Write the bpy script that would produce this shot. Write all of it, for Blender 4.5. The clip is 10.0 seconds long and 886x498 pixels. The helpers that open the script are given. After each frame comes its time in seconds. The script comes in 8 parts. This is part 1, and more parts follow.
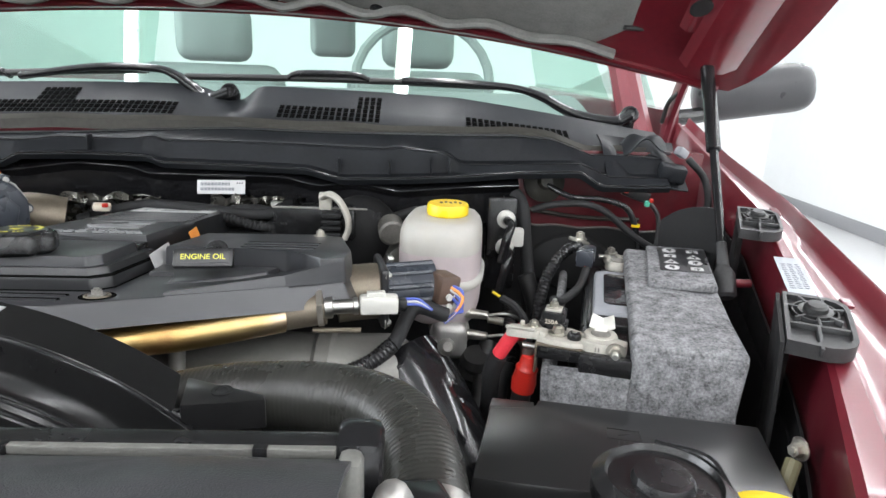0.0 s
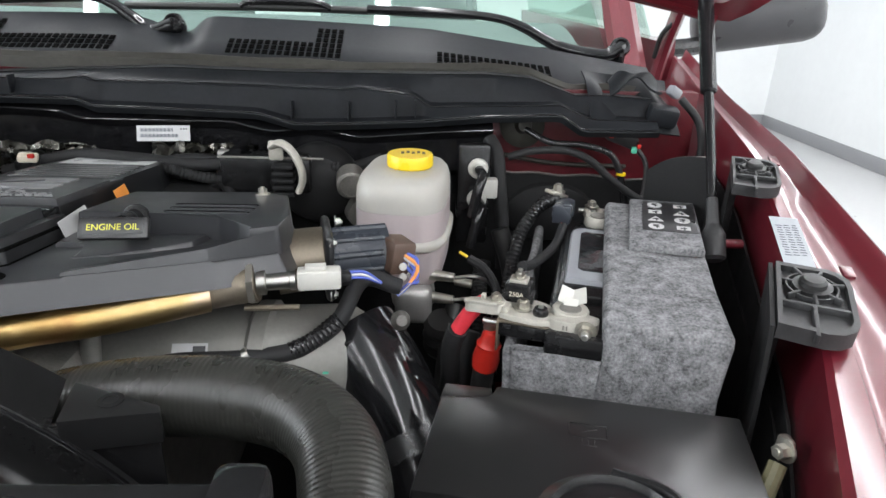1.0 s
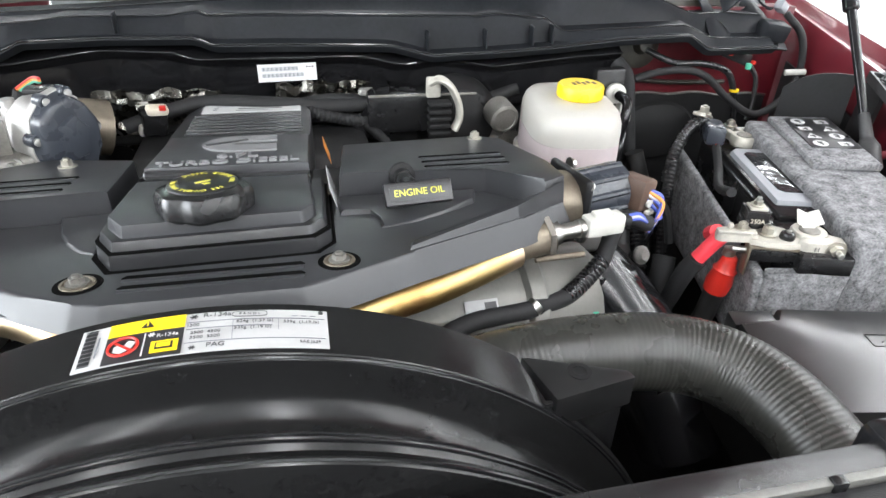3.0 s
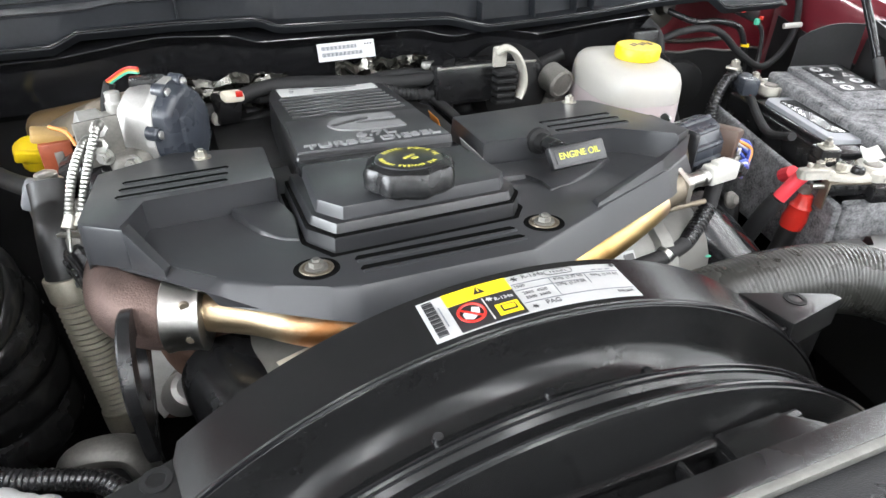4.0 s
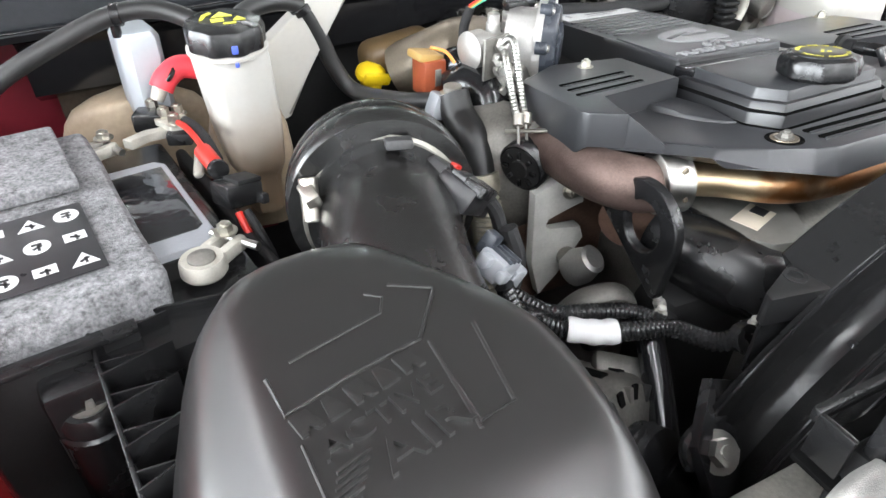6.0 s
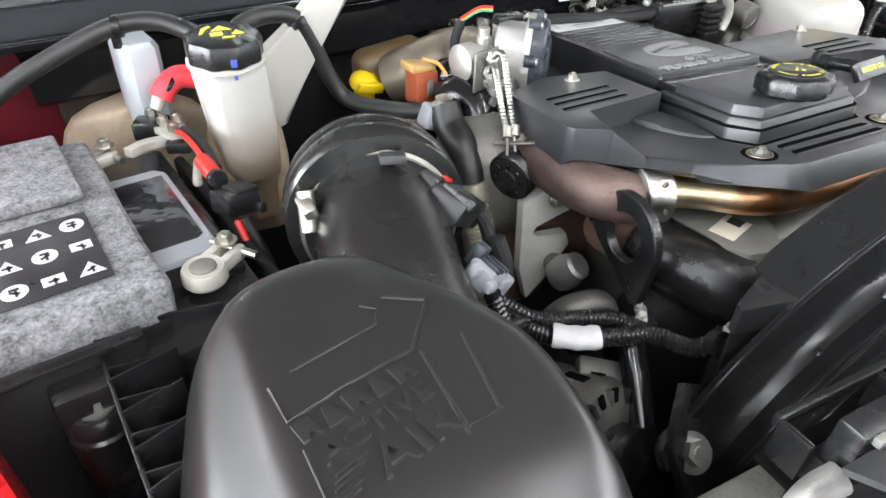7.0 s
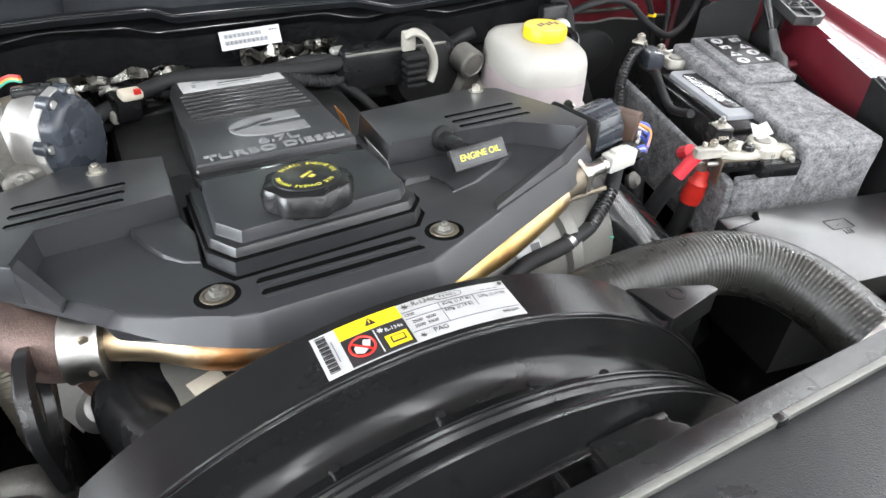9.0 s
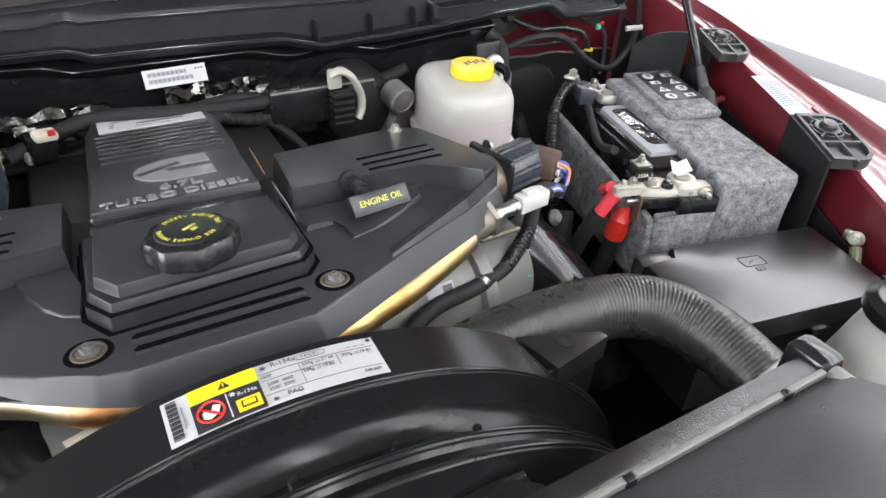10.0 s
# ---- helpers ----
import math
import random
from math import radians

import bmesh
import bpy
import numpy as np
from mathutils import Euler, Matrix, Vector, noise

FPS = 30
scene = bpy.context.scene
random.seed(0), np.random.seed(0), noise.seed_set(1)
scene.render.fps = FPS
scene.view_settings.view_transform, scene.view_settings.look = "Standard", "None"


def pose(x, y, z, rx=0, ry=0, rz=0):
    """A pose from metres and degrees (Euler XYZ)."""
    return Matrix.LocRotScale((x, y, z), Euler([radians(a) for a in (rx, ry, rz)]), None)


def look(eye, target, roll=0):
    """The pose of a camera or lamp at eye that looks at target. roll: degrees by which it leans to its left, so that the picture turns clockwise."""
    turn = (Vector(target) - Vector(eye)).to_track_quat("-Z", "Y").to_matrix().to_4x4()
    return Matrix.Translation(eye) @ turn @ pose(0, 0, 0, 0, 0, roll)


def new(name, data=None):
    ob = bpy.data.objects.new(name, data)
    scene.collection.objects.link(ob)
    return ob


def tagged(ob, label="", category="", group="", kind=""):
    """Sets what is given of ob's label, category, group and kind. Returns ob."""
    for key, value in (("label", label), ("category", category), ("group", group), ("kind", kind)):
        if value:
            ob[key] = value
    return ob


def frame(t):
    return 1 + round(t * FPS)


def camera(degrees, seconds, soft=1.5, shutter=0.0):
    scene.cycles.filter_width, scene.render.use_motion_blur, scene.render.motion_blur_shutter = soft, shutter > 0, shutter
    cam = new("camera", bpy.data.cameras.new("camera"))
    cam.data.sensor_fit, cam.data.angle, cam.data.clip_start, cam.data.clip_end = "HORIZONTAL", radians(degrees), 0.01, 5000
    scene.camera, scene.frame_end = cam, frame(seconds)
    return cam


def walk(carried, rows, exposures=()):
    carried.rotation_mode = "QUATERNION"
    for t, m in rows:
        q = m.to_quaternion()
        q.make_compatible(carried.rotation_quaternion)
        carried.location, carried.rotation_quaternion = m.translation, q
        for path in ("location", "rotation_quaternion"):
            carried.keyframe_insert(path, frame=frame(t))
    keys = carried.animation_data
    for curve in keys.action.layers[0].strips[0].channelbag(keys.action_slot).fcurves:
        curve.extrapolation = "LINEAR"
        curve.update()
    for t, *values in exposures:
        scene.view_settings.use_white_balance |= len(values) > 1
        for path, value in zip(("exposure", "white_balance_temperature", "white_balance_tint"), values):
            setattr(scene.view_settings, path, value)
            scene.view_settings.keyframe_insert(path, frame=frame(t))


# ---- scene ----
cam = camera(70.0, 10.0)
PATH = [
    (0, (0.384, -0.065, 1.472), (0.458, 1.856, 0.921), 2.1),
    (0.5, (0.425, -0.027, 1.474), (0.496, 1.883, 0.887), 1.9),
    (1, (0.434, 0.028, 1.484), (0.52, 1.874, 0.721), 2.0),
    (1.5, (0.397, 0.047, 1.509), (0.507, 1.854, 0.657), 2.3),
    (2, (0.29, 0.045, 1.53), (0.441, 1.805, 0.592), 2.4),
    (2.5, (0.175, 0.056, 1.524), (0.441, 1.775, 0.536), 2.2),
    (2.7, (0.124, 0.07, 1.514), (0.447, 1.771, 0.513), 2.2),
    (3.8, (-0.111, 0.127, 1.507), (0.506, 1.704, 0.444), 1.8),
    (4, (-0.167, 0.136, 1.503), (0.493, 1.691, 0.433), 1.5),
    (4.5, (-0.309, 0.155, 1.506), (0.42, 1.657, 0.404), 1.3),
    (5, (-0.452, 0.181, 1.492), (0.278, 1.655, 0.355), 1.0),
    (5.5, (-0.555, 0.187, 1.494), (0.164, 1.641, 0.326), 0.8),
    (5.7, (-0.582, 0.185, 1.496), (0.135, 1.636, 0.321), 0.7),
    (6.8, (-0.619, 0.175, 1.523), (0.116, 1.602, 0.33), 1.5),
    (7, (-0.611, 0.171, 1.527), (0.13, 1.594, 0.332), 1.7),
    (7.5, (-0.523, 0.148, 1.545), (0.208, 1.567, 0.34), 1.5),
    (8, (-0.391, 0.135, 1.556), (0.352, 1.551, 0.355), 1.6),
    (8.5, (-0.253, 0.136, 1.552), (0.518, 1.543, 0.358), 2.1),
    (9, (-0.133, 0.137, 1.552), (0.658, 1.532, 0.357), 2.4),
    (9.5, (-0.05, 0.115, 1.581), (0.772, 1.5, 0.395), 2.8),
    (10, (-0.059, 0.113, 1.577), (0.79, 1.512, 0.428), 3.0),
]
walk(cam, [(t, look(eye, target, roll)) for t, eye, target, roll in PATH], [(0.0, -0.4), (0.5, -0.72), (1.0, -0.65), (2.5, -0.08), (4.0, 0.08), (4.5, 0.03), (5.5, 0.33), (7.5, 0.1), (9.0, 0.08), (10.0, -0.25)])

# ---- light ----
world = bpy.data.worlds.new("world")
scene.world = world
world.use_nodes = True
world.node_tree.nodes["Background"].inputs[0].default_value = (0.9, 0.95, 1.0, 1)
world.node_tree.nodes["Background"].inputs[1].default_value = 0.15
scene.view_settings.exposure = 0.0
LAMP_WATTS = 185.0
CEILING_Z = 3.6
DAYLIGHT_WATTS = 800.0
LIGHT_ROWS = [(x, -1.4) for x in (-3.2, -1.35, 0.5, 2.35, 3.3, 4.2)]


# ---- materials ----
def shader(name, col, rough=0.5, metal=0.0, var=0.12, scale=40.0, bump=0.0, bscale=600.0, coat=0.0, spec=0.5, rvar=0.08, dust=0.0, trans=0.0, sss=0.0, emit=0.0, coat_rough=0.05):
    m = bpy.data.materials.new(name)
    m.use_nodes = True
    nt = m.node_tree
    b = nt.nodes["Principled BSDF"]
    geo = nt.nodes.new("ShaderNodeNewGeometry")

    def noise_node(s, detail=4.0):
        n = nt.nodes.new("ShaderNodeTexNoise")
        n.inputs["Scale"].default_value, n.inputs["Detail"].default_value = s, detail
        nt.links.new(geo.outputs["Position"], n.inputs["Vector"])
        return n

    n1, n2 = noise_node(scale), noise_node(scale * 9.0, 3.0)
    mix = nt.nodes.new("ShaderNodeMath")
    mix.operation = "MULTIPLY_ADD"
    nt.links.new(n1.outputs["Fac"], mix.inputs[0])
    mix.inputs[1].default_value = 0.65
    half = nt.nodes.new("ShaderNodeMath")
    half.operation = "MULTIPLY"
    nt.links.new(n2.outputs["Fac"], half.inputs[0])
    half.inputs[1].default_value = 0.35
    nt.links.new(half.outputs[0], mix.inputs[2])
    ramp = nt.nodes.new("ShaderNodeValToRGB")
    nt.links.new(mix.outputs[0], ramp.inputs["Fac"])
    ramp.color_ramp.elements[0].position, ramp.color_ramp.elements[1].position = 0.3, 0.7
    ramp.color_ramp.elements[0].color = (*[c * (1 - var) for c in col], 1)
    ramp.color_ramp.elements[1].color = (*[min(1, c * (1 + var) + dust) for c in col], 1)
    nt.links.new(ramp.outputs["Color"], b.inputs["Base Color"])
    rr = nt.nodes.new("ShaderNodeMapRange")
    nt.links.new(n1.outputs["Fac"], rr.inputs["Value"])
    rr.inputs["From Min"].default_value, rr.inputs["From Max"].default_value = 0.3, 0.7
    rr.inputs["To Min"].default_value, rr.inputs["To Max"].default_value = max(0.02, rough - rvar), min(1, rough + rvar)
    nt.links.new(rr.outputs["Result"], b.inputs["Roughness"])
    b.inputs["Metallic"].default_value = metal
    b.inputs["Specular IOR Level"].default_value = spec
    b.inputs["Coat Weight"].default_value = coat
    b.inputs["Coat Roughness"].default_value = coat_rough
    if trans:
        b.inputs["Transmission Weight"].default_value = trans
    if sss:
        b.inputs["Subsurface Weight"].default_value = sss
        b.inputs["Subsurface Radius"].default_value = (0.02, 0.018, 0.015)
        b.inputs["Subsurface Scale"].default_value = 1.0
    if emit:
        b.inputs["Emission Color"].default_value = (*col, 1)
        b.inputs["Emission Strength"].default_value = emit
    if bump:
        n3 = noise_node(bscale, 2.0)
        bn = nt.nodes.new("ShaderNodeBump")
        bn.inputs["Strength"].default_value, bn.inputs["Distance"].default_value = bump, 0.0015
        nt.links.new(n3.outputs["Fac"], bn.inputs["Height"])
        nt.links.new(bn.outputs["Normal"], b.inputs["Normal"])
    return m


def felt_shader(name):
    m = shader(name, (0.3, 0.3, 0.31), 0.95, 0, 0.0, 40, 0.9, 900, spec=0.1)
    nt = m.node_tree
    ramp = [n for n in nt.nodes if n.type == "VALTORGB"][0]
    e = ramp.color_ramp.elements
    e[0].position, e[1].position = 0.36, 0.66
    e[0].color, e[1].color = (0.07, 0.07, 0.073, 1), (0.36, 0.36, 0.37, 1)
    for n in nt.nodes:
        if n.type == "TEX_NOISE" and n.inputs["Scale"].default_value < 50:
            n.inputs["Scale"].default_value, n.inputs["Detail"].default_value, n.inputs["Roughness"].default_value = 70, 8, 0.7
    return m


def tinted_pipe_shader(name):
    m = shader(name, (0.75, 0.52, 0.22), 0.42, 1.0, 0.1, 30, 0.1, 500)
    nt = m.node_tree
    ramp = [n for n in nt.nodes if n.type == "VALTORGB"][0]
    geo = [n for n in nt.nodes if n.type == "NEW_GEOMETRY"][0]
    sep = nt.nodes.new("ShaderNodeSeparateXYZ")
    nt.links.new(geo.outputs["Position"], sep.inputs[0])
    nz = nt.nodes.new("ShaderNodeTexNoise")
    nz.inputs["Scale"].default_value, nz.inputs["Detail"].default_value = 18, 5
    nt.links.new(geo.outputs["Position"], nz.inputs["Vector"])
    add = nt.nodes.new("ShaderNodeMath")
    add.operation = "MULTIPLY_ADD"
    nt.links.new(sep.outputs["X"], add.inputs[0])
    add.inputs[1].default_value = 1.9
    nt.links.new(nz.outputs["Fac"], add.inputs[2])
    cr = ramp.color_ramp
    cr.elements[0].position, cr.elements[0].color = 0.0, (0.62, 0.47, 0.30, 1)
    cr.elements[1].position, cr.elements[1].color = 1.0, (0.55, 0.42, 0.28, 1)
    for p, c in ((0.2, (0.62, 0.50, 0.33, 1)), (0.36, (0.36, 0.16, 0.06, 1)), (0.5, (0.33, 0.16, 0.07, 1)), (0.66, (0.52, 0.34, 0.13, 1)), (0.85, (0.50, 0.37, 0.17, 1))):
        el = cr.elements.new(p)
        el.color = c
    nt.links.new(add.outputs[0], ramp.inputs["Fac"])
    return m


def hose_shader(name):
    m = shader(name, (0.028, 0.028, 0.025), 0.29, 0, 0.2, 30)
    nt = m.node_tree
    b = nt.nodes["Principled BSDF"]
    at = nt.nodes.new("ShaderNodeUVMap")
    sep = nt.nodes.new("ShaderNodeSeparateXYZ")
    nt.links.new(at.outputs["UV"], sep.inputs[0])

    def wave(src, k):
        a = nt.nodes.new("ShaderNodeMath")
        a.operation = "MULTIPLY"
        a.inputs[1].default_value = k
        nt.links.new(src, a.inputs[0])
        s = nt.nodes.new("ShaderNodeMath")
        s.operation = "SINE"
        nt.links.new(a.outputs[0], s.inputs[0])
        return s.outputs[0]

    def comb(k1, k2):
        u = nt.nodes.new("ShaderNodeMath")
        u.operation = "MULTIPLY_ADD"
        nt.links.new(sep.outputs["X"], u.inputs[0])
        u.inputs[1].default_value = k1
        v = nt.nodes.new("ShaderNodeMath")
        v.operation = "MULTIPLY"
        nt.links.new(sep.outputs["Y"], v.inputs[0])
        v.inputs[1].default_value = k2
        nt.links.new(v.outputs[0], u.inputs[2])
        return u.outputs[0]

    w1, w2 = wave(comb(1.0, 30.0), 1500.0), wave(comb(0.0, 60.0), 3.1416)
    mx = nt.nodes.new("ShaderNodeMath")
    mx.operation = "MULTIPLY"
    nt.links.new(w1, mx.inputs[0])
    nt.links.new(w2, mx.inputs[1])
    bn = nt.nodes.new("ShaderNodeBump")
    bn.inputs["Strength"].default_value, bn.inputs["Distance"].default_value = 0.07, 0.001
    nt.links.new(mx.outputs[0], bn.inputs["Height"])
    nt.links.new(bn.outputs["Normal"], b.inputs["Normal"])
    return m


COVER = shader("grained_grey_plastic", (0.030, 0.031, 0.034), 0.36, 0, 0.08, 25, 0.04, 1900, rvar=0.03, spec=0.6)
COVER_DARK = shader("dark_grained_plastic", (0.016, 0.0165, 0.018), 0.31, 0, 0.1, 30, 0.04, 1900, spec=0.6, rvar=0.03)
BLACK = shader("black_plastic", (0.0105, 0.0105, 0.0112), 0.24, 0, 0.25, 25, 0.08, 1500, dust=0.003)
BLACK_GLOSS = shader("glossy_black_plastic", (0.010, 0.010, 0.011), 0.14, 0, 0.2, 15, 0.03, 900)
# near-black that paints the shade inside slots, gaps and openings
VOID = shader("recess_shade", (0.006, 0.006, 0.006), 0.95, 0, 0.2, 60, spec=0.0)
BLACK_MATT = shader("matt_black_plastic", (0.013, 0.013, 0.0135), 0.6, 0, 0.3, 30, 0.1, 1200, spec=0.25)
SHROUD = shader("moulded_black_plastic", (0.010, 0.010, 0.0103), 0.20, 0, 0.12, 30, 0.03, 1800, spec=0.32, rvar=0.025)
DUCT = shader("smooth_black_plastic", (0.0105, 0.0100, 0.0100), 0.24, 0, 0.1, 20, 0.12, 1500, spec=0.7)
AIRBOX = shader("satin_black_plastic", (0.013, 0.0122, 0.0122), 0.33, 0, 0.06, 20, 0.03, 1300, spec=0.8, coat=0.4, coat_rough=0.26, rvar=0.01)
FUSE_LID = shader("satin_lid_plastic", (0.010, 0.010, 0.0105), 0.30, 0, 0.10, 30, 0.03, 2400, spec=0.6, coat=0.35, coat_rough=0.22, rvar=0.02)
TRIM = shader("slate_black_trim", (0.014, 0.0155, 0.018), 0.42, 0, 0.25, 20, 0.1, 1500, dust=0.002, spec=0.14)
SEAL = shader("weathered_rubber", (0.026, 0.024, 0.018), 0.5, 0, 0.3, 15, 0.1, 700, dust=0.01)
BELLOWS = shader("ribbed_rubber", (0.014, 0.014, 0.014), 0.24, 0, 0.2, 30, 0.06, 900, spec=0.7)
INSULATION = shader("dark_firewall_felt", (0.045, 0.036, 0.028), 0.95, 0, 0.4, 30, 0.6, 200, spec=0.1)
TORN = shader("torn_tan_board", (0.30, 0.16, 0.07), 0.9, 0, 0.3, 60, 0.4, 300, spec=0.1)
RUBBER = shader("black_rubber", (0.016, 0.016, 0.016), 0.42, 0, 0.3, 30, 0.1, 900)
TAPE = shader("cloth_tape", (0.019, 0.019, 0.020), 0.65, 0, 0.25, 60, 0.3, 1500, spec=0.3)
HOSE = hose_shader("braided_rubber_hose")
FELT = felt_shader("grey_felt")
STEEL = shader("bright_steel", (0.44, 0.435, 0.41), 0.34, 1, 0.12, 60, 0.05, 900)
ZINC = shader("zinc_plate", (0.50, 0.48, 0.43), 0.4, 1, 0.2, 50, 0.08, 900)
ALU = shader("cast_aluminium", (0.50, 0.49, 0.47), 0.5, 0.85, 0.15, 50, 0.25, 1500)
ALU_DARK = shader("stained_aluminium", (0.26, 0.25, 0.23), 0.55, 0.8, 0.3, 40, 0.25, 1200)
CAST_GREY = shader("grey_painted_casting", (0.20, 0.195, 0.18), 0.42, 0.3, 0.14, 25, 0.25, 1300)
SILVER_TRIM = shader("silver_lettering", (0.20, 0.20, 0.205), 0.4, 0.0, 0.1, 60)
RUST = shader("rusty_iron", (0.16, 0.095, 0.07), 0.75, 0.4, 0.35, 45, 0.4, 700)
EXH = shader("heat_stained_casting", (0.16, 0.112, 0.098), 0.55, 0.7, 0.3, 40, 0.4, 700)
CLAMP_METAL = shader("pale_cast_metal", (0.46, 0.44, 0.39), 0.5, 0.35, 0.2, 70, 0.2, 900)
PIPE = tinted_pipe_shader("heat_tinted_steel")
BRONZE = shader("stained_brown_casting", (0.20, 0.17, 0.13), 0.45, 0.7, 0.2, 40, 0.2, 900)
MILKY = shader("milky_plastic", (0.44, 0.425, 0.39), 0.4, 0, 0.05, 20, 0.05, 600, sss=0.35)
MILKY_PINK = shader("pink_fluid_plastic", (0.47, 0.405, 0.41), 0.4, 0, 0.06, 20, 0.05, 600, sss=0.3)
MILKY_BROWN = shader("stained_milky_plastic", (0.40, 0.32, 0.23), 0.45, 0, 0.25, 16, 0.05, 600, sss=0.2)
WHITE = shader("white_plastic", (0.55, 0.54, 0.50), 0.4, 0, 0.06, 40)
LABEL_PAPER = shader("greyed_label", (0.42, 0.42, 0.42), 0.40, 0, 0.06, 30)
LABEL_BLUISH = shader("bluish_grey_label", (0.30, 0.32, 0.345), 0.40, 0, 0.06, 30)
CAP_INK = shader("worn_yellow_print", (0.50, 0.46, 0.07), 0.45, 0, 0.2, 200)
PAPER = shader("white_label", (0.56, 0.56, 0.56), 0.45, 0, 0.04, 30)
CREAM = shader("cream_label", (0.62, 0.56, 0.46), 0.5, 0, 0.06, 40)
INK = shader("printed_ink", (0.025, 0.025, 0.027), 0.35, 0, 0.1, 40)
INK_GREY = shader("pale_printed_ink", (0.17, 0.18, 0.20), 0.5, 0, 0.1, 40)
YELLOW = shader("yellow_plastic", (0.85, 0.60, 0.015), 0.35, 0, 0.06, 30, 0.05, 900)
YELLOW_INK = shader("yellow_print", (0.70, 0.68, 0.08), 0.45, 0, 0.08, 80)
RED = shader("red_plastic", (0.50, 0.022, 0.014), 0.4, 0, 0.12, 40)
RED_TAPE = shader("red_tape", (0.78, 0.05, 0.07), 0.45, 0, 0.12, 40)
BROWN_RED = shader("brown_red_plastic", (0.30, 0.07, 0.03), 0.4, 0, 0.15, 40)
BROWN = shader("brown_plastic", (0.09, 0.055, 0.04), 0.45, 0, 0.15, 40)
GREY_PLASTIC = shader("grey_plastic", (0.26, 0.27, 0.29), 0.42, 0, 0.08, 40, 0.1, 1500)
SLATE = shader("blue_grey_plastic", (0.035, 0.040, 0.050), 0.28, 0, 0.1, 40, 0.04, 1200)
BLUE = shader("blue_wire", (0.06, 0.10, 0.45), 0.4, 0, 0.1, 40)
GREEN = shader("green_wire", (0.08, 0.42, 0.28), 0.4, 0, 0.1, 40)
ORANGE = shader("orange_wire", (0.75, 0.28, 0.05), 0.4, 0, 0.1, 40)
FOIL = shader("crumpled_foil", (0.16, 0.155, 0.14), 0.28, 1, 0.2, 60, 1.0, 90)
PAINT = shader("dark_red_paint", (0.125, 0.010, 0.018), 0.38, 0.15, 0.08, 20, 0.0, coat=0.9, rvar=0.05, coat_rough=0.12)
# the truck's red again, brightened to carry strong light in its colour
PAINT_LIT = shader("lit_red_paint", (0.50, 0.008, 0.012), 0.3, 0.1, 0.08, 20, coat=0.9)
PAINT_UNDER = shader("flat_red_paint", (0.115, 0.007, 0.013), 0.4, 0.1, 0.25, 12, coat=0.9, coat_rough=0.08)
INSUL = shader("grey_hood_fleece", (0.17, 0.17, 0.16), 0.9, 0, 0.2, 30, 0.5, 300, spec=0.2)
GRILLE_PLASTIC = shader("brushed_grey_plastic", (0.036, 0.0365, 0.039), 0.34, 0, 0.12, 25, 0.25, 900)
WALL = shader("white_wall_paint", (0.80, 0.81, 0.81), 0.7, 0, 0.03, 1.5, 0.05, 60)
CEILING_GREY = shader("grey_ceiling_paint", (0.60, 0.61, 0.62), 0.8, 0, 0.06, 1.5, 0.05, 60)
FLOOR = shader("sealed_grey_floor", (0.52, 0.52, 0.52), 0.35, 0, 0.06, 2.0, 0.03, 60)
SKIRTING = shader("grey_skirting", (0.30, 0.30, 0.31), 0.5, 0, 0.05, 5)
SEAT = shader("grey_leather", (0.24, 0.24, 0.25), 0.5, 0, 0.1, 20)
DIFFUSER = shader("lit_diffuser", (1.0, 0.98, 0.95), 0.5, 0, 0.0, 5, emit=9.0)
CLEARVINYL = shader("wrinkled_black_film", (0.02, 0.02, 0.022), 0.10, 0, 0.2, 20, 1.0, 38, spec=0.8)
SEAM_METAL = shader("dull_grey_strip", (0.17, 0.168, 0.155), 0.5, 0.2, 0.2, 40, 0.15, 900)
DUSTY = shader("dusty_grey_plastic", (0.026, 0.026, 0.027), 0.5, 0, 0.3, 40, 0.15, 900, dust=0.012)
GRIMY = shader("grimy_casting", (0.13, 0.125, 0.115), 0.5, 0.6, 0.35, 40, 0.3, 1200)
SLEEVE_METAL = shader("tarnished_sleeve", (0.27, 0.25, 0.20), 0.45, 0.5, 0.25, 60, 0.2, 900)
PLATE = shader("bright_cast_plate", (0.56, 0.55, 0.52), 0.5, 0.15, 0.15, 40, 0.15, 900)


def glass_shader(name, tint):
    m = bpy.data.materials.new(name)
    m.use_nodes = True
    nt = m.node_tree
    out = nt.nodes["Material Output"]
    nt.nodes.remove(nt.nodes["Principled BSDF"])
    tr, gl, mx, lw, pw, ma = (nt.nodes.new(k) for k in ("ShaderNodeBsdfTransparent", "ShaderNodeBsdfGlossy", "ShaderNodeMixShader", "ShaderNodeLayerWeight", "ShaderNodeMath", "ShaderNodeMath"))
    tr.inputs[0].default_value = (*tint, 1)
    gl.inputs["Roughness"].default_value = 0.01
    pw.operation, ma.operation = "POWER", "MULTIPLY_ADD"
    nt.links.new(lw.outputs["Facing"], pw.inputs[0])
    pw.inputs[1].default_value = 4.0
    nt.links.new(pw.outputs[0], ma.inputs[0])
    ma.inputs[1].default_value, ma.inputs[2].default_value = 0.7, 0.04
    nt.links.new(ma.outputs[0], mx.inputs[0])
    nt.links.new(tr.outputs[0], mx.inputs[1])
    nt.links.new(gl.outputs[0], mx.inputs[2])
    nt.links.new(mx.outputs[0], out.inputs[0])
    return m


GLASS = glass_shader("green_tinted_glass", (0.80, 0.92, 0.87))


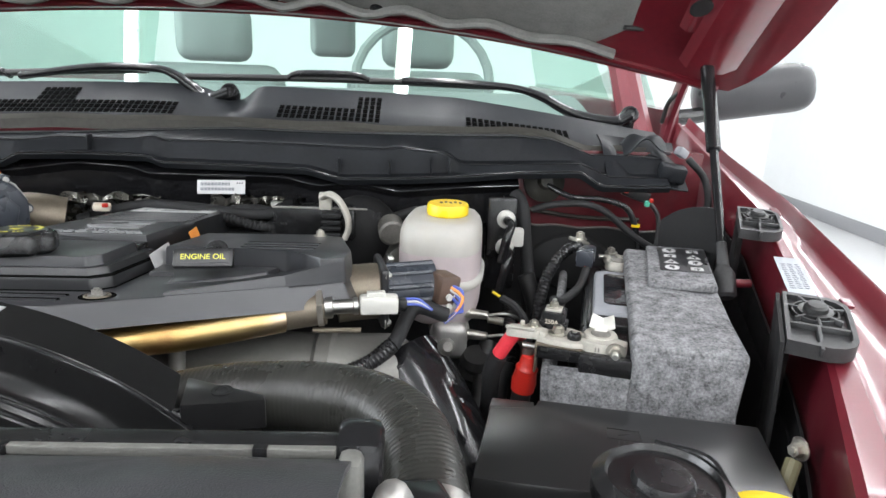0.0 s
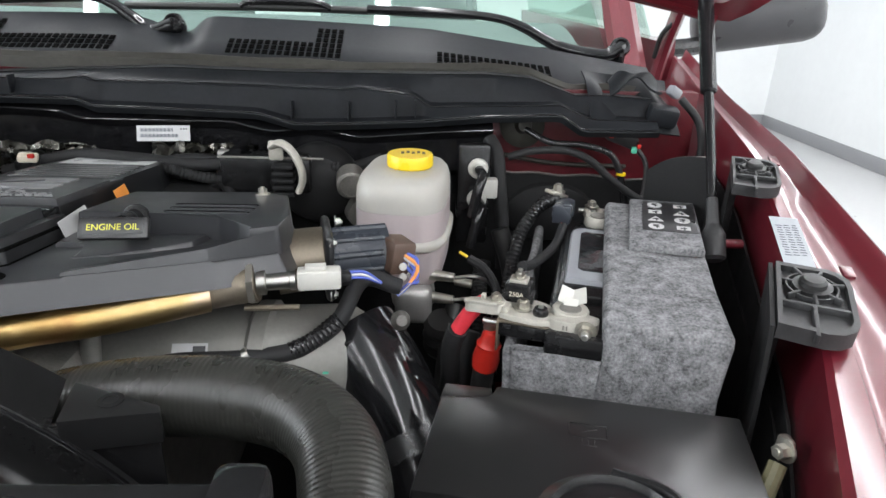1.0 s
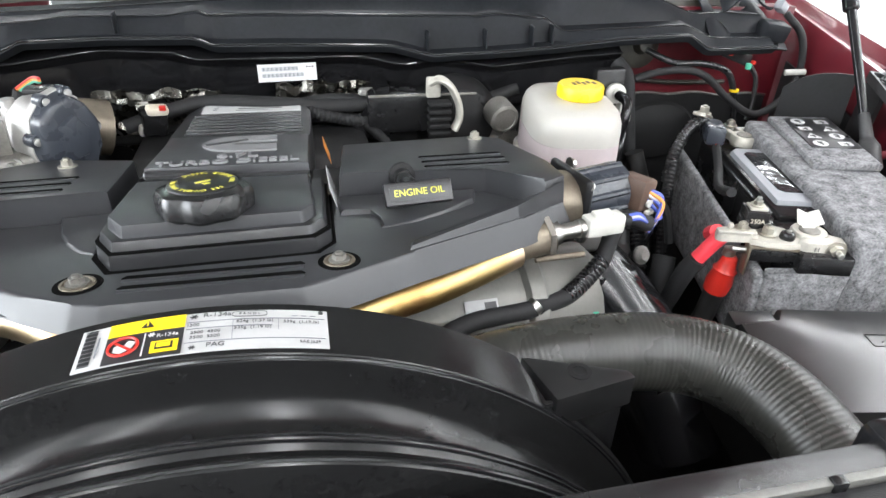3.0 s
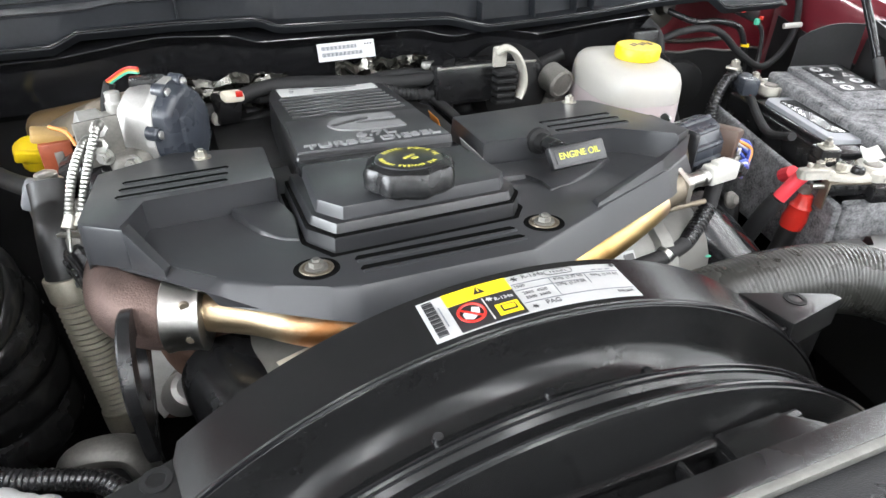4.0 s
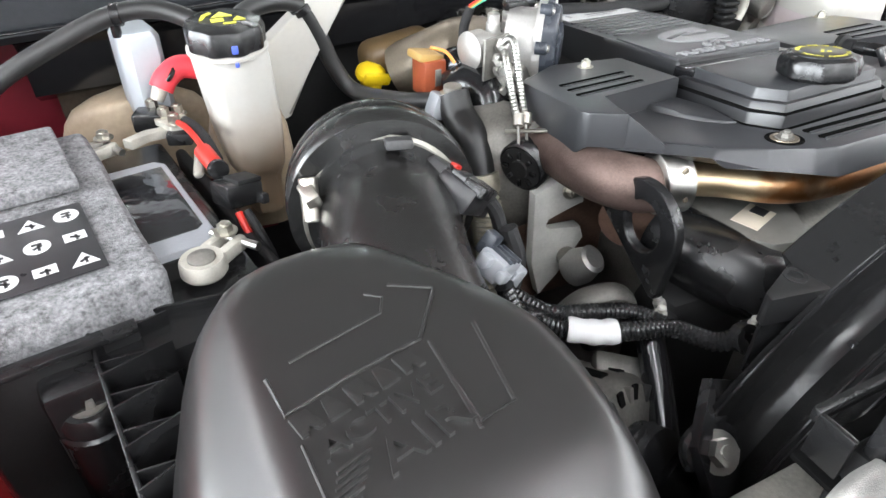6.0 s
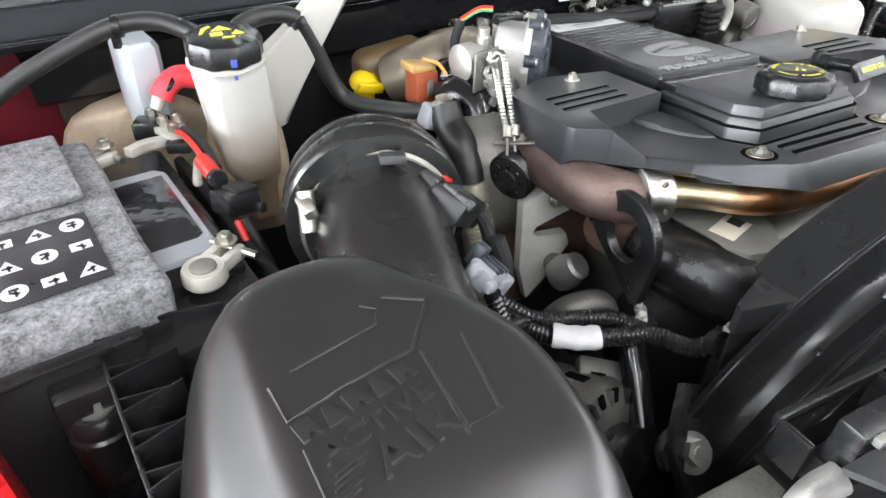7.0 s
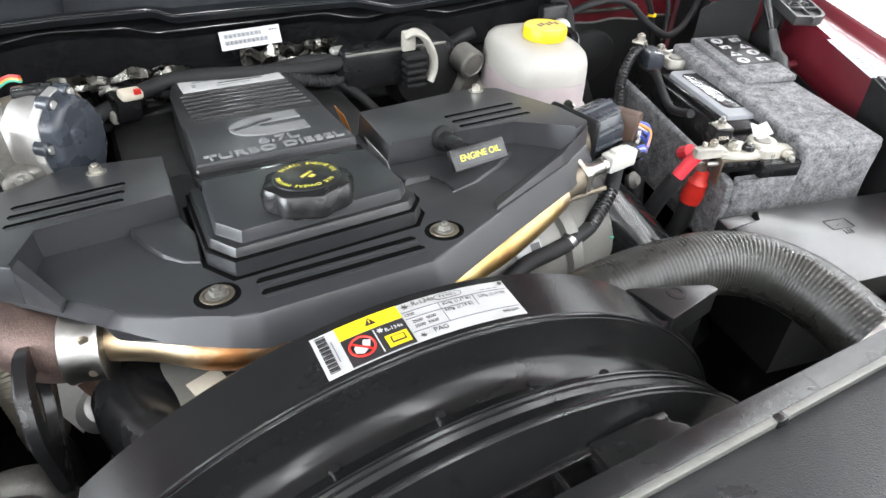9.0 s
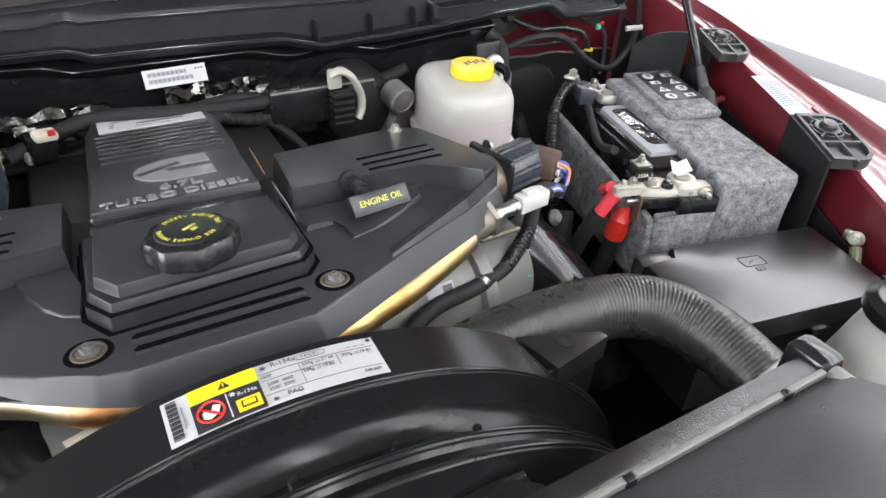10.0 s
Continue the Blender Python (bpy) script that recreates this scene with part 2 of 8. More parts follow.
# ---- shape helpers ----
def mesh_from(bm, material, angle=35):
    bmesh.ops.recalc_face_normals(bm, faces=bm.faces)
    me = bpy.data.meshes.new("mesh")
    bm.to_mesh(me)
    bm.free()
    me.materials.append(material)
    me.shade_smooth()
    me.set_sharp_from_angle(angle=radians(angle))
    return me


def part(name, bm, material, parent, label="", angle=35):
    ob = new(name, mesh_from(bm, material, angle))
    root = parent
    inv = Matrix.Identity(4)
    chain = []
    while root is not None:
        chain.append(root)
        root = root.parent
    for o in reversed(chain):
        inv = inv @ o.matrix_parent_inverse @ o.matrix_basis
    ob.parent = parent
    ob.matrix_parent_inverse = inv.inverted()
    return tagged(ob, label)


def thing(name, base, label, category, group=""):
    ob = new(name)
    ob.empty_display_size = 0.05
    ob.matrix_basis = Matrix.Translation(base)
    return tagged(ob, label, category, group)


def solid(name, bm, material, label, category="", kind="", group="", angle=35):
    return tagged(new(name, mesh_from(bm, material, angle)), label, category, group, kind)


def spline(pts, n=6, closed=False):
    """A smooth line through the points."""
    p = [Vector(q) for q in pts]
    out = []
    count = len(p) if closed else len(p) - 1
    for i in range(count):
        if closed:
            a, b, c, d = (p[(i + k) % len(p)] for k in (-1, 0, 1, 2))
        else:
            b, c = p[i], p[i + 1]
            a = p[i - 1] if i else b * 2 - c
            d = p[i + 2] if i + 2 < len(p) else c * 2 - b
        for k in range(n):
            t = k / n
            out.append(0.5 * ((2 * b) + (c - a) * t + (2 * a - 5 * b + 4 * c - d) * t * t + (3 * b - a - 3 * c + d) * t * t * t))
    if not closed:
        out.append(p[-1])
    return out


def bridge(bm, r0, r1, closed=True):
    n = len(r0)
    for i in range(n if closed else n - 1):
        j = (i + 1) % n
        bm.faces.new((r0[i], r0[j], r1[j], r1[i]))


def tube(bm, pts, radius, seg=14, smooth=6, caps=True, squash=1.0):
    """A pipe along a smooth line; radius: a number or a function of 0..1. UV: metres along, turn."""
    line = spline(pts, smooth) if smooth else [Vector(p) for p in pts]
    uv = bm.loops.layers.uv.verify()
    side = None
    rings, lens, run = [], [], 0.0
    for i, p in enumerate(line):
        d = (line[min(i + 1, len(line) - 1)] - line[max(i - 1, 0)]).normalized()
        if side is None:
            side = d.cross(Vector((0, 0, 1)) if abs(d.z) < 0.9 else Vector((1, 0, 0))).normalized()
        side = (side - d * side.dot(d)).normalized()
        up = d.cross(side)
        r = radius(i / (len(line) - 1)) if callable(radius) else radius
        rings.append([bm.verts.new(p + r * (math.cos(a) * side + squash * math.sin(a) * up)) for a in (2 * math.pi * k / seg for k in range(seg))])
        if i:
            run += (p - line[i - 1]).length
        lens.append(run)
    for i in range(len(rings) - 1):
        for k in range(seg):
            j = (k + 1) % seg
            f = bm.faces.new((rings[i][k], rings[i][j], rings[i + 1][j], rings[i + 1][k]))
            for loop, (u, v) in zip(f.loops, ((lens[i], k), (lens[i], k + 1), (lens[i + 1], k + 1), (lens[i + 1], k))):
                loop[uv].uv = (u, v / seg)
    if caps:
        bm.faces.new(rings[0][::-1])
        bm.faces.new(rings[-1])
    return bm


def corrugated(bm, pts, radius, pitch=0.006, depth=0.12, seg=12):
    """A ribbed loom along a smooth line."""
    line = spline(pts, 10)
    total = sum((line[i + 1] - line[i]).length for i in range(len(line) - 1))
    n = max(8, int(total / pitch * 2))
    even, run, i = [], 0.0, 0
    acc = [0.0]
    for k in range(len(line) - 1):
        acc.append(acc[-1] + (line[k + 1] - line[k]).length)
    for k in range(n + 1):
        s = total * k / n
        while i < len(line) - 2 and acc[i + 1] < s:
            i += 1
        f = (s - acc[i]) / max(1e-9, acc[i + 1] - acc[i])
        even.append(line[i].lerp(line[i + 1], f))
    return tube(bm, even, lambda f: radius * (1 - depth * (round(f * n) % 2)), seg, smooth=0)


def prism(bm, poly, z0, z1, bevel=0.0, inset=0.0, segs=2):
    """A slab over a polygon; inset draws the top in by that many metres."""
    n = len(poly)
    cx, cy = sum(p[0] for p in poly) / n, sum(p[1] for p in poly) / n
    lo = [bm.verts.new((p[0], p[1], z0(p[0], p[1]) if callable(z0) else z0)) for p in poly]
    hi = []
    for i, p in enumerate(poly):
        a, c = Vector(poly[i - 1]), Vector(poly[(i + 1) % n])
        q = Vector(p)
        e0, e1 = (q - a).normalized(), (c - q).normalized()
        m = (Vector((-e0.y, e0.x)) + Vector((-e1.y, e1.x)))
        m = m.normalized() if m.length > 1e-6 else Vector((0, 0))
        if (Vector((cx, cy)) - q).dot(m) < 0 and inset:
            pass
        t = q + m * inset
        hi.append(bm.verts.new((t.x, t.y, z1(t.x, t.y) if callable(z1) else z1)))
    fs = [bm.faces.new(lo[::-1]), bm.faces.new(hi)]
    bridge(bm, lo, hi)
    if bevel:
        es = {e for f in fs[1:] for e in f.edges} | {e for v in hi for e in v.link_edges}
        bmesh.ops.bevel(bm, geom=list(es), offset=bevel, segments=segs, affect="EDGES", profile=0.6, clamp_overlap=True)
    return bm


def box(bm, c, s, bevel=0.0, m=None, segs=2):
    r = bmesh.ops.create_cube(bm, size=1.0)
    vs = r["verts"]
    bmesh.ops.scale(bm, vec=s, verts=vs)
    es = list({e for v in vs for e in v.link_edges})
    if bevel:
        res = bmesh.ops.bevel(bm, geom=es, offset=bevel, segments=segs, affect="EDGES", profile=0.5, clamp_overlap=True)
        vs = list({v for f in res["faces"] for v in f.verts} | {v for v in vs if v.is_valid})
    t = Matrix.Translation(c) @ (m.to_3x3().to_4x4() if m is not None else Matrix.Identity(4))
    bmesh.ops.transform(bm, matrix=t, verts=vs)
    return bm


def cyl(bm, p0, p1, r0, r1=None, seg=20, bevel=0.0):
    p0, p1 = Vector(p0), Vector(p1)
    r1 = r0 if r1 is None else r1
    d = (p1 - p0)
    q = d.to_track_quat("Z", "Y").to_matrix().to_4x4()
    h = d.length
    prof = [(r0, 0), (r1, h)]
    if bevel:
        prof = [(r0 - bevel, 0), (r0, bevel), (r1, h - bevel), (r1 - bevel, h)]
    return lathe(bm, Matrix.Translation(p0) @ q, prof, seg)


def lathe(bm, m, prof, seg=24, wave=None):
    """A body turned round the z axis of m from (radius, height) pairs, closed at both ends."""
    rings = []
    for r, h in prof:
        rings.append([bm.verts.new(m @ Vector((r * (wave(a) if wave else 1) * math.cos(a), r * (wave(a) if wave else 1) * math.sin(a), h))) for a in (2 * math.pi * k / seg for k in range(seg))])
    for a, b in zip(rings, rings[1:]):
        bridge(bm, a, b)
    bm.faces.new(rings[0][::-1])
    bm.faces.new(rings[-1])
    return bm


def loft(bm, rings, cap=True):
    vs = [[bm.verts.new(p) for p in ring] for ring in rings]
    for a, b in zip(vs, vs[1:]):
        bridge(bm, a, b)
    if cap:
        bm.faces.new(vs[0][::-1])
        bm.faces.new(vs[-1])
    return bm


def sheet(bm, fn, nu, nv, thick=0.0):
    """A curved panel: fn(u, v) gives places for u and v in 0..1."""
    g = [[bm.verts.new(fn(i / nu, j / nv)) for j in range(nv + 1)] for i in range(nu + 1)]
    fs = [bm.faces.new((g[i][j], g[i + 1][j], g[i + 1][j + 1], g[i][j + 1])) for i in range(nu) for j in range(nv)]
    if thick:
        bmesh.ops.recalc_face_normals(bm, faces=fs)
        bmesh.ops.solidify(bm, geom=fs, thickness=thick)
    return bm


def hexbolt(bm, p, axis=(0, 0, 1), r=0.007, h=0.006, washer=1.5):
    p, axis = Vector(p), Vector(axis).normalized()
    cyl(bm, p, p + axis * 0.0015, r * washer, seg=18)
    cyl(bm, p + axis * 0.0015, p + axis * (0.0015 + h), r, r * 0.96, seg=6)
    cyl(bm, p + axis * (0.0015 + h), p + axis * (0.0035 + h), r * 0.5, seg=10)
    return bm


def letters(text, m, size, depth, material, parent, name="lettering", label=""):
    cu = bpy.data.curves.new("text", "FONT")
    cu.body, cu.size, cu.extrude, cu.align_x, cu.align_y = text, size, depth, "CENTER", "CENTER"
    ob = bpy.data.objects.new("text", cu)
    scene.collection.objects.link(ob)
    bpy.context.view_layer.update()
    me = bpy.data.meshes.new_from_object(ob.evaluated_get(bpy.context.evaluated_depsgraph_get()))
    bpy.data.objects.remove(ob)
    bm = bmesh.new()
    bm.from_mesh(me)
    bmesh.ops.transform(bm, matrix=m, verts=bm.verts)
    return part(name, bm, material, parent, label)


def N():
    return bmesh.new()


def moved(bm, m):
    bmesh.ops.transform(bm, matrix=m, verts=bm.verts)
    return bm


# ---- the workshop ----
RX0, RX1, RY0, RY1 = -5.0, 4.78, -8.0, 7.9
solid("floor", box(N(), ((RX0 + RX1) / 2, (RY0 + RY1) / 2, -0.05), (RX1 - RX0 + 0.4, RY1 - RY0 + 0.4, 0.1)), FLOOR, "light grey sealed workshop floor", "floor", "structure")
for nm, c, s in (("wall_east", (RX1 + 0.1, (RY0 + RY1) / 2, CEILING_Z / 2), (0.2, RY1 - RY0 + 0.4, CEILING_Z)), ("wall_west", (RX0 - 0.1, (RY0 + RY1) / 2, CEILING_Z / 2), (0.2, RY1 - RY0 + 0.4, CEILING_Z)),
                 ("wall_north", ((RX0 + RX1) / 2, RY1 + 0.1, CEILING_Z / 2), (RX1 - RX0, 0.2, CEILING_Z)), ("wall_south", ((RX0 + RX1) / 2, RY0 - 0.1, CEILING_Z / 2), (RX1 - RX0, 0.2, CEILING_Z))):
    bm = box(N(), c, s)
    if nm == "wall_west":
        bm = N()
        for y0, y1, z0, z1 in ((RY0 - 0.2, -2.2, 0, CEILING_Z), (3.4, RY1 + 0.2, 0, CEILING_Z), (-2.2, 3.4, 0, 0.95), (-2.2, 3.4, 3.3, CEILING_Z)):
            box(bm, (RX0 - 0.1, (y0 + y1) / 2, (z0 + z1) / 2), (0.2, y1 - y0, z1 - z0))
    solid(nm, bm, WALL, "plain white painted workshop wall", "wall", "structure")
# daylight window in the passenger-side wall
WY0, WY1, WZ0, WZ1 = -2.2, 3.4, 0.95, 3.3
win = thing("window_1", (RX0 - 0.1, (WY0 + WY1) / 2, WZ0), "wide workshop window with white frame, daylight behind", "window")
tagged(win, kind="structure")
for c, s in (((RX0 - 0.1, (WY0 + WY1) / 2, WZ0 + 0.03), (0.14, WY1 - WY0, 0.06)), ((RX0 - 0.1, (WY0 + WY1) / 2, WZ1 - 0.03), (0.14, WY1 - WY0, 0.06))):
    part("window_frame", box(N(), c, s, 0.006), WHITE, win)
for k in range(5):
    part("window_frame", box(N(), (RX0 - 0.1, WY0 + 0.03 + (WY1 - WY0 - 0.06) * k / 4, (WZ0 + WZ1) / 2), (0.13, 0.06, WZ1 - WZ0 - 0.124), 0.006), WHITE, win)
day = bpy.data.lights.new("window_daylight", "AREA")
day.shape, day.size, day.size_y, day.energy, day.color = "RECTANGLE", WZ1 - WZ0 - 0.1, WY1 - WY0 - 0.1, DAYLIGHT_WATTS, (0.90, 0.955, 1.0)
new("window_daylight", day).matrix_basis = pose(RX0 - 0.19, (WY0 + WY1) / 2, (WZ0 + WZ1) / 2, 0, -90, 0)
solid("ceiling", box(N(), ((RX0 + RX1) / 2, (RY0 + RY1) / 2, CEILING_Z + 0.1), (RX1 - RX0 + 0.4, RY1 - RY0 + 0.4, 0.2)), CEILING_GREY, "plain grey workshop ceiling", "ceiling", "structure")
for nm, c, s in (("baseboard", (RX1 - 0.008, (RY0 + RY1) / 2, 0.07), (0.016, RY1 - RY0, 0.14)), ("baseboard", ((RX0 + RX1) / 2, RY1 - 0.008, 0.07), (RX1 - RX0, 0.016, 0.14))):
    solid(nm, box(N(), c, s, 0.004), SKIRTING, "dark grey skirting along the white wall", "skirting", "structure")
for lx, ly in LIGHT_ROWS:
    lt = thing("ceiling_light", (lx, ly, CEILING_Z), "long white linear ceiling light, switched on", "lamp", "rows of ceiling lights")
    part("housing", box(N(), (lx, ly, CEILING_Z - 0.03), (0.14, 12.6, 0.058), 0.005), WHITE, lt)
    part("diffuser", box(N(), (lx, ly, CEILING_Z - 0.066), (0.10, 12.5, 0.012), 0.003), DIFFUSER, lt, "glowing diffuser")
    ar = bpy.data.lights.new("ceiling_lamp", "AREA")
    ar.shape, ar.size, ar.size_y, ar.energy, ar.color = "RECTANGLE", 0.09, 12.5, LAMP_WATTS, (0.94, 0.965, 1.0)
    new("ceiling_lamp", ar).matrix_basis = Matrix.Translation((lx, ly, CEILING_Z - 0.085))


# ---- the pickup's body round the engine bay ----
truck = thing("pickup_truck", (0, 1.0, 0.0), "dark red pickup truck with its hood propped open", "truck")


def cowl_y(x):
    return -0.02 * (x / 0.8) ** 2


def strip(section, x0, x1, n, dz=lambda x: 0.0, dy=cowl_y):
    """A moulding of one section (y, z) drawn across the bay."""
    return lambda u, v: (x0 + (x1 - x0) * u, section[round(v * (len(section) - 1))][0] + dy(x0 + (x1 - x0) * u), section[round(v * (len(section) - 1))][1] + dz(x0 + (x1 - x0) * u))


def moulding(name, section, x0, x1, material, parent, n=24, dz=lambda x: 0.0, thick=0.003, label=""):
    return part(name, sheet(N(), strip(section, x0, x1, n, dz), n, len(section) - 1, thick), material, parent, label)


CROWN = lambda x: -0.035 * (x / 0.85) ** 2
# firewall and its upper ledge
part("firewall", box(N(), (-0.2, 1.06, 1.0), (1.42, 0.03, 0.64)), BLACK_MATT, truck)
part("firewall_corner", box(N(), (0.70, 1.065, 1.02), (0.37, 0.03, 0.64)), PAINT_UNDER, truck, "dark red body metal")
part("insulation", sheet(N(), lambda u, v: (0.50 + 0.36 * u, 1.040 - 0.004 * math.sin(9 * u), 0.80 + (0.408 - 0.012 * u + 0.060 * max(0.0, 1 - u / 0.29) ** 2 + 0.002 * math.sin(23 * u)) * v), 40, 8, 0.006), BLACK_MATT, truck, "dark felt insulation mat")
part("torn_edge", tube(N(), [(0.50 + 0.36 * u, 1.034 - 0.004 * math.sin(9 * u), 1.210 - 0.012 * u + 0.060 * max(0.0, 1 - u / 0.29) ** 2 + 0.002 * math.sin(23 * u)) for u in (k / 40 for k in range(41))], 0.0022, 6, 0), GRIMY, truck, "dusty edge of the mat")
part("wall_bulge", loft(N(), [[Vector((0.655 + r * 1.5 * math.cos(a), y, 1.140 + r * math.sin(a))) for a in (k * 2 * math.pi / 28 for k in range(28))] for r, y in ((0.052, 1.034), (0.048, 1.026), (0.030, 1.020), (0.004, 1.018))]), BLACK_MATT, truck)
part("firewall_corner", box(N(), (-0.70, 1.048, 1.12), (0.46, 0.02, 0.36)), PAINT, truck, "dark red body metal")
part("insulation", sheet(N(), lambda u, v: (-0.70 + 0.26 * u, 1.030 - 0.004 * math.sin(9 * u), 1.05 + (0.200 + 0.012 * math.sin(11 * u) + 0.008 * math.sin(29 * u + 1)) * v), 40, 6, 0.008), INSULATION, truck, "dark felt insulation mat")
part("torn_edge", tube(N(), [(-0.70 + 0.26 * k / 40, 1.024 - 0.004 * math.sin(9 * k / 40), 1.252 + 0.012 * math.sin(11 * k / 40) + 0.008 * math.sin(29 * k / 40 + 1)) for k in range(41)], lambda f: 0.0022 + 0.0012 * math.sin(40 * f), 6, 0), TORN, truck, "torn tan edge of the mat")
part("body_bracket", box(N(), (-0.508, 1.030, 1.283), (0.034, 0.016, 0.028), 0.004), BLACK, truck)
for bx in (-0.705, -0.63):
    part("body_stud", cyl(N(), (bx, 1.04, 1.235), (bx, 1.012, 1.238), 0.006, 0.005, 12, 0.001), PAINT, truck)
LEDGE = [(-0.72, 1.275), (-0.30, 1.283), (-0.188, 1.299), (-0.096, 1.294), (-0.074, 1.284), (0.152, 1.285), (0.193, 1.274), (0.217, 1.272), (0.272, 1.280), (0.345, 1.266), (0.469, 1.278), (0.56, 1.284)]


def ledge_dz(x):
    for (a, p), (b, q) in zip(LEDGE, LEDGE[1:]):
        if x <= b:
            return p + (q - p) * max(0.0, (x - a) / (b - a)) - 1.281
    return 0.003


fw = [(1.045, 1.20), (1.018, 1.215), (1.012, 1.268), (1.0, 1.281), (1.03, 1.297)]
part("ledge_edge", tube(N(), [(x, 0.999 + cowl_y(x), 1.282 + ledge_dz(x)) for x in (-0.72 + 1.27 * k / 80 for k in range(81))], 0.0012, 6, 0), BLACK_GLOSS, truck)
moulding("ledge", fw, -0.72, 0.55, BLACK_GLOSS, truck, 40, ledge_dz)
# cowl mouldings


def along(x, knots):
    """Straight run between (x, value) knots."""
    for (a, p), (b, q) in zip(knots, knots[1:]):
        if x <= b:
            return p + (q - p) * max(0.0, (x - a) / (b - a))
    return knots[-1][1]


LIP = [(-0.86, 1.285), (-0.50, 1.297), (-0.30, 1.302), (-0.27, 1.316), (-0.17, 1.319), (-0.066, 1.318), (-0.045, 1.308), (0.065, 1.307), (0.193, 1.304), (0.251, 1.289), (0.347, 1.293), (0.443, 1.299), (0.54, 1.309), (0.648, 1.314), (0.684, 1.292), (0.77, 1.294), (0.84, 1.297)]
STEP = [(-0.86, 1.315), (-0.45, 1.330), (-0.26, 1.335), (-0.22, 1.341), (-0.095, 1.341), (-0.062, 1.347), (-0.047, 1.341), (0.062, 1.341), (0.168, 1.340), (0.322, 1.337), (0.343, 1.341), (0.425, 1.333), (0.452, 1.316), (0.56, 1.320), (0.65, 1.324), (0.70, 1.304), (0.84, 1.305)]
BACK = [(-0.86, 1.320), (-0.45, 1.334), (-0.21, 1.344), (-0.11, 1.350), (0.05, 1.358), (0.22, 1.356), (0.44, 1.359), (0.54, 1.362), (0.61, 1.358), (0.68, 1.334), (0.73, 1.336), (0.84, 1.33)]


def tray_pt(u, v):
    x = -0.86 + 1.66 * u
    l, s, b = along(x, LIP), along(x, STEP), along(x, BACK)
    s = min(s, b - 0.002)
    inset = 0.005 if -0.045 < x < 0.45 else 0.0
    rows = [(0.992, l - 0.012), (0.984, l - 0.003), (0.985, l), (0.994, l + 0.001), (0.997 + inset, l + 0.004), (1.003 + inset, s - 0.003), (1.007 + inset, s), (1.022, s + 0.001), (1.028, s + 0.003), (1.038, b - 0.004), (1.043, b), (1.076, b + 0.001)]
    y, z = rows[round(v * (len(rows) - 1))]
    return (x, y + cowl_y(x), z)


part("cowl_tray", sheet(N(), tray_pt, 166, 11, 0.002), TRIM, truck)
for x in (-0.16, 0.245, 0.33, 0.40, 0.43):
    part("tray_rib", box(N(), (x, 0.996 + cowl_y(x), along(x, LIP) + 0.016), (0.0025, 0.018, 0.026), 0.0008), TRIM, truck)


def seal_pt(u, v):
    x = -0.85 + 1.66 * u
    b = max(along(x, BACK) + 0.004, 1.366 + CROWN(x) if x < 0.6 else 0)
    y, z = [(1.074, b - 0.016), (1.074, b + 0.001), (1.082, b + 0.009), (1.092, b + 0.008), (1.099, b - 0.008)][round(v * 4)]
    return (x, y + cowl_y(x), z + 0.0015 * math.sin(31 * x) * math.sin(7 * x))


# glossy beads added along the tray edges to draw thin highlight lines
for nm, row, r in (("lip_edge", 2, 0.0013), ("step_edge", 6, 0.0010), ("back_edge", 10, 0.0009)):
    part(nm, tube(N(), [tray_pt(k / 110, row / 11) for k in range(111)], r, 6, 0), BLACK_GLOSS, truck, "glossy bead added to give the moulded edge a highlight")
part("weather_seal", sheet(N(), seal_pt, 110, 4, 0.003), SEAL, truck)
upper = [(1.096, 1.362), (1.104, 1.372), (1.15, 1.392), (1.205, 1.420), (1.212, 1.426), (1.222, 1.421), (1.23, 1.395)]


def cowl_top(x):
    dip = 0.028 * math.exp(-((x - 0.03) / (0.060 if x < 0.03 else 0.024)) ** 2) + 0.022 * math.exp(-((x + 0.62) / 0.05) ** 2)
    return CROWN(x) - dip - (0.03 * max(0, x - 0.45) / 0.4)


part("cowl_grille_panel", sheet(N(), lambda u, v: ((lambda x, k: (x, upper[k][0] + cowl_y(x), upper[k][1] + CROWN(x) + (cowl_top(x) - CROWN(x)) * min(1, k / 4)))(-0.86 + 1.70 * u, round(v * 6))), 160, 6, 0.003), TRIM, truck)
# grille openings as blocks painted dark for their shade, told apart one by one
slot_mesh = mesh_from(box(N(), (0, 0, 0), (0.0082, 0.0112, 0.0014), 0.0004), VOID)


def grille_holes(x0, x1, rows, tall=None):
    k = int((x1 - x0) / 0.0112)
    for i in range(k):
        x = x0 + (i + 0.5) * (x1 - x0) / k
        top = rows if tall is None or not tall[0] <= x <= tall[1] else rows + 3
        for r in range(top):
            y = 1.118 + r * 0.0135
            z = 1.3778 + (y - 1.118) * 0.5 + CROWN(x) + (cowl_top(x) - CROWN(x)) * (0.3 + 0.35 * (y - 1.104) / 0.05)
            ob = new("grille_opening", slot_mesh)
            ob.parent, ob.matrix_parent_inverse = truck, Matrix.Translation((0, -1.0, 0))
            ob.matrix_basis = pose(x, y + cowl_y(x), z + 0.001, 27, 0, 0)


grille_holes(0.116, 0.306, 3, (0.258, 0.306))
grille_holes(0.463, 0.657, 3)
grille_holes(-0.43, -0.067, 3, (-0.33, -0.26))
grille_holes(-0.70, -0.45, 3)
# corner closing pieces at the fender side
part("cowl_end", sheet(N(), lambda u, v: (0.70 + 0.14 * u, 0.988 + 0.10 * v, 1.296 + 0.07 * v - 0.012 * u + 0.014 * math.sin(9 * u + 2 * v) * math.sin(3.1 * v)), 14, 10, 0.003), TRIM, truck)
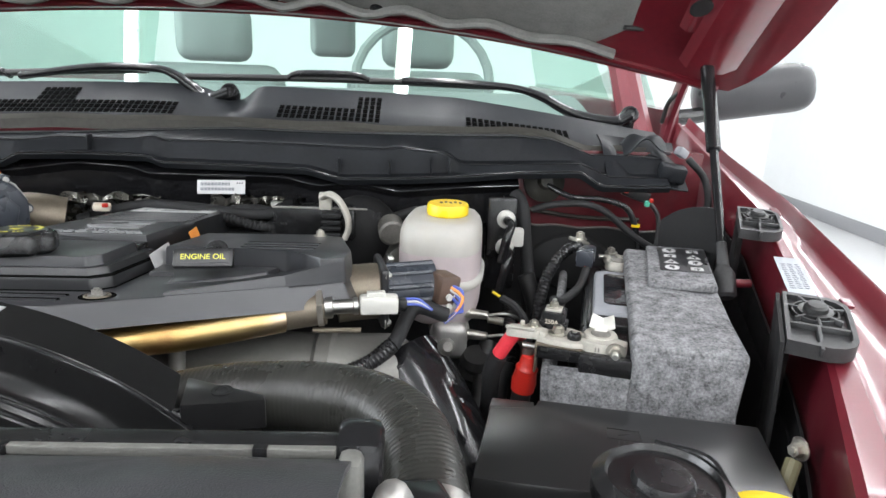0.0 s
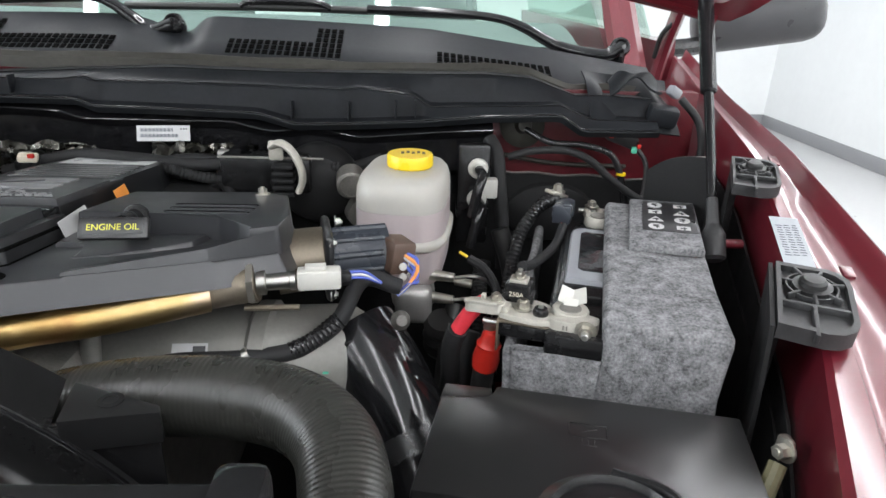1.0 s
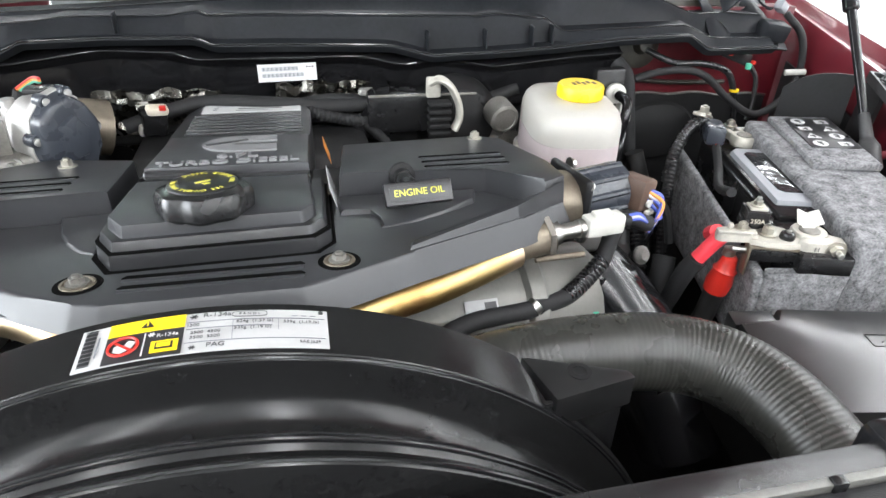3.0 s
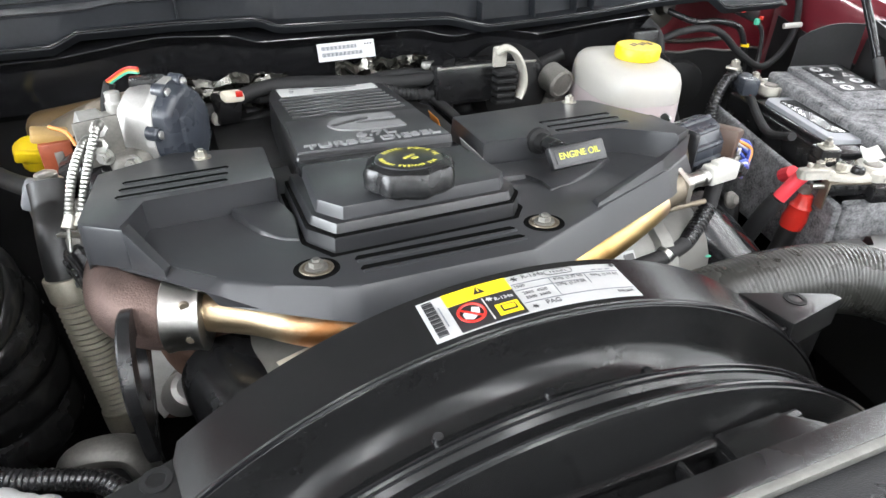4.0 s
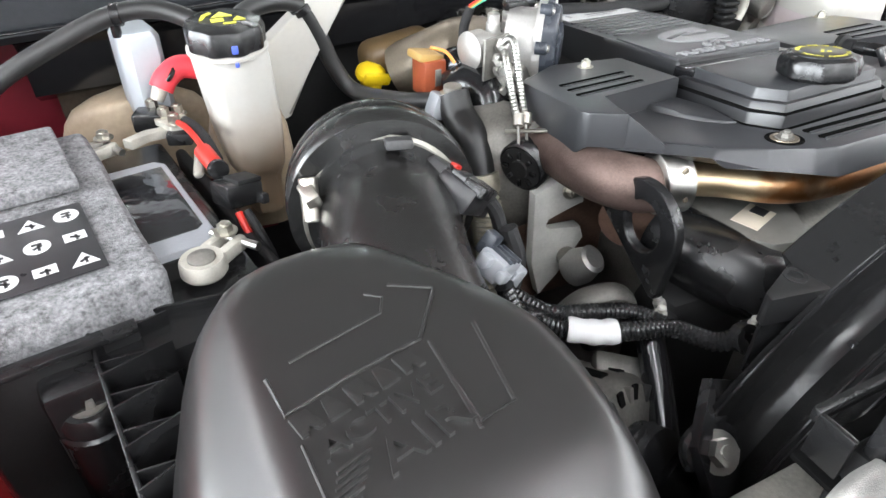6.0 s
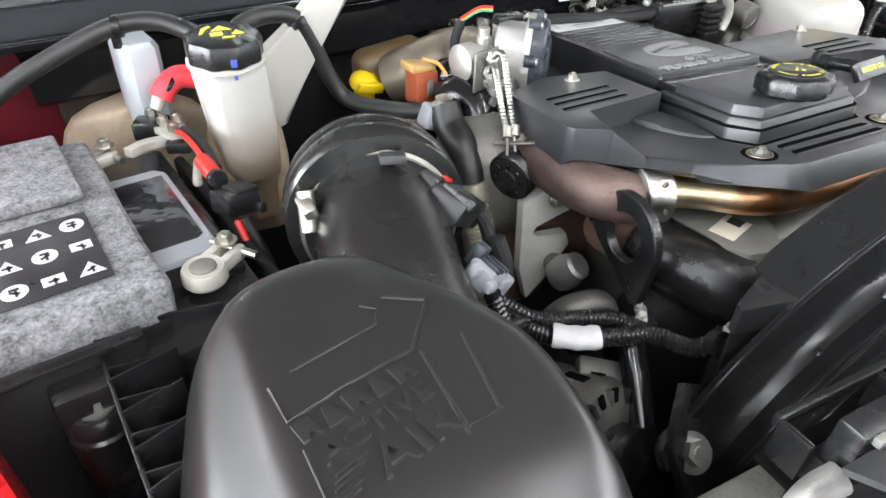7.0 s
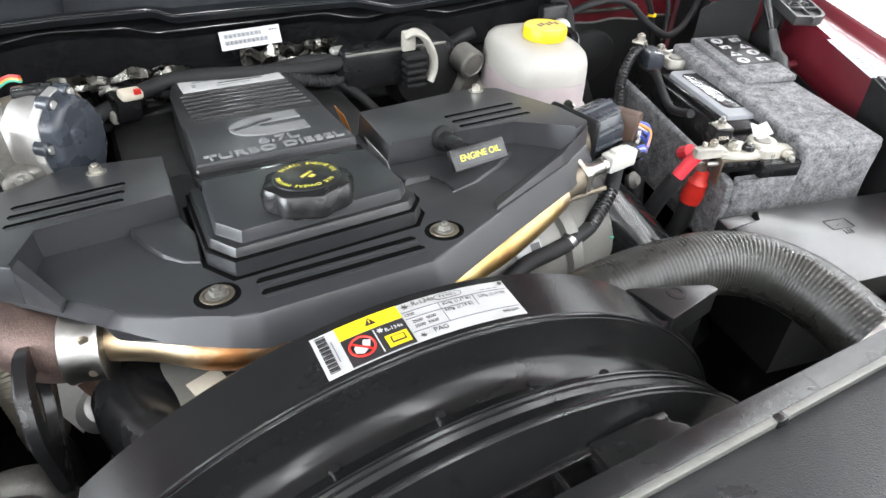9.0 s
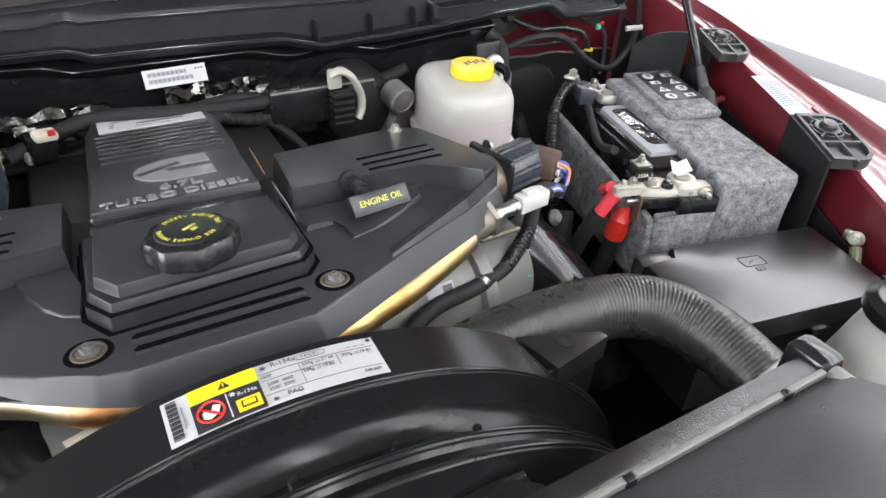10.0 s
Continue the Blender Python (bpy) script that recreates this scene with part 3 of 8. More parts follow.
part("cowl_end_step", box(N(), (0.812, 1.0, 1.312), (0.045, 0.03, 0.03), 0.006, pose(0, 0, 0, 10, 8, -6), 2), TRIM, truck)
part("cowl_end_flap", sheet(N(), lambda u, v: (0.735 + 0.075 * u, 1.06 - 0.03 * v - 0.02 * u, 1.352 + 0.022 * math.sin(3.0 * u) - 0.012 * v + 0.006 * math.sin(9 * u + 4 * v)), 14, 8, 0.003), TRIM, truck)
part("cowl_end", sheet(N(), lambda u, v: (-0.72 - 0.13 * u, 1.0 + 0.12 * v - 0.01 * u, 1.305 + 0.045 * v - 0.02 * u * v), 10, 8, 0.003), TRIM, truck)
# windshield, pillars, roof, seats
ws = part("windshield", sheet(N(), lambda u, v: ((-0.82 + 1.64 * u) * (1 - 0.14 * v), 1.26 + 0.09 - 0.09 * (2 * u - 1) ** 2 * -1 - 0.09 + 0.62 * v, 1.375 - 0.02 * (2 * u - 1) ** 2 + 0.60 * v), 20, 8, 0.005), GLASS, truck, "greenish laminated glass")
ws.visible_shadow = False
part("glass_border", sheet(N(), lambda u, v: (-0.84 + 1.68 * u, 1.245 + 0.09 * (2 * u - 1) ** 2 + 0.03 * v, 1.372 - 0.02 * (2 * u - 1) ** 2 + 0.022 * v), 20, 2, 0.004), BLACK_GLOSS, truck)
part("dashboard", sheet(N(), lambda u, v: (-0.78 + 1.56 * u, 1.40 + 0.45 * v, 1.36 + 0.05 * math.sin(v * 2.4)), 10, 6, 0.01), SEAT, truck)
for sx in (-1, 1):
    part("windshield_pillar", tube(N(), [(sx * 0.86, 1.33, 1.33), (sx * 0.84, 1.65, 1.65), (sx * 0.74, 2.0, 1.98)], 0.035, 10), PAINT, truck)
    part("cab_door", sheet(N(), lambda u, v, s=sx: (s * (0.98 - 0.03 * v * v), 1.35 + 1.9 * u, 0.55 + 0.85 * v), 6, 6, 0.03), PAINT, truck)
    part("side_glass", sheet(N(), lambda u, v, s=sx: (s * (0.95 - 0.12 * v), 1.5 + 0.3 * v + (1.7 - 0.35 * v) * u, 1.40 + 0.5 * v), 4, 4, 0.004), GLASS, truck).visible_shadow = False
part("roof", sheet(N(), lambda u, v: (-0.74 + 1.48 * u, 1.98 + 1.4 * v, 1.97 + 0.04 * math.sin(math.pi * u)), 8, 6, 0.03), GREY_PLASTIC, truck)
part("cab_floor", box(N(), (0, 2.3, 0.7), (1.9, 2.0, 0.06)), SEAT, truck)
part("rear_cab_wall", box(N(), (0, 3.3, 0.95), (1.85, 0.05, 0.7)), PAINT, truck)
for sx in (-0.34, 0.36):
    st = part("cab_seat", box(N(), (sx, 2.15, 1.15), (0.48, 0.16, 0.62), 0.05, pose(0, 0, 0, -14), 3), SEAT, truck, "grey leather seat back")
    part("headrest", box(N(), (sx, 2.25, 1.56), (0.25, 0.12, 0.19), 0.045, None, 3), SEAT, st)
part("rear_headrest", box(N(), (-0.03, 2.95, 1.6), (0.2, 0.1, 0.2), 0.04, None, 3), SEAT, truck)
part("steering_wheel", tube(N(), [(0.38 + 0.19 * math.cos(a), 1.78 + 0.06 * math.sin(a), 1.43 + 0.17 * math.sin(a)) for a in (k * 2 * math.pi / 24 for k in range(25))], 0.014, 8, 0, False), SEAT, truck)
# side mirror
mi = part("side_mirror", box(N(), (1.19, 1.52, 1.44), (0.27, 0.15, 0.115), 0.045, pose(0, 0, 0, 0, -10, -12), 4), GRILLE_PLASTIC, truck, "dark grey mirror housing")
part("mirror_arm", tube(N(), [(0.95, 1.5, 1.37), (1.05, 1.5, 1.38), (1.12, 1.52, 1.40)], 0.02, 10), BLACK, mi)
# wipers
arm_a = [(0.010, 1.206, 1.410), (-0.031, 1.206, 1.398), (-0.062, 1.209, 1.419), (-0.094, 1.212, 1.440), (-0.134, 1.215, 1.451), (-0.25, 1.225, 1.450), (-0.40, 1.235, 1.428)]
arm_b = [(0.803, 1.235, 1.392), (0.772, 1.235, 1.378), (0.692, 1.236, 1.390), (0.622, 1.238, 1.422), (0.566, 1.24, 1.437), (0.467, 1.243, 1.443), (0.34, 1.246, 1.444)]
for line, (b0, b1) in ((arm_a, ((-0.80, 1.256, 1.405), (-0.16, 1.246, 1.447))), (arm_b, ((-0.09, 1.256, 1.437), (0.53, 1.254, 1.438)))):
    wp = part("wiper", tube(N(), line, lambda f: 0.0105 + 0.0095 * max(0.0, 1 - f * 1.6), 16, 8, True, 0.7), BLACK_GLOSS, truck)
    p0 = Vector(line[0])
    part("pivot_cap", lathe(N(), Matrix.Translation(p0) @ pose(0, 0, 0, 62, 0, 0), [(0.017, -0.012), (0.018, 0.006), (0.015, 0.012), (0.012, 0.012), (0.010, 0.008), (0.004, 0.009)], 24), BLACK, wp)
    part("pivot_post", cyl(N(), p0 + Vector((0, 0.006, -0.04)), p0, 0.012, seg=16), BLACK, wp)
    bl_ = part("blade", tube(N(), [b0, tuple((Vector(b0) + Vector(b1)) / 2 + Vector((0, 0, 0.004))), b1], 0.0085, 10, 6, True, 0.8), RUBBER, wp)
    mid = Vector(b0).lerp(Vector(b1), 0.45)
    part("blade_bridge", tube(N(), [tuple(mid + Vector((-0.075, 0, 0.004))), tuple(mid + Vector((-0.05, -0.003, 0.013))), tuple(mid + Vector((0.05, -0.003, 0.014))), tuple(mid + Vector((0.085, 0, 0.004)))], 0.009, 10, 6, True, 0.8), BLACK, bl_)

# hood, hinged at the cowl


def hood_pt(x, s, d=0.0):
    zr = 1.560 - 0.108 * (abs(x) / 0.88) ** 2.2
    yr = 1.14 - 0.10 * (abs(x) / 0.9) ** 2
    return (x, yr - s * 0.76 - d * 0.6, zr + s * 0.64 - d * 0.76 + 0.0)


hood = part("hood", sheet(N(), lambda u, v: hood_pt((-1 + 2 * u) * (0.95 - 0.05 * math.exp(-18 * v)), 1.25 * v + 0.02 * abs(2 * u - 1) ** 16), 60, 40, 0.012), PAINT_UNDER, truck)
part("hood_liner", sheet(N(), lambda u, v: hood_pt((-0.72 + 1.44 * u) * (1 - 0.06 * v), 0.035 + 0.98 * v, 0.028 - 0.022 * max(abs(2 * u - 1), abs(2 * v - 1)) ** 6), 24, 16, 0.006), INSUL, hood, "soft grey sound-absorbing liner")
part("rear_frame", tube(N(), [hood_pt(-0.88 + 1.76 * k / 14, 0.012, 0.008) for k in range(15)], 0.016, 10, 3, True, 0.5), PAINT_UNDER, hood)
for sx in (-1, 1):
    part("side_frame", tube(N(), [hood_pt(sx * 0.84, 0.08 + 1.1 * k / 8, 0.02) for k in range(9)], 0.05, 10, 3, True, 0.6), PAINT_UNDER, hood)
    part("inner_rib", tube(N(), [hood_pt(sx * (0.80 - 0.005 * k), 0.14 + 0.9 * k / 8, 0.022) for k in range(9)], 0.03, 8, 3, True, 0.5), PAINT_UNDER, hood)
    part("hood_hinge", tube(N(), [(sx * 0.83, 1.12, 1.32), (sx * 0.835, 1.10, 1.40), (sx * 0.83, 1.04, 1.475)], 0.018, 8, 4, True, 0.5), PAINT, truck)
for x, q in ((0.775, 0.20), (0.80, 0.42), (0.76, 0.62), (-0.775, 0.20), (-0.80, 0.42)):
    part("pressed_hole", lathe(N(), Matrix.Translation(hood_pt(x, q, 0.052)) @ pose(0, 0, 0, 140), [(0.016, 0), (0.016, 0.002), (0.003, 0.0022)], 20), BLACK_MATT, hood)
part("liner_roll", tube(N(), [hood_pt(-0.70 + 1.40 * k / 20, 0.045 + 0.012 * math.sin(3.0 * k), 0.024) for k in range(21)], 0.012, 8, 3, True, 0.6), INSUL, hood)
for x in (-0.35, -0.12, 0.12, 0.3):
    part("liner_clip", lathe(N(), Matrix.Translation(hood_pt(x, 0.04, 0.015)) @ pose(0, 0, 0, 140), [(0.012, 0), (0.011, 0.005), (0.004, 0.008)], 14), BLACK, hood)
part("washer_hose", tube(N(), [hood_pt(0.70, 0.10, 0.02), (0.768, 1.0, 1.540), (0.814, 1.02, 1.522), (0.838, 1.04, 1.490), (0.834, 1.05, 1.456), (0.818, 1.07, 1.428), (0.817, 1.09, 1.390)], 0.004, 8), RUBBER, hood)
# gas strut on the fender side
strut = thing("gas_strut", (0.804, 0.736, 1.20), "slim black gas strut holding the open hood", "strut")
b0, t0 = Vector((0.798, 0.735, 1.205)), Vector((0.832, 0.99, 1.53))
part("rod", cyl(N(), b0 + (t0 - b0) * 0.05, b0 + (t0 - b0) * 0.52, 0.0062, seg=18), BLACK_GLOSS, strut, "glossy black tube")
part("cylinder", cyl(N(), b0 + (t0 - b0) * 0.50, b0 + (t0 - b0) * 0.97, 0.0105, seg=18, bevel=0.002), BLACK_GLOSS, strut)
sdir = (t0 - b0).normalized()
part("rod_sleeve", cyl(N(), b0 + sdir * 0.015, b0 + sdir * 0.060, 0.0085, 0.0070, 18, 0.0015), DUSTY, strut)
part("ball_joint", lathe(N(), Matrix.Translation(b0 - sdir * 0.022) @ sdir.to_track_quat("Z", "Y").to_matrix().to_4x4(), [(0.010, 0), (0.0140, 0.004), (0.0145, 0.034), (0.0115, 0.040), (0.0085, 0.046)], 20), DUSTY, strut)
part("ball_stud", cyl(N(), b0 + Vector((0.0, 0, 0.0)), b0 + Vector((0.035, 0, 0)), 0.006, seg=12), PAINT, strut)

# fenders: top flange, step, inner apron


def fender_x(y):
    """Inner top edge of the fender."""
    if y < 0.5:
        return 0.70 + 0.45 * (y - 0.30)
    return 0.79 + 0.29 * (y - 0.5) if y < 0.86 else 0.8946 + 0.10 * (y - 0.86)


def fender_crest(y):
    return max(0.898 + 0.12 * (min(y, 0.86) - 0.5), fender_x(y) + 0.025)


def fender_z(y):
    return 1.205 + 0.19 * (y - 0.45)


def fender_edge(y, s):
    """The passenger-side edge sits a little further in."""
    if s > 0:
        return fender_x(y)
    return 0.665 + 0.41 * (y - 0.30) if y < 0.86 else 0.8946 + 0.10 * (y - 0.86)


def fender_side(s):
    nm = "fender"
    prof = [(-0.10, -0.17), (-0.08, -0.05), (0.0, -0.004), (0.05, 0.0), (0.22, 0.001), (0.26, -0.006), (0.32, -0.007), (0.70, -0.004), (0.80, 0.0), (0.90, 0.009), (1.0, 0.013), (1.08, 0.008), (1.2, -0.02), (1.3, -0.06), (1.35, -0.3)]
    ys = [-0.05 + 1.38 * i / 40 for i in range(41)]
    bm = N()
    g = [[bm.verts.new((s * (fender_edge(y, s) + p[0] * (fender_crest(y) - fender_edge(y, s)) if p[0] < 1 else fender_crest(y) + 0.09 * (p[0] - 1)) if p[0] >= 0 else s * (fender_edge(y, s) + 0.08 * p[0]), y, fender_z(y) + p[1])) for p in prof] for y in ys]
    for a, b in zip(g, g[1:]):
        bridge(bm, a, b, False)
    bmesh.ops.recalc_face_normals(bm, faces=bm.faces)
    bmesh.ops.solidify(bm, geom=list(bm.faces), thickness=0.002)
    # passenger fender takes the brighter copy: side light put into the paint
    return part(nm, bm, PAINT if s > 0 else PAINT_LIT, truck, angle=25)


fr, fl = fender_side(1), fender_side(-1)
part("inner_apron", sheet(N(), lambda u, v: (fender_x(0.0 + 1.05 * u) - 0.012 - 0.01 * v, 0.0 + 1.05 * u, fender_z(1.05 * u) - 0.07 - 0.5 * v), 20, 8, 0.003), BLACK_MATT, truck)
part("inner_apron", sheet(N(), lambda u, v: (-fender_x(0.0 + 1.05 * u) + 0.03, 0.0 + 1.05 * u, fender_z(1.05 * u) - 0.16 - 0.5 * v), 20, 8, 0.003), BLACK_MATT, truck)
part("wheel_arch_liner", sheet(N(), lambda u, v: (fender_x(0.25 + 0.6 * u) - 0.06 + 0.045 * v, 0.25 + 0.60 * u, 0.9 + 0.19 * v + 0.06 * u), 14, 8, 0.004), BLACK_MATT, truck)
# dark panels added to block the bright floor showing through low gaps
part("firewall_gap_strip", box(N(), (0.0, 1.075, 0.66), (1.80, 0.03, 0.16)), BLACK_MATT, truck)
for sx in (-1, 1):
    part("side_gap_panel", box(N(), (sx * 0.70, 0.52, 0.78), (0.05, 1.08, 0.34), 0.012), BLACK_MATT, truck)
part("undertray", box(N(), (0, 0.55, 0.62), (1.7, 1.1, 0.03)), BLACK_MATT, truck)
part("front_panel", box(N(), (0, -0.02, 0.85), (1.7, 0.04, 0.55)), BLACK_MATT, truck)
for y, ln in ((0.42, 0.055), (0.60, 0.02), (0.86, 0.03)):
    part("pressed_slot", box(N(), (fender_x(y) + 0.6 * (fender_crest(y) - fender_x(y)), y, fender_z(y) - 0.004), (0.012, ln, 0.004), 0.0018, pose(0, 0, 0, 9, 0, -17)), PAINT, fr)
lab = part("fender_label", moved(box(N(), (0, 0, 0), (0.030, 0.105, 0.0006)), pose(0.838, 0.648, fender_z(0.648) + 0.0012, 10.6, 0, -17)), LABEL_BLUISH, fr, "pale rectangular paper label")
for col in range(3):
    for k in range(13):
        part("print_line", moved(box(N(), (-0.008 + 0.008 * col, -0.030 + 0.0052 * k + 0.0012 * col, 0.0006), (0.0064 - 0.001 * ((k * 7 + col) % 3), 0.0012, 0.0004)), pose(0.838, 0.648, fender_z(0.648) + 0.0012, 10.6, 0, -17)), INK_GREY, lab)


def hood_bumper(cx, cy, cz, yaw, scale=1.0):
    """A ribbed black bracket on the fender edge that the closed hood rests on."""
    hb = thing("hood_bumper_bracket", (cx, cy, cz - 0.02), "black ribbed plastic bracket with a rubber hood bumper on the fender", "bracket", "hood bumper brackets")
    m = pose(cx, cy, cz, 9, 0, yaw) @ Matrix.Diagonal((scale, scale, scale * 0.8, 1))
    out = [(-0.030, -0.050), (0.008, -0.053), (0.020, -0.050), (0.029, -0.042), (0.033, -0.03), (0.033, 0.03), (0.031, 0.042), (0.024, 0.051), (0.014, 0.055), (-0.030, 0.056)]
    inn = [(p[0] * 0.86, p[1] * 0.88) for p in out]
    bm = N()
    lo, hi, hj, lj = ([bm.verts.new((*p, z)) for p in q] for q, z in ((out, -0.012), (out, 0.008), (inn, 0.008), (inn, 0.000)))
    bridge(bm, lo, hi), bridge(bm, hi, hj), bridge(bm, hj, lj)
    bm.faces.new(lj), bm.faces.new(lo[::-1])
    part("tray", moved(bm, m), DUSTY, hb)
    part("mount_web", moved(prism(N(), [(-0.029, -0.010), (-0.018, -0.006), (-0.018, 0.045), (-0.029, 0.054)], -0.14, -0.013, 0.003), m), BLACK_MATT, hb)
    part("boss_ring", moved(lathe(N(), Matrix.Translation((0, 0.022, 0)), [(0.0225, 0), (0.0225, 0.0065), (0.0208, 0.0065), (0.0208, 0)], 28), m), DUSTY, hb)
    for a in range(7):
        an = a * math.pi / 3.5 + 0.3
        part("rib", moved(box(N(), (0.018 * math.cos(an), 0.022 + 0.022 * math.sin(an), 0.002), (0.020, 0.003, 0.012), 0.0006, pose(0, 0, 0, 0, 0, math.degrees(an))), m), DUSTY, hb)
    part("rib", moved(box(N(), (0, -0.012, 0.002), (0.056, 0.0035, 0.012), 0.0006), m), DUSTY, hb)
    part("rib", moved(box(N(), (0, -0.035, 0.002), (0.0035, 0.045, 0.012), 0.0006), m), DUSTY, hb)
    part("rubber_stop", moved(lathe(N(), Matrix.Translation((0, 0.022, -0.004)), [(0.017, 0), (0.017, 0.012), (0.012, 0.0125), (0.0115, 0.018), (0.009, 0.021), (0.003, 0.0215)], 24), m), RUBBER, hb)
    return hb


hood_bumper(0.790, 0.522, 1.233, -25)
hood_bumper(0.852, 0.775, 1.280, -22, 0.85)
hood_bumper(-0.790, 0.522, 1.233, 25)
part("splash_guard", sheet(N(), lambda u, v: (0.740 + 0.0445 * u + 0.006 * math.sin(3.1 * v), 0.489 + 0.0965 * u, 1.228 + 0.017 * u - 0.30 * v), 10, 10, 0.004), BLACK_MATT, truck)
part("splash_guard", sheet(N(), lambda u, v: (0.758 + 0.068 * u, 0.880 - 0.055 * u, 1.288 - 0.030 * (1 - u) ** 3 - 0.22 * v), 12, 8, 0.004), BLACK_MATT, truck)
for sx in (-1, 1):
    wh = part("front_wheel", lathe(N(), pose(sx * 0.86 - 0.13, 0.35, 0.41, 0, 90, 0), [(0.22, 0.0), (0.38, 0.0), (0.41, 0.03), (0.41, 0.23), (0.38, 0.26), (0.22, 0.26)], 40), RUBBER, truck)
    part("rim", lathe(N(), pose(sx * 0.86 - 0.10, 0.35, 0.41, 0, 90, 0), [(0.05, -0.01), (0.225, -0.01), (0.225, 0.21), (0.05, 0.21)], 30), ALU, wh)
    part("axle_mount", box(N(), (sx * 0.55, 0.35, 0.52), (0.5, 0.12, 0.2), 0.02), BLACK_MATT, truck)


# ---- the engine and its cover ----
SL = -0.11


def eng(bm):
    """Lean a flat-built piece with the engine, which drops towards the cab."""
    for v in bm.verts:
        v.co.z += SL * (v.co.y - 0.5)
    return bm


engine = thing("engine_block", (0, 0.75, 0.64), "grey and black diesel engine beneath its plastic cover", "engine")
part("block", box(N(), (0.0, 0.78, 0.92), (0.26, 0.62, 0.5), 0.03), ALU_DARK, engine)
part("valve_cover", box(N(), (0.0, 0.825, 1.16), (0.30, 0.47, 0.09), 0.02), BLACK_MATT, engine)
part("front_housing", box(N(), (-0.04, 0.51, 0.95), (0.36, 0.07, 0.34), 0.03), BLACK_MATT, engine)
# grey intake casting under the crossover pipe
part("intake_casting", loft(N(), [[(x, y0 + r * math.cos(a), z0 + r * math.sin(a) * 0.95) for a in (k * 2 * math.pi / 20 for k in range(20))] for x, y0, z0, r in ((0.05, 0.60, 1.10, 0.04), (0.12, 0.60, 1.105, 0.058), (0.22, 0.615, 1.105, 0.066), (0.265, 0.62, 1.10, 0.068), (0.27, 0.62, 1.10, 0.074), (0.285, 0.62, 1.10, 0.074), (0.29, 0.62, 1.10, 0.068), (0.36, 0.65, 1.09, 0.066), (0.40, 0.67, 1.06, 0.055))]), CAST_GREY, engine)
part("casting_label", moved(box(N(), (0, 0, 0), (0.034, 0.0006, 0.019)), pose(0.216, 0.565, 1.148, -42, 0, 3)), LABEL_PAPER, engine, "white label with a square code")
part("code_square", moved(box(N(), (0.009, -0.0008, 0), (0.012, 0.0006, 0.013)), pose(0.216, 0.565, 1.148, -42, 0, 3)), INK, engine)
part("boss", cyl(N(), (0.13, 0.545, 1.13), (0.13, 0.56, 1.185), 0.009, seg=12), CAST_GREY, engine)
# front left: green-grey manifold plate, elbows, gear housing
part("manifold_plate", prism(N(), [(-0.155, 0.556), (-0.160, 0.506), (-0.152, 0.482), (-0.135, 0.462), (-0.112, 0.456), (-0.090, 0.464), (-0.072, 0.49), (-0.06, 0.53), (-0.07, 0.565)], 1.162, 1.175, 0.003), CAST_GREY, engine, "grey-green cast plate")
lab = part("casting_label", moved(box(N(), (0, 0, 0), (0.042, 0.026, 0.0006), 0.0002), pose(-0.118, 0.502, 1.1762, 0, 0, 18)), CREAM, engine, "cream label with a square code")
part("code_square", moved(box(N(), (0.012, 0, 0.0008), (0.014, 0.014, 0.0006)), pose(-0.118, 0.502, 1.1762, 0, 0, 18)), INK, lab)
part("casting_label", prism(N(), [(-0.134, 0.470), (-0.114, 0.456), (-0.118, 0.448), (-0.135, 0.451)], 1.160, 1.1612), PAPER, engine, "small white label")
part("air_elbow", tube(N(), [(-0.176, 0.55, 1.142), (-0.172, 0.525, 1.142), (-0.160, 0.490, 1.140), (-0.135, 0.458, 1.130), (-0.08, 0.435, 1.110)], 0.037, 28, 8), BLACK, engine)
part("gear_housing", moved(prism(N(), [(-0.267, 1.158), (-0.241, 1.168), (-0.208, 1.163), (-0.201, 1.133), (-0.247, 1.124), (-0.252, 1.114), (-0.244, 1.107), (-0.201, 1.102), (-0.194, 1.084), (-0.225, 1.039), (-0.247, 1.015), (-0.262, 1.066)], -0.006, 0.006, 0.002), Matrix.Translation((0, 0.652, 0)) @ pose(0, 0, 0, 90)), PLATE, engine, "pale cast aluminium bracket")
part("timing_case", box(N(), (-0.195, 0.70, 1.08), (0.12, 0.05, 0.2), 0.012), RUST, engine, "rust-stained iron casting")
part("housing_boss", lathe(N(), Matrix.Translation((-0.219, 0.64, 1.068)) @ pose(0, 0, 0, 75, 0, -15), [(0.012, 0), (0.013, 0.014), (0.010, 0.020), (0.005, 0.021)], 24), ALU_DARK, engine)
part("housing_bolt", hexbolt(N(), (-0.225, 0.643, 1.156), (0, -1, 0.2), 0.007, 0.008), ZINC, engine)
TEAR = [(0.0435 * math.cos(radians(a)), 0.0435 * math.sin(radians(a))) for a in range(-15, 131, 8)] + [(-0.070, 0.006), (-0.066, -0.004), (0.030, -0.062), (0.036, -0.058)]


def tear_reach(a):
    """Distance from the hole's middle to the plate's edge in one direction."""
    best, c, d = 0.03, math.cos(a), math.sin(a)
    for (x0, z0), (x1, z1) in zip(TEAR, TEAR[1:] + TEAR[:1]):
        den = c * (z1 - z0) - d * (x1 - x0)
        if abs(den) > 1e-9:
            r, f = (x0 * (z1 - z0) - z0 * (x1 - x0)) / den, (x0 * d - z0 * c) / den
            if r > 0 and -0.001 <= f <= 1.001:
                best = max(best, r)
    return best


ey = N()
rings = []
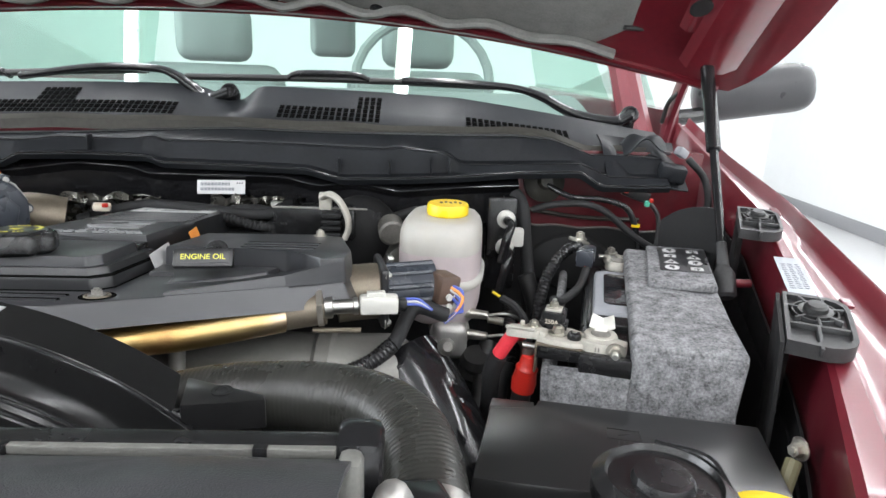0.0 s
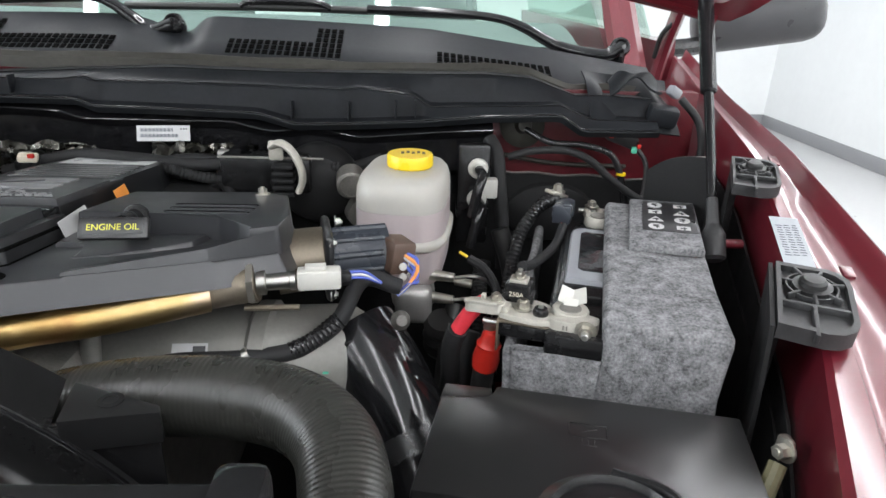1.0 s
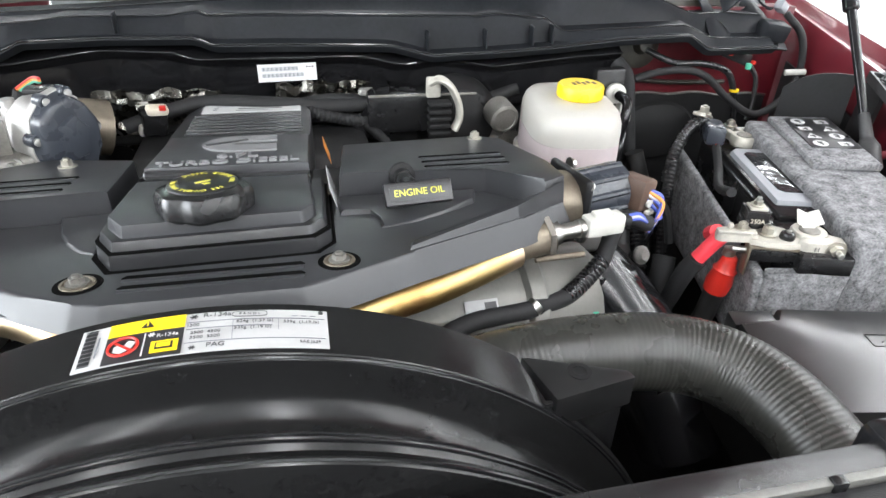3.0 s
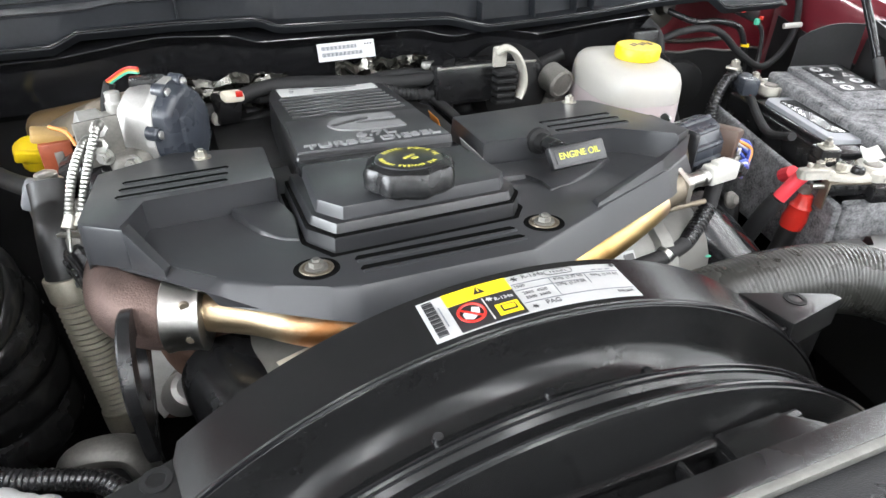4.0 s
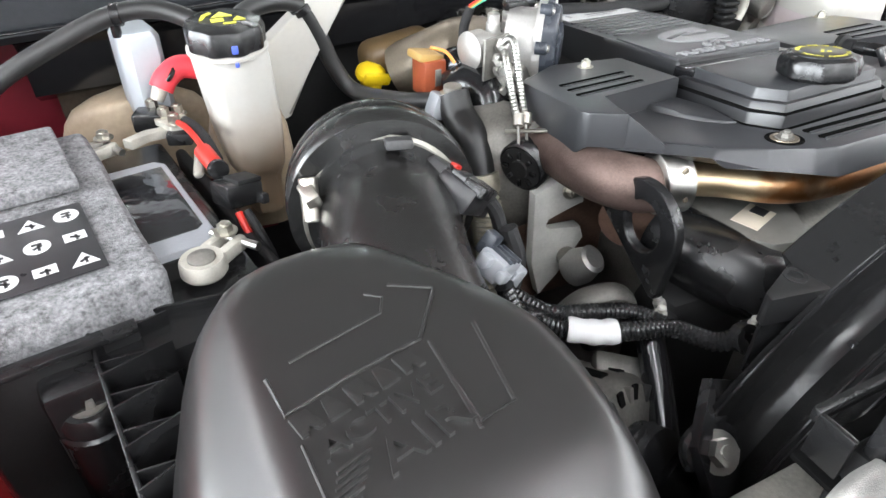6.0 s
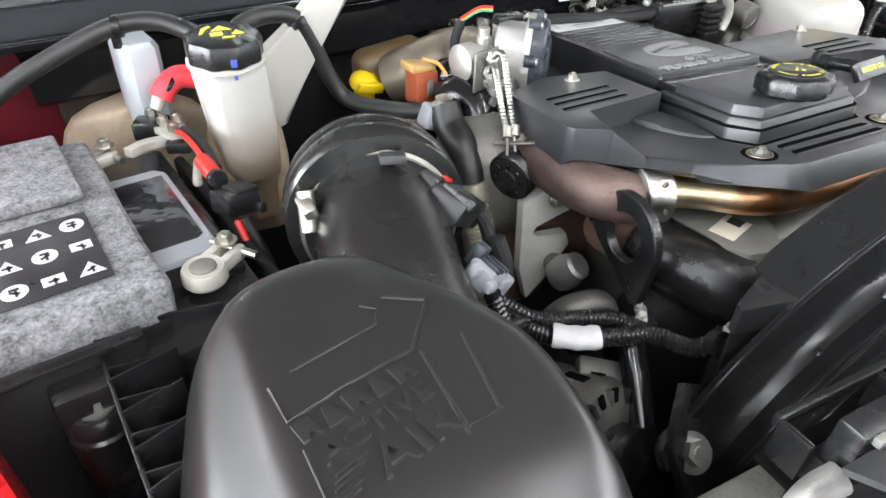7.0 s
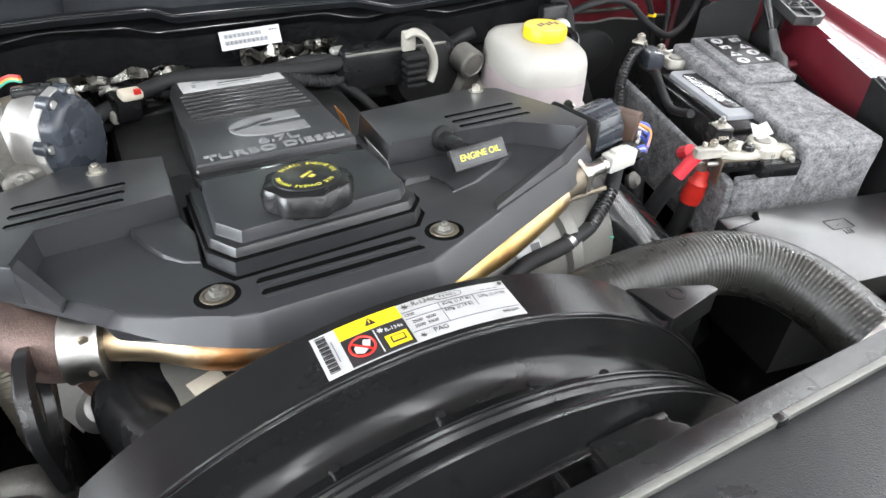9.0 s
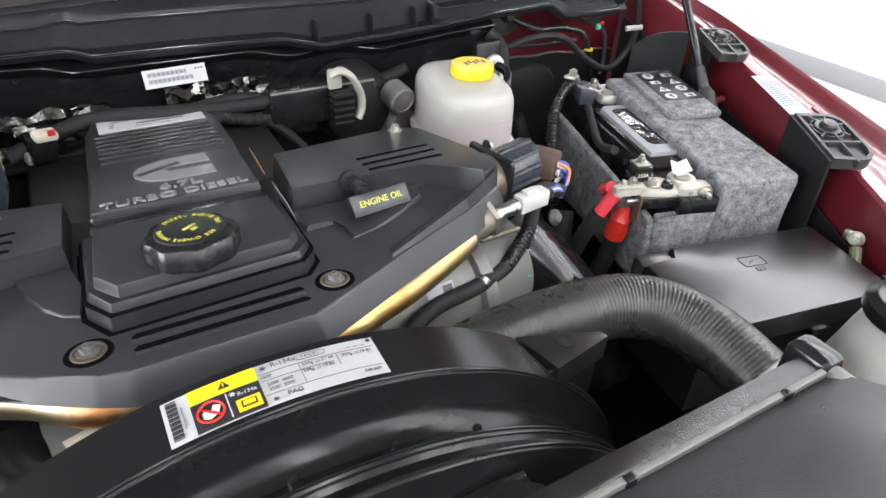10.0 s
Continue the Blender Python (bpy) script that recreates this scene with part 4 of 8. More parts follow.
for k, y in ((1, 0.0045), (1.0, 0.003), (1.0, -0.003), (0.97, -0.0045)):
    rings.append([ey.verts.new((k * tear_reach(a) * math.cos(a), y, k * tear_reach(a) * math.sin(a))) for a in (q * math.pi / 36 for q in range(72))])
for r, y in ((0.0245, -0.0045), (0.0228, -0.003), (0.0228, 0.0045)):
    rings.append([ey.verts.new((r * math.cos(a), y, 1.06 * r * math.sin(a))) for a in (q * math.pi / 36 for q in range(72))])
for a, b in zip(rings, rings[1:] + rings[:1]):
    bridge(ey, a, b)
bmesh.ops.recalc_face_normals(ey, faces=ey.faces)
part("lifting_eye", moved(ey, pose(-0.235, 0.522, 1.188, 0, 0, -92)), BLACK, engine, "black lifting eye")
part("rusty_core", lathe(N(), Matrix.Translation((-0.200, 0.575, 1.155)) @ pose(0, 0, 0, 90, 0, -50), [(0.030, 0), (0.030, 0.01), (0.012, 0.016)], 18), RUST, engine)
part("cast_boss", lathe(N(), pose(-0.222, 0.622, 1.062, 35, 20, 0), [(0.020, 0), (0.021, 0.014), (0.016, 0.030), (0.0165, 0.033), (0.012, 0.036), (0.006, 0.035)], 24), ALU, engine, "pale cast boss")
for p in ((-0.2146, 0.50, 1.1045), (-0.1491, 0.45, 1.0950)):
    part("loom_clip", lathe(N(), pose(*p, -20, -20, 0), [(0.006, -0.004), (0.006, 0.003), (0.0035, 0.004), (0.0045, 0.007), (0.0025, 0.012)], 12), ALU, engine)
# heat-stained exhaust elbow, band clamp and tinted crossover pipe
xp = thing("crossover_pipe", (0, 0.5, 1.18), "heat-tinted golden steel pipe running under the front of the engine cover", "pipe")
part("tinted_tube", tube(N(), [(-0.19, 0.545, 1.212), (-0.15, 0.525, 1.211), (-0.10, 0.493, 1.209), (-0.02, 0.486, 1.207), (0.08, 0.498, 1.206), (0.11, 0.509, 1.206), (0.157, 0.525, 1.207), (0.21, 0.548, 1.210), (0.241, 0.564, 1.211)], 0.0155, 20, 8), PIPE, xp)
part("pipe_end", tube(N(), [(0.228, 0.571, 1.210), (0.255, 0.578, 1.213), (0.283, 0.581, 1.217)], 0.018, 20, 4), BRONZE, xp)
part("flange", lathe(N(), Matrix.Translation((0.275, 0.580, 1.216)) @ pose(0, 0, 0, 0, 86, 8), [(0.021, 0), (0.021, 0.006)], 6), ZINC, xp)
part("stub", cyl(N(), (0.27, 0.577, 1.192), (0.322, 0.58, 1.192), 0.003, seg=10), BRONZE, xp)
part("elbow", tube(N(), [(-0.19, 0.546, 1.207), (-0.213, 0.552, 1.207), (-0.236, 0.574, 1.209), (-0.243, 0.62, 1.206), (-0.238, 0.70, 1.20)], lambda f: 0.0225 + 0.004 * min(1, f * 3), 20, 6), EXH, xp, "rough brown heat-stained casting")
cl = part("band_clamp", lathe(N(), Matrix.Translation((-0.209, 0.549, 1.210)) @ pose(0, 0, 0, 0, 90, -14), [(0.0275, 0.0), (0.029, 0.001), (0.0275, 0.006), (0.0275, 0.022), (0.029, 0.027), (0.0275, 0.028)], 28), STEEL, xp, "bright steel band clamp")
for dz in (0.02, -0.004):
    part("rivet", lathe(N(), Matrix.Translation((-0.196, 0.5195 if dz < 0.01 else 0.527, 1.210 + dz)) @ pose(0, 0, 0, 90), [(0.004, 0), (0.003, 0.002)], 10), BRONZE, cl)
# exhaust gas sensor with its white plug
o2 = thing("exhaust_sensor", (0.30, 0.58, 1.21), "white plastic sensor plug at the end of the tinted pipe", "sensor")
part("sensor_body", lathe(N(), Matrix.Translation((0.283, 0.581, 1.217)) @ pose(0, 0, 0, 0, 88, 8), [(0.012, 0), (0.012, 0.008), (0.008, 0.009), (0.008, 0.03), (0.0095, 0.031), (0.0095, 0.036)], 16), STEEL, o2)
part("plug", box(N(), (0.341, 0.588, 1.220), (0.042, 0.018, 0.02), 0.003, pose(0, 0, 0, 0, 0, 8)), WHITE, o2)
part("plug_latch", box(N(), (0.338, 0.587, 1.232), (0.02, 0.01, 0.005), 0.001, pose(0, 0, 0, 0, 0, 8)), WHITE, o2)
part("plug_boot", box(N(), (0.366, 0.591, 1.219), (0.012, 0.013, 0.014), 0.003), BLACK, o2)
for k, mt in enumerate((BLUE, PAPER, BLUE)):
    part("wire", tube(N(), [(0.37, 0.592, 1.219 + 0.003 * k), (0.385, 0.596, 1.217 + 0.003 * k), (0.40, 0.604, 1.208)], 0.0016, 6), mt, o2)

cover = thing("engine_cover", (0, 0.6, 1.2), "dark grey moulded plastic engine cover with a raised centre", "engine cover")
outline = [(-0.083, 0.465), (0.052, 0.465), (0.142, 0.509), (0.248, 0.557), (0.305, 0.593), (0.308, 0.656), (0.284, 0.752), (0.254, 0.770), (0.10, 0.757), (0.0, 0.76), (-0.104, 0.745), (-0.190, 0.745), (-0.250, 0.715), (-0.2549, 0.600), (-0.2328, 0.583), (-0.1765, 0.5194), (-0.1700, 0.5105), (-0.139, 0.4903), (-0.105, 0.4722)]
bottom = {(-0.2549, 0.600): 1.2270, (-0.2328, 0.583): 1.2440, (-0.1765, 0.5194): 1.2465, (-0.1700, 0.5105): 1.2385, (-0.139, 0.4903): 1.2366, (-0.105, 0.4722): 1.2325}


def skirt(x, y):
    far, z = min((math.hypot(a * 1.02 - x, 0.6 + (b - 0.6) * 1.03 - y), z) for (a, b), z in bottom.items())
    return z if far < 0.006 else 1.228


part("deck", eng(prism(N(), [(x * 1.02, 0.6 + (y - 0.6) * 1.03) for x, y in outline], skirt, 1.2525, 0.003, 0.012)), COVER, cover)
pod_r = [(0.088, 0.645), (0.232, 0.641), (0.256, 0.618), (0.276, 0.588), (0.304, 0.603), (0.306, 0.656), (0.284, 0.753), (0.254, 0.769), (0.10, 0.757)]
pod_l = [(-0.106, 0.735), (-0.190, 0.752), (-0.254, 0.714), (-0.2600, 0.604), (-0.2560, 0.5955), (-0.2262, 0.5735), (-0.2150, 0.629), (-0.109, 0.636)]
part("side_pod", eng(prism(N(), pod_r, 1.250, 1.279, 0.004, 0.003)), COVER, cover)
part("side_pod", eng(prism(N(), pod_l, lambda x, y: 1.2460 if y < 0.60 else (1.236 if y < 0.61 else 1.250), 1.279, 0.003, 0.0015)), COVER, cover)
part("pocket_rim", eng(prism(N(), [(0.135, 0.517), (0.245, 0.566), (0.302, 0.601), (0.276, 0.592), (0.236, 0.576), (0.138, 0.533)], 1.250, lambda x, y: 1.2555 + 0.020 * max(0, (x - 0.20) / 0.1), 0.001, 0.004)), COVER, cover)
part("pod_front", eng(prism(N(), [(-0.2275, 0.5745), (-0.2045, 0.5480), (-0.2000, 0.5560), (-0.2235, 0.590)], 1.2465, lambda x, y: 1.2775 if y > 0.57 else 1.2525, 0.0012)), COVER, cover)
part("pocket_ledge", eng(prism(N(), [(-0.109, 0.638), (-0.152, 0.634), (-0.150, 0.622), (-0.143, 0.600), (-0.134, 0.580), (-0.120, 0.563), (-0.106, 0.556), (-0.100, 0.600)], 1.250, lambda x, y: 1.2540 + 0.0045 * min(1.0, max(0.0, (y - 0.556) / 0.06)), 0.002, 0.003)), COVER, cover)
part("pocket_ledge", eng(prism(N(), [(0.086, 0.602), (0.114, 0.604), (0.121, 0.588), (0.118, 0.566), (0.150, 0.574), (0.185, 0.592), (0.216, 0.612), (0.224, 0.640), (0.086, 0.644)], 1.250, lambda x, y: 1.2535 + 0.005 * min(1.0, max(0.0, (y - 0.566) / 0.05)), 0.0025, 0.003)), COVER, cover)
# slots stand slightly proud; the shade within them is painted on
for (x0, y0), (x1, y1) in (((0.176, 0.688), (0.261, 0.689)), ((0.176, 0.671), (0.261, 0.672)), ((0.176, 0.655), (0.260, 0.654)), ((-0.229, 0.677), (-0.146, 0.683)), ((-0.231, 0.660), (-0.148, 0.666)), ((-0.233, 0.643), (-0.150, 0.649))):
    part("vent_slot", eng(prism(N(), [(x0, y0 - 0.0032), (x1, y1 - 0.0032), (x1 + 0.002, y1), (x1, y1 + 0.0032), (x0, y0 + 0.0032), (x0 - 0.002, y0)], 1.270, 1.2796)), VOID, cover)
    part("slot_lip", eng(prism(N(), [(x0, y0 - 0.0050), (x1, y1 - 0.0050), (x1, y1 - 0.0036), (x0, y0 - 0.0036)], 1.270, 1.2802, 0.0004)), COVER, cover)
for y in (0.4945, 0.5105):
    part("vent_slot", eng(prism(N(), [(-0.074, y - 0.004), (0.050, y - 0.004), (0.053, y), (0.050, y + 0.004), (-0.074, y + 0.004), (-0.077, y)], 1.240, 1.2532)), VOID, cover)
    part("slot_lip", eng(prism(N(), [(-0.076, y - 0.0062), (0.052, y - 0.0062), (0.052, y - 0.0042), (-0.076, y - 0.0042)], 1.240, 1.2545, 0.0005)), COVER, cover)
# raised centre: front lid in two steps, dark band, ribbed rear
lid = [(-0.104, 0.553), (-0.088, 0.524), (0.063, 0.530), (0.077, 0.548), (0.080, 0.66), (-0.102, 0.66)]
part("centre_lid", eng(prism(N(), lid, 1.246, 1.2655, 0.003, 0.002)), COVER_DARK, cover)
# seam and gap are slabs coloured dark for the shade in them
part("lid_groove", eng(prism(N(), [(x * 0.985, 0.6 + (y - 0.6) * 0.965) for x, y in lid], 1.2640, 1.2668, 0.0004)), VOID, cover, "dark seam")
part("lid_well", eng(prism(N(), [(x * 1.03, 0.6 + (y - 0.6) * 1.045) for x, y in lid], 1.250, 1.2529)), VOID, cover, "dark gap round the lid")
part("lid_step", eng(prism(N(), [(x * 0.97 - 0.0003, 0.6 + (y - 0.6) * 0.95) for x, y in lid], 1.262, 1.2745, 0.003, 0.004)), COVER_DARK, cover)
part("lid_top", eng(prism(N(), [(-0.094, 0.560), (-0.078, 0.535), (0.055, 0.541), (0.066, 0.556), (0.064, 0.640), (-0.088, 0.645)], 1.27, 1.285, 0.0025, 0.003)), COVER, cover)
rear = [(-0.090, 0.647), (0.065, 0.642), (0.074, 0.80), (0.077, 0.90), (0.071, 0.960), (0.05, 0.975), (-0.048, 0.977), (-0.070, 0.962), (-0.080, 0.90), (-0.084, 0.80)]
part("centre_band", eng(prism(N(), [(-0.089, 0.640), (0.0645, 0.634), (0.066, 0.662), (-0.090, 0.668)], 1.262, 1.2815, 0.002, 0.001)), BLACK_GLOSS, cover)
part("centre_rear", eng(prism(N(), [(x, max(y, 0.662)) for x, y in rear], 1.20, 1.2865, 0.006, 0.004, 3)), COVER_DARK, cover)
part("centre_plate", eng(prism(N(), [(-0.086, 0.668), (0.064, 0.662), (0.068, 0.775), (-0.078, 0.782)], 1.28, 1.2885, 0.0015, 0.002)), COVER, cover)
for k in range(7):
    y = 0.797 + 0.0145 * k
    part("rib", eng(box(N(), (-0.003, y, 1.2868), (0.128, 0.0055, 0.004), 0.0018)), COVER_DARK, cover)
part("side_label", moved(box(N(), (0, 0, 0), (0.0006, 0.055, 0.024)), pose(0.0835, 0.655, 1.246, 0, -18, 0)), PAPER, cover, "white paper label")
part("side_label", moved(box(N(), (0, 0, 0), (0.0006, 0.03, 0.022)), pose(0.0850, 0.76, 1.243, 0, -18, 0)), ORANGE, cover, "orange warning label")
zc = lambda y, w: w + SL * (y - 0.5)
ANG = math.degrees(math.atan(SL))
lab = part("cover_label", moved(box(N(), (0, 0, 0), (0.122, 0.062, 0.0006)), pose(0.0, 0.930, zc(0.930, 1.2872), ANG, 0, 0)), PAPER, cover, "white paper label")
for x, y, w, h, ink in ((-0.015, 0.018, 0.030, 0.0022, INK_GREY), (0.030, 0.020, 0.008, 0.004, INK), (-0.030, 0.006, 0.030, 0.0022, INK_GREY), (0.008, 0.004, 0.028, 0.0020, INK_GREY), (-0.045, -0.006, 0.006, 0.003, INK_GREY), (0.010, -0.010, 0.055, 0.0030, INK), (-0.046, -0.014, 0.005, 0.003, INK_GREY), (0.0, -0.020, 0.040, 0.0016, INK_GREY)):
    part("print_line", moved(box(N(), (x, y, 0.0006), (w, h, 0.0004)), pose(0.0, 0.930, zc(0.930, 1.2872), ANG, 0, 0)), ink, lab)
# emblem: a broad open ring, with a bar of lettering
bm = N()
outer = [(0.036, 0.029), (0.0, 0.029)] + [(0.034 * math.cos(a) * 1.12, 0.029 * math.sin(a)) for a in (math.radians(95 + 170 * k / 16) for k in range(17))] + [(0.036, -0.029), (0.036, -0.007)]
inner = [(0.004, -0.007)] + [(0.009 * math.cos(a), 0.007 * math.sin(a)) for a in (math.radians(265 - 170 * k / 10) for k in range(11))] + [(0.036, 0.007)]
prism(bm, outer + inner, 0.0, 0.0022)
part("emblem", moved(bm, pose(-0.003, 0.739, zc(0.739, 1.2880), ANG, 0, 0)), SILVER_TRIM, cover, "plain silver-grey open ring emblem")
part("emblem_bar", moved(box(N(), (-0.014, 0.004, 0.0026), (0.044, 0.006, 0.001), 0.0004, pose(0, 0, 0, 0, 0, 22)), pose(-0.003, 0.739, zc(0.739, 1.2880), ANG, 0, 0)), INK, cover)
letters("6.7L", pose(-0.004, 0.6955, zc(0.6955, 1.2892), ANG, 0, 0) @ Matrix.Diagonal((1.3, 1, 1, 1)), 0.018, 0.0014, SILVER_TRIM, cover)
letters("TURBO DIESEL", pose(-0.011, 0.676, zc(0.676, 1.2892), ANG, 0, 0) @ Matrix.Diagonal((1.22, 1, 1, 1)), 0.0165, 0.0014, SILVER_TRIM, cover)
# cover screws in brass-coloured cups
for x, y, w in ((-0.105, 0.508, 1.2525), (0.079, 0.510, 1.2525)):
    sc = part("cover_screw", eng(hexbolt(N(), (x, y, w + 0.0008), (0, 0, 1), 0.0055, 0.0042, 1.5)), ALU_DARK, cover)
    # flat disc, the well's shade put into its colour
    part("screw_well", eng(lathe(N(), Matrix.Translation((x, y, w)), [(0.0165, 0), (0.0162, 0.0006), (0.002, 0.0006)], 28)), VOID, sc, "dark screw well")
    part("screw_cup", eng(lathe(N(), Matrix.Translation((x, y, w + 0.0006)), [(0.0122, 0), (0.0119, 0.0010), (0.0100, 0.0012), (0.0092, 0.0002)], 24)), BRONZE, sc, "brass-coloured cup")
for x, y in ((0.252, 0.752), (-0.165, 0.722)):
    part("cover_screw", eng(hexbolt(N(), (x, y, 1.2785), (0, 0, 1), 0.0055, 0.006, 1.6)), ZINC, cover)
# oil filler cap
cap = thing("oil_filler_cap", (-0.018, 0.556, 1.27), "black scalloped oil filler cap with yellow print", "cap")
mcap = pose(-0.018, 0.556, zc(0.556, 1.285), ANG, 0, 0)
part("grip", lathe(N(), mcap, [(0.030, 0), (0.035, 0.004), (0.0355, 0.015), (0.033, 0.020), (0.028, 0.022)], 72, lambda a: 1 + 0.045 * math.cos(8 * a)), BLACK, cap)
disc = part("top_disc", lathe(N(), mcap, [(0.0262, 0.0215), (0.0262, 0.0232), (0.025, 0.0238), (0.004, 0.0242)], 36), COVER_DARK, cap, "dark printed disc")
for text, mid in (("DIESEL ENGINE OIL", 62.0), ("SEE OWNERS MANUAL", 242.0)):
    for k, ch in enumerate(text):
        a = math.radians(mid - 9.0 * (k - (len(text) - 1) / 2))
        if ch != " ":
            letters(ch, mcap @ pose(0.0215 * math.cos(a), 0.0215 * math.sin(a), 0.0243, 0, 0, math.degrees(a) - 90), 0.0054, 0.0002, CAP_INK, disc, "print_mark")
part("print_symbol", moved(box(N(), (0, 0, 0.0244), (0.012, 0.003, 0.0006), 0.0002, pose(0, 0, 0, 0, 0, 35)), mcap), CAP_INK, disc)
part("print_symbol", moved(box(N(), (0.003, -0.005, 0.0244), (0.005, 0.004, 0.0006), 0.0002, pose(0, 0, 0, 0, 0, 35)), mcap), CAP_INK, disc)
# dipstick with its lettered handle
dip = thing("oil_dipstick", (0.168, 0.635, 1.25), "black oil dipstick handle lettered in yellow", "dipstick")
mh = pose(0.155, 0.586, 1.268, 52, 0, 6)
part("handle_plate", moved(box(N(), (0, 0, 0), (0.062, 0.021, 0.008), 0.002), mh), COVER_DARK, dip)
part("handle_inset", moved(box(N(), (0, 0, 0.0042), (0.053, 0.013, 0.0008), 0.0003), mh), COVER, dip)
letters("ENGINE OIL", mh @ Matrix.Translation((0, 0, 0.0048)), 0.0086, 0.0003, YELLOW_INK, dip)
part("handle_arm", tube(N(), [(0.150, 0.642, 1.258), (0.150, 0.622, 1.263), (0.152, 0.596, 1.266)], 0.0075, 12), BLACK, dip)
part("handle_base", lathe(N(), Matrix.Translation((0.150, 0.648, 1.258)) @ pose(0, 0, 0, 80), [(0.013, 0), (0.013, 0.006), (0.009, 0.008), (0.009, 0.02)], 18), BLACK_MATT, dip)

# ---- fan shroud and radiator ----
shroud = thing("fan_shroud", (0, 0.36, 0.75), "black moulded plastic fan shroud with a long label", "fan shroud")
RS, ZS, XS = 0.33, 0.958, -0.008
prof = [(0.412, -0.02), (0.412, 0.0), (0.410, 0.0015), (0.368, -0.001), (0.365, -0.004), (0.3630, -0.014), (0.3610, -0.024), (0.357, -0.0310), (0.350, -0.0355), (0.342, -0.0360), (0.334, -0.0310), (0.327, -0.0220), (0.323, -0.0170), (0.3205, -0.0145), (0.318, -0.0160), (0.3165, -0.0145), (0.313, -0.0170), (0.305, -0.0135), (0.301, -0.0095), (0.2985, -0.0110), (0.2960, -0.0190), (0.2930, -0.0310), (0.2905, -0.0410), (0.286, -0.0480), (0.280, -0.056)]
A0, A1 = math.radians(-75), math.radians(75)


def sh_pt(a, y, dr):
    return (XS + (RS + dr) * math.sin(a), y, ZS + (RS + dr) * math.cos(a))


bm = N()
def rear_cut(a):
    """The crown's rear edge steps forward beyond the mounting tabs."""
    return 0.412 - 0.042 * min(1.0, max(0.0, (abs(math.degrees(a)) - 37.0) / 2.0))


g = [[bm.verts.new(sh_pt(A0 + (A1 - A0) * i / 150, min(p[0], rear_cut(A0 + (A1 - A0) * i / 150) - 0.0001 * k), p[1])) for k, p in enumerate(prof)] for i in range(151)]
for a, b in zip(g, g[1:]):
    bridge(bm, a, b, False)
bmesh.ops.recalc_face_normals(bm, faces=bm.faces)
bmesh.ops.solidify(bm, geom=list(bm.faces), thickness=0.003)
part("ring", bm, SHROUD, shroud, angle=30)
for y, dr, r in ((0.3660, -0.0030, 0.0013), (0.3207, -0.0145, 0.0011), (0.3163, -0.0145, 0.0010), (0.3005, -0.0098, 0.0013)):
    part("ridge", tube(N(), [sh_pt(A0 + (A1 - A0) * i / 90, y, dr + 0.0006) for i in range(91)], r, 6, 0), BLACK_GLOSS, shroud)
part("front_face", sheet(N(), lambda u, v: (-0.40 + 0.82 * u, 0.275 + 0.008 * v, 0.75 + (1.10 - 0.75) * v), 12, 8, 0.004), SHROUD, shroud)
# ledge between the bell and the radiator rail, open in windows between its webs
part("ledge_bar", box(N(), (-0.110, 0.2885, 1.240), (0.450, 0.006, 0.010), 0.002), SHROUD, shroud)
# floor coloured black for the shade below the windows
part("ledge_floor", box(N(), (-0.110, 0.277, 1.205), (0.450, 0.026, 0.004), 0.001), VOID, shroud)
for x in (-0.333, -0.248, -0.163, -0.078, -0.052, 0.030, 0.056, 0.113):
    part("ledge_web", box(N(), (x, 0.2765, 1.228), (0.004, 0.021, 0.030), 0.001), SHROUD, shroud)
part("ledge_corner", prism(N(), [(0.056, 0.2675), (0.119, 0.2675), (0.119, 0.276), (0.100, 0.2915), (0.056, 0.2915)], 1.236, 1.247, 0.002), SHROUD, shroud)
for sx, mx in ((1, 0.0), (-1, 0.012)):
    tb = part("mounting_tab", prism(N(), [(sx * 0.196 + mx, 0.412), (sx * 0.265 + mx, 0.385), (sx * 0.268 + mx, 0.377), (sx * 0.206 + mx, 0.366)][::sx], 1.196, 1.2205, 0.0025), FUSE_LID, shroud)
    part("tab_hole", lathe(N(), Matrix.Translation((sx * 0.231 + mx, 0.389, 1.2195)), [(0.0085, 0), (0.0085, 0.0016), (0.005, 0.0018), (0.005, 0.0008)], 20), BLACK_MATT, tb)
    part("tab_wall", box(N(), (sx * 0.231 + mx, 0.376, 1.18), (0.065, 0.004, 0.07), 0.001, pose(0, 0, 0, 0, 0, sx * 10)), BLACK, shroud)
for k in range(7):
    a = math.radians(-40 + 13 * k)
    part("rivet", lathe(N(), Matrix.Translation(sh_pt(a, 0.343, -0.0365)), [(0.004, 0), (0.003, 0.003)], 10), BLACK_GLOSS, shroud)
# label on the shroud crown


def shroud_label(a0, a1, y0, y1, name, material, parent, lift_=0.0012):
    return part(name, sheet(N(), lambda u, v: sh_pt(a0 + (a1 - a0) * u, y0 + (y1 - y0) * v, lift_ - 0.0005 - 0.0025 * (0.41 - (y0 + (y1 - y0) * v)) / 0.044), 8, 2, 0.0003), material, parent)


to_a = lambda x: math.asin((x - XS) / RS)
lb = shroud_label(to_a(-0.069), to_a(0.064), 0.3715, 0.4045, "warning_label", LABEL_PAPER, shroud, 0.0022)
shroud_label(to_a(-0.054), to_a(-0.014), 0.3935, 0.4040, "yellow_band", YELLOW, lb, 0.0028)
shroud_label(to_a(-0.054), to_a(-0.014), 0.3720, 0.3930, "black_field", INK, lb, 0.0028)
shroud_label(to_a(-0.030), to_a(-0.016), 0.3745, 0.3835, "yellow_sign", YELLOW, lb, 0.0034)
shroud_label(to_a(-0.0275), to_a(-0.0185), 0.3765, 0.3815, "sign_mark", INK, lb, 0.0040)
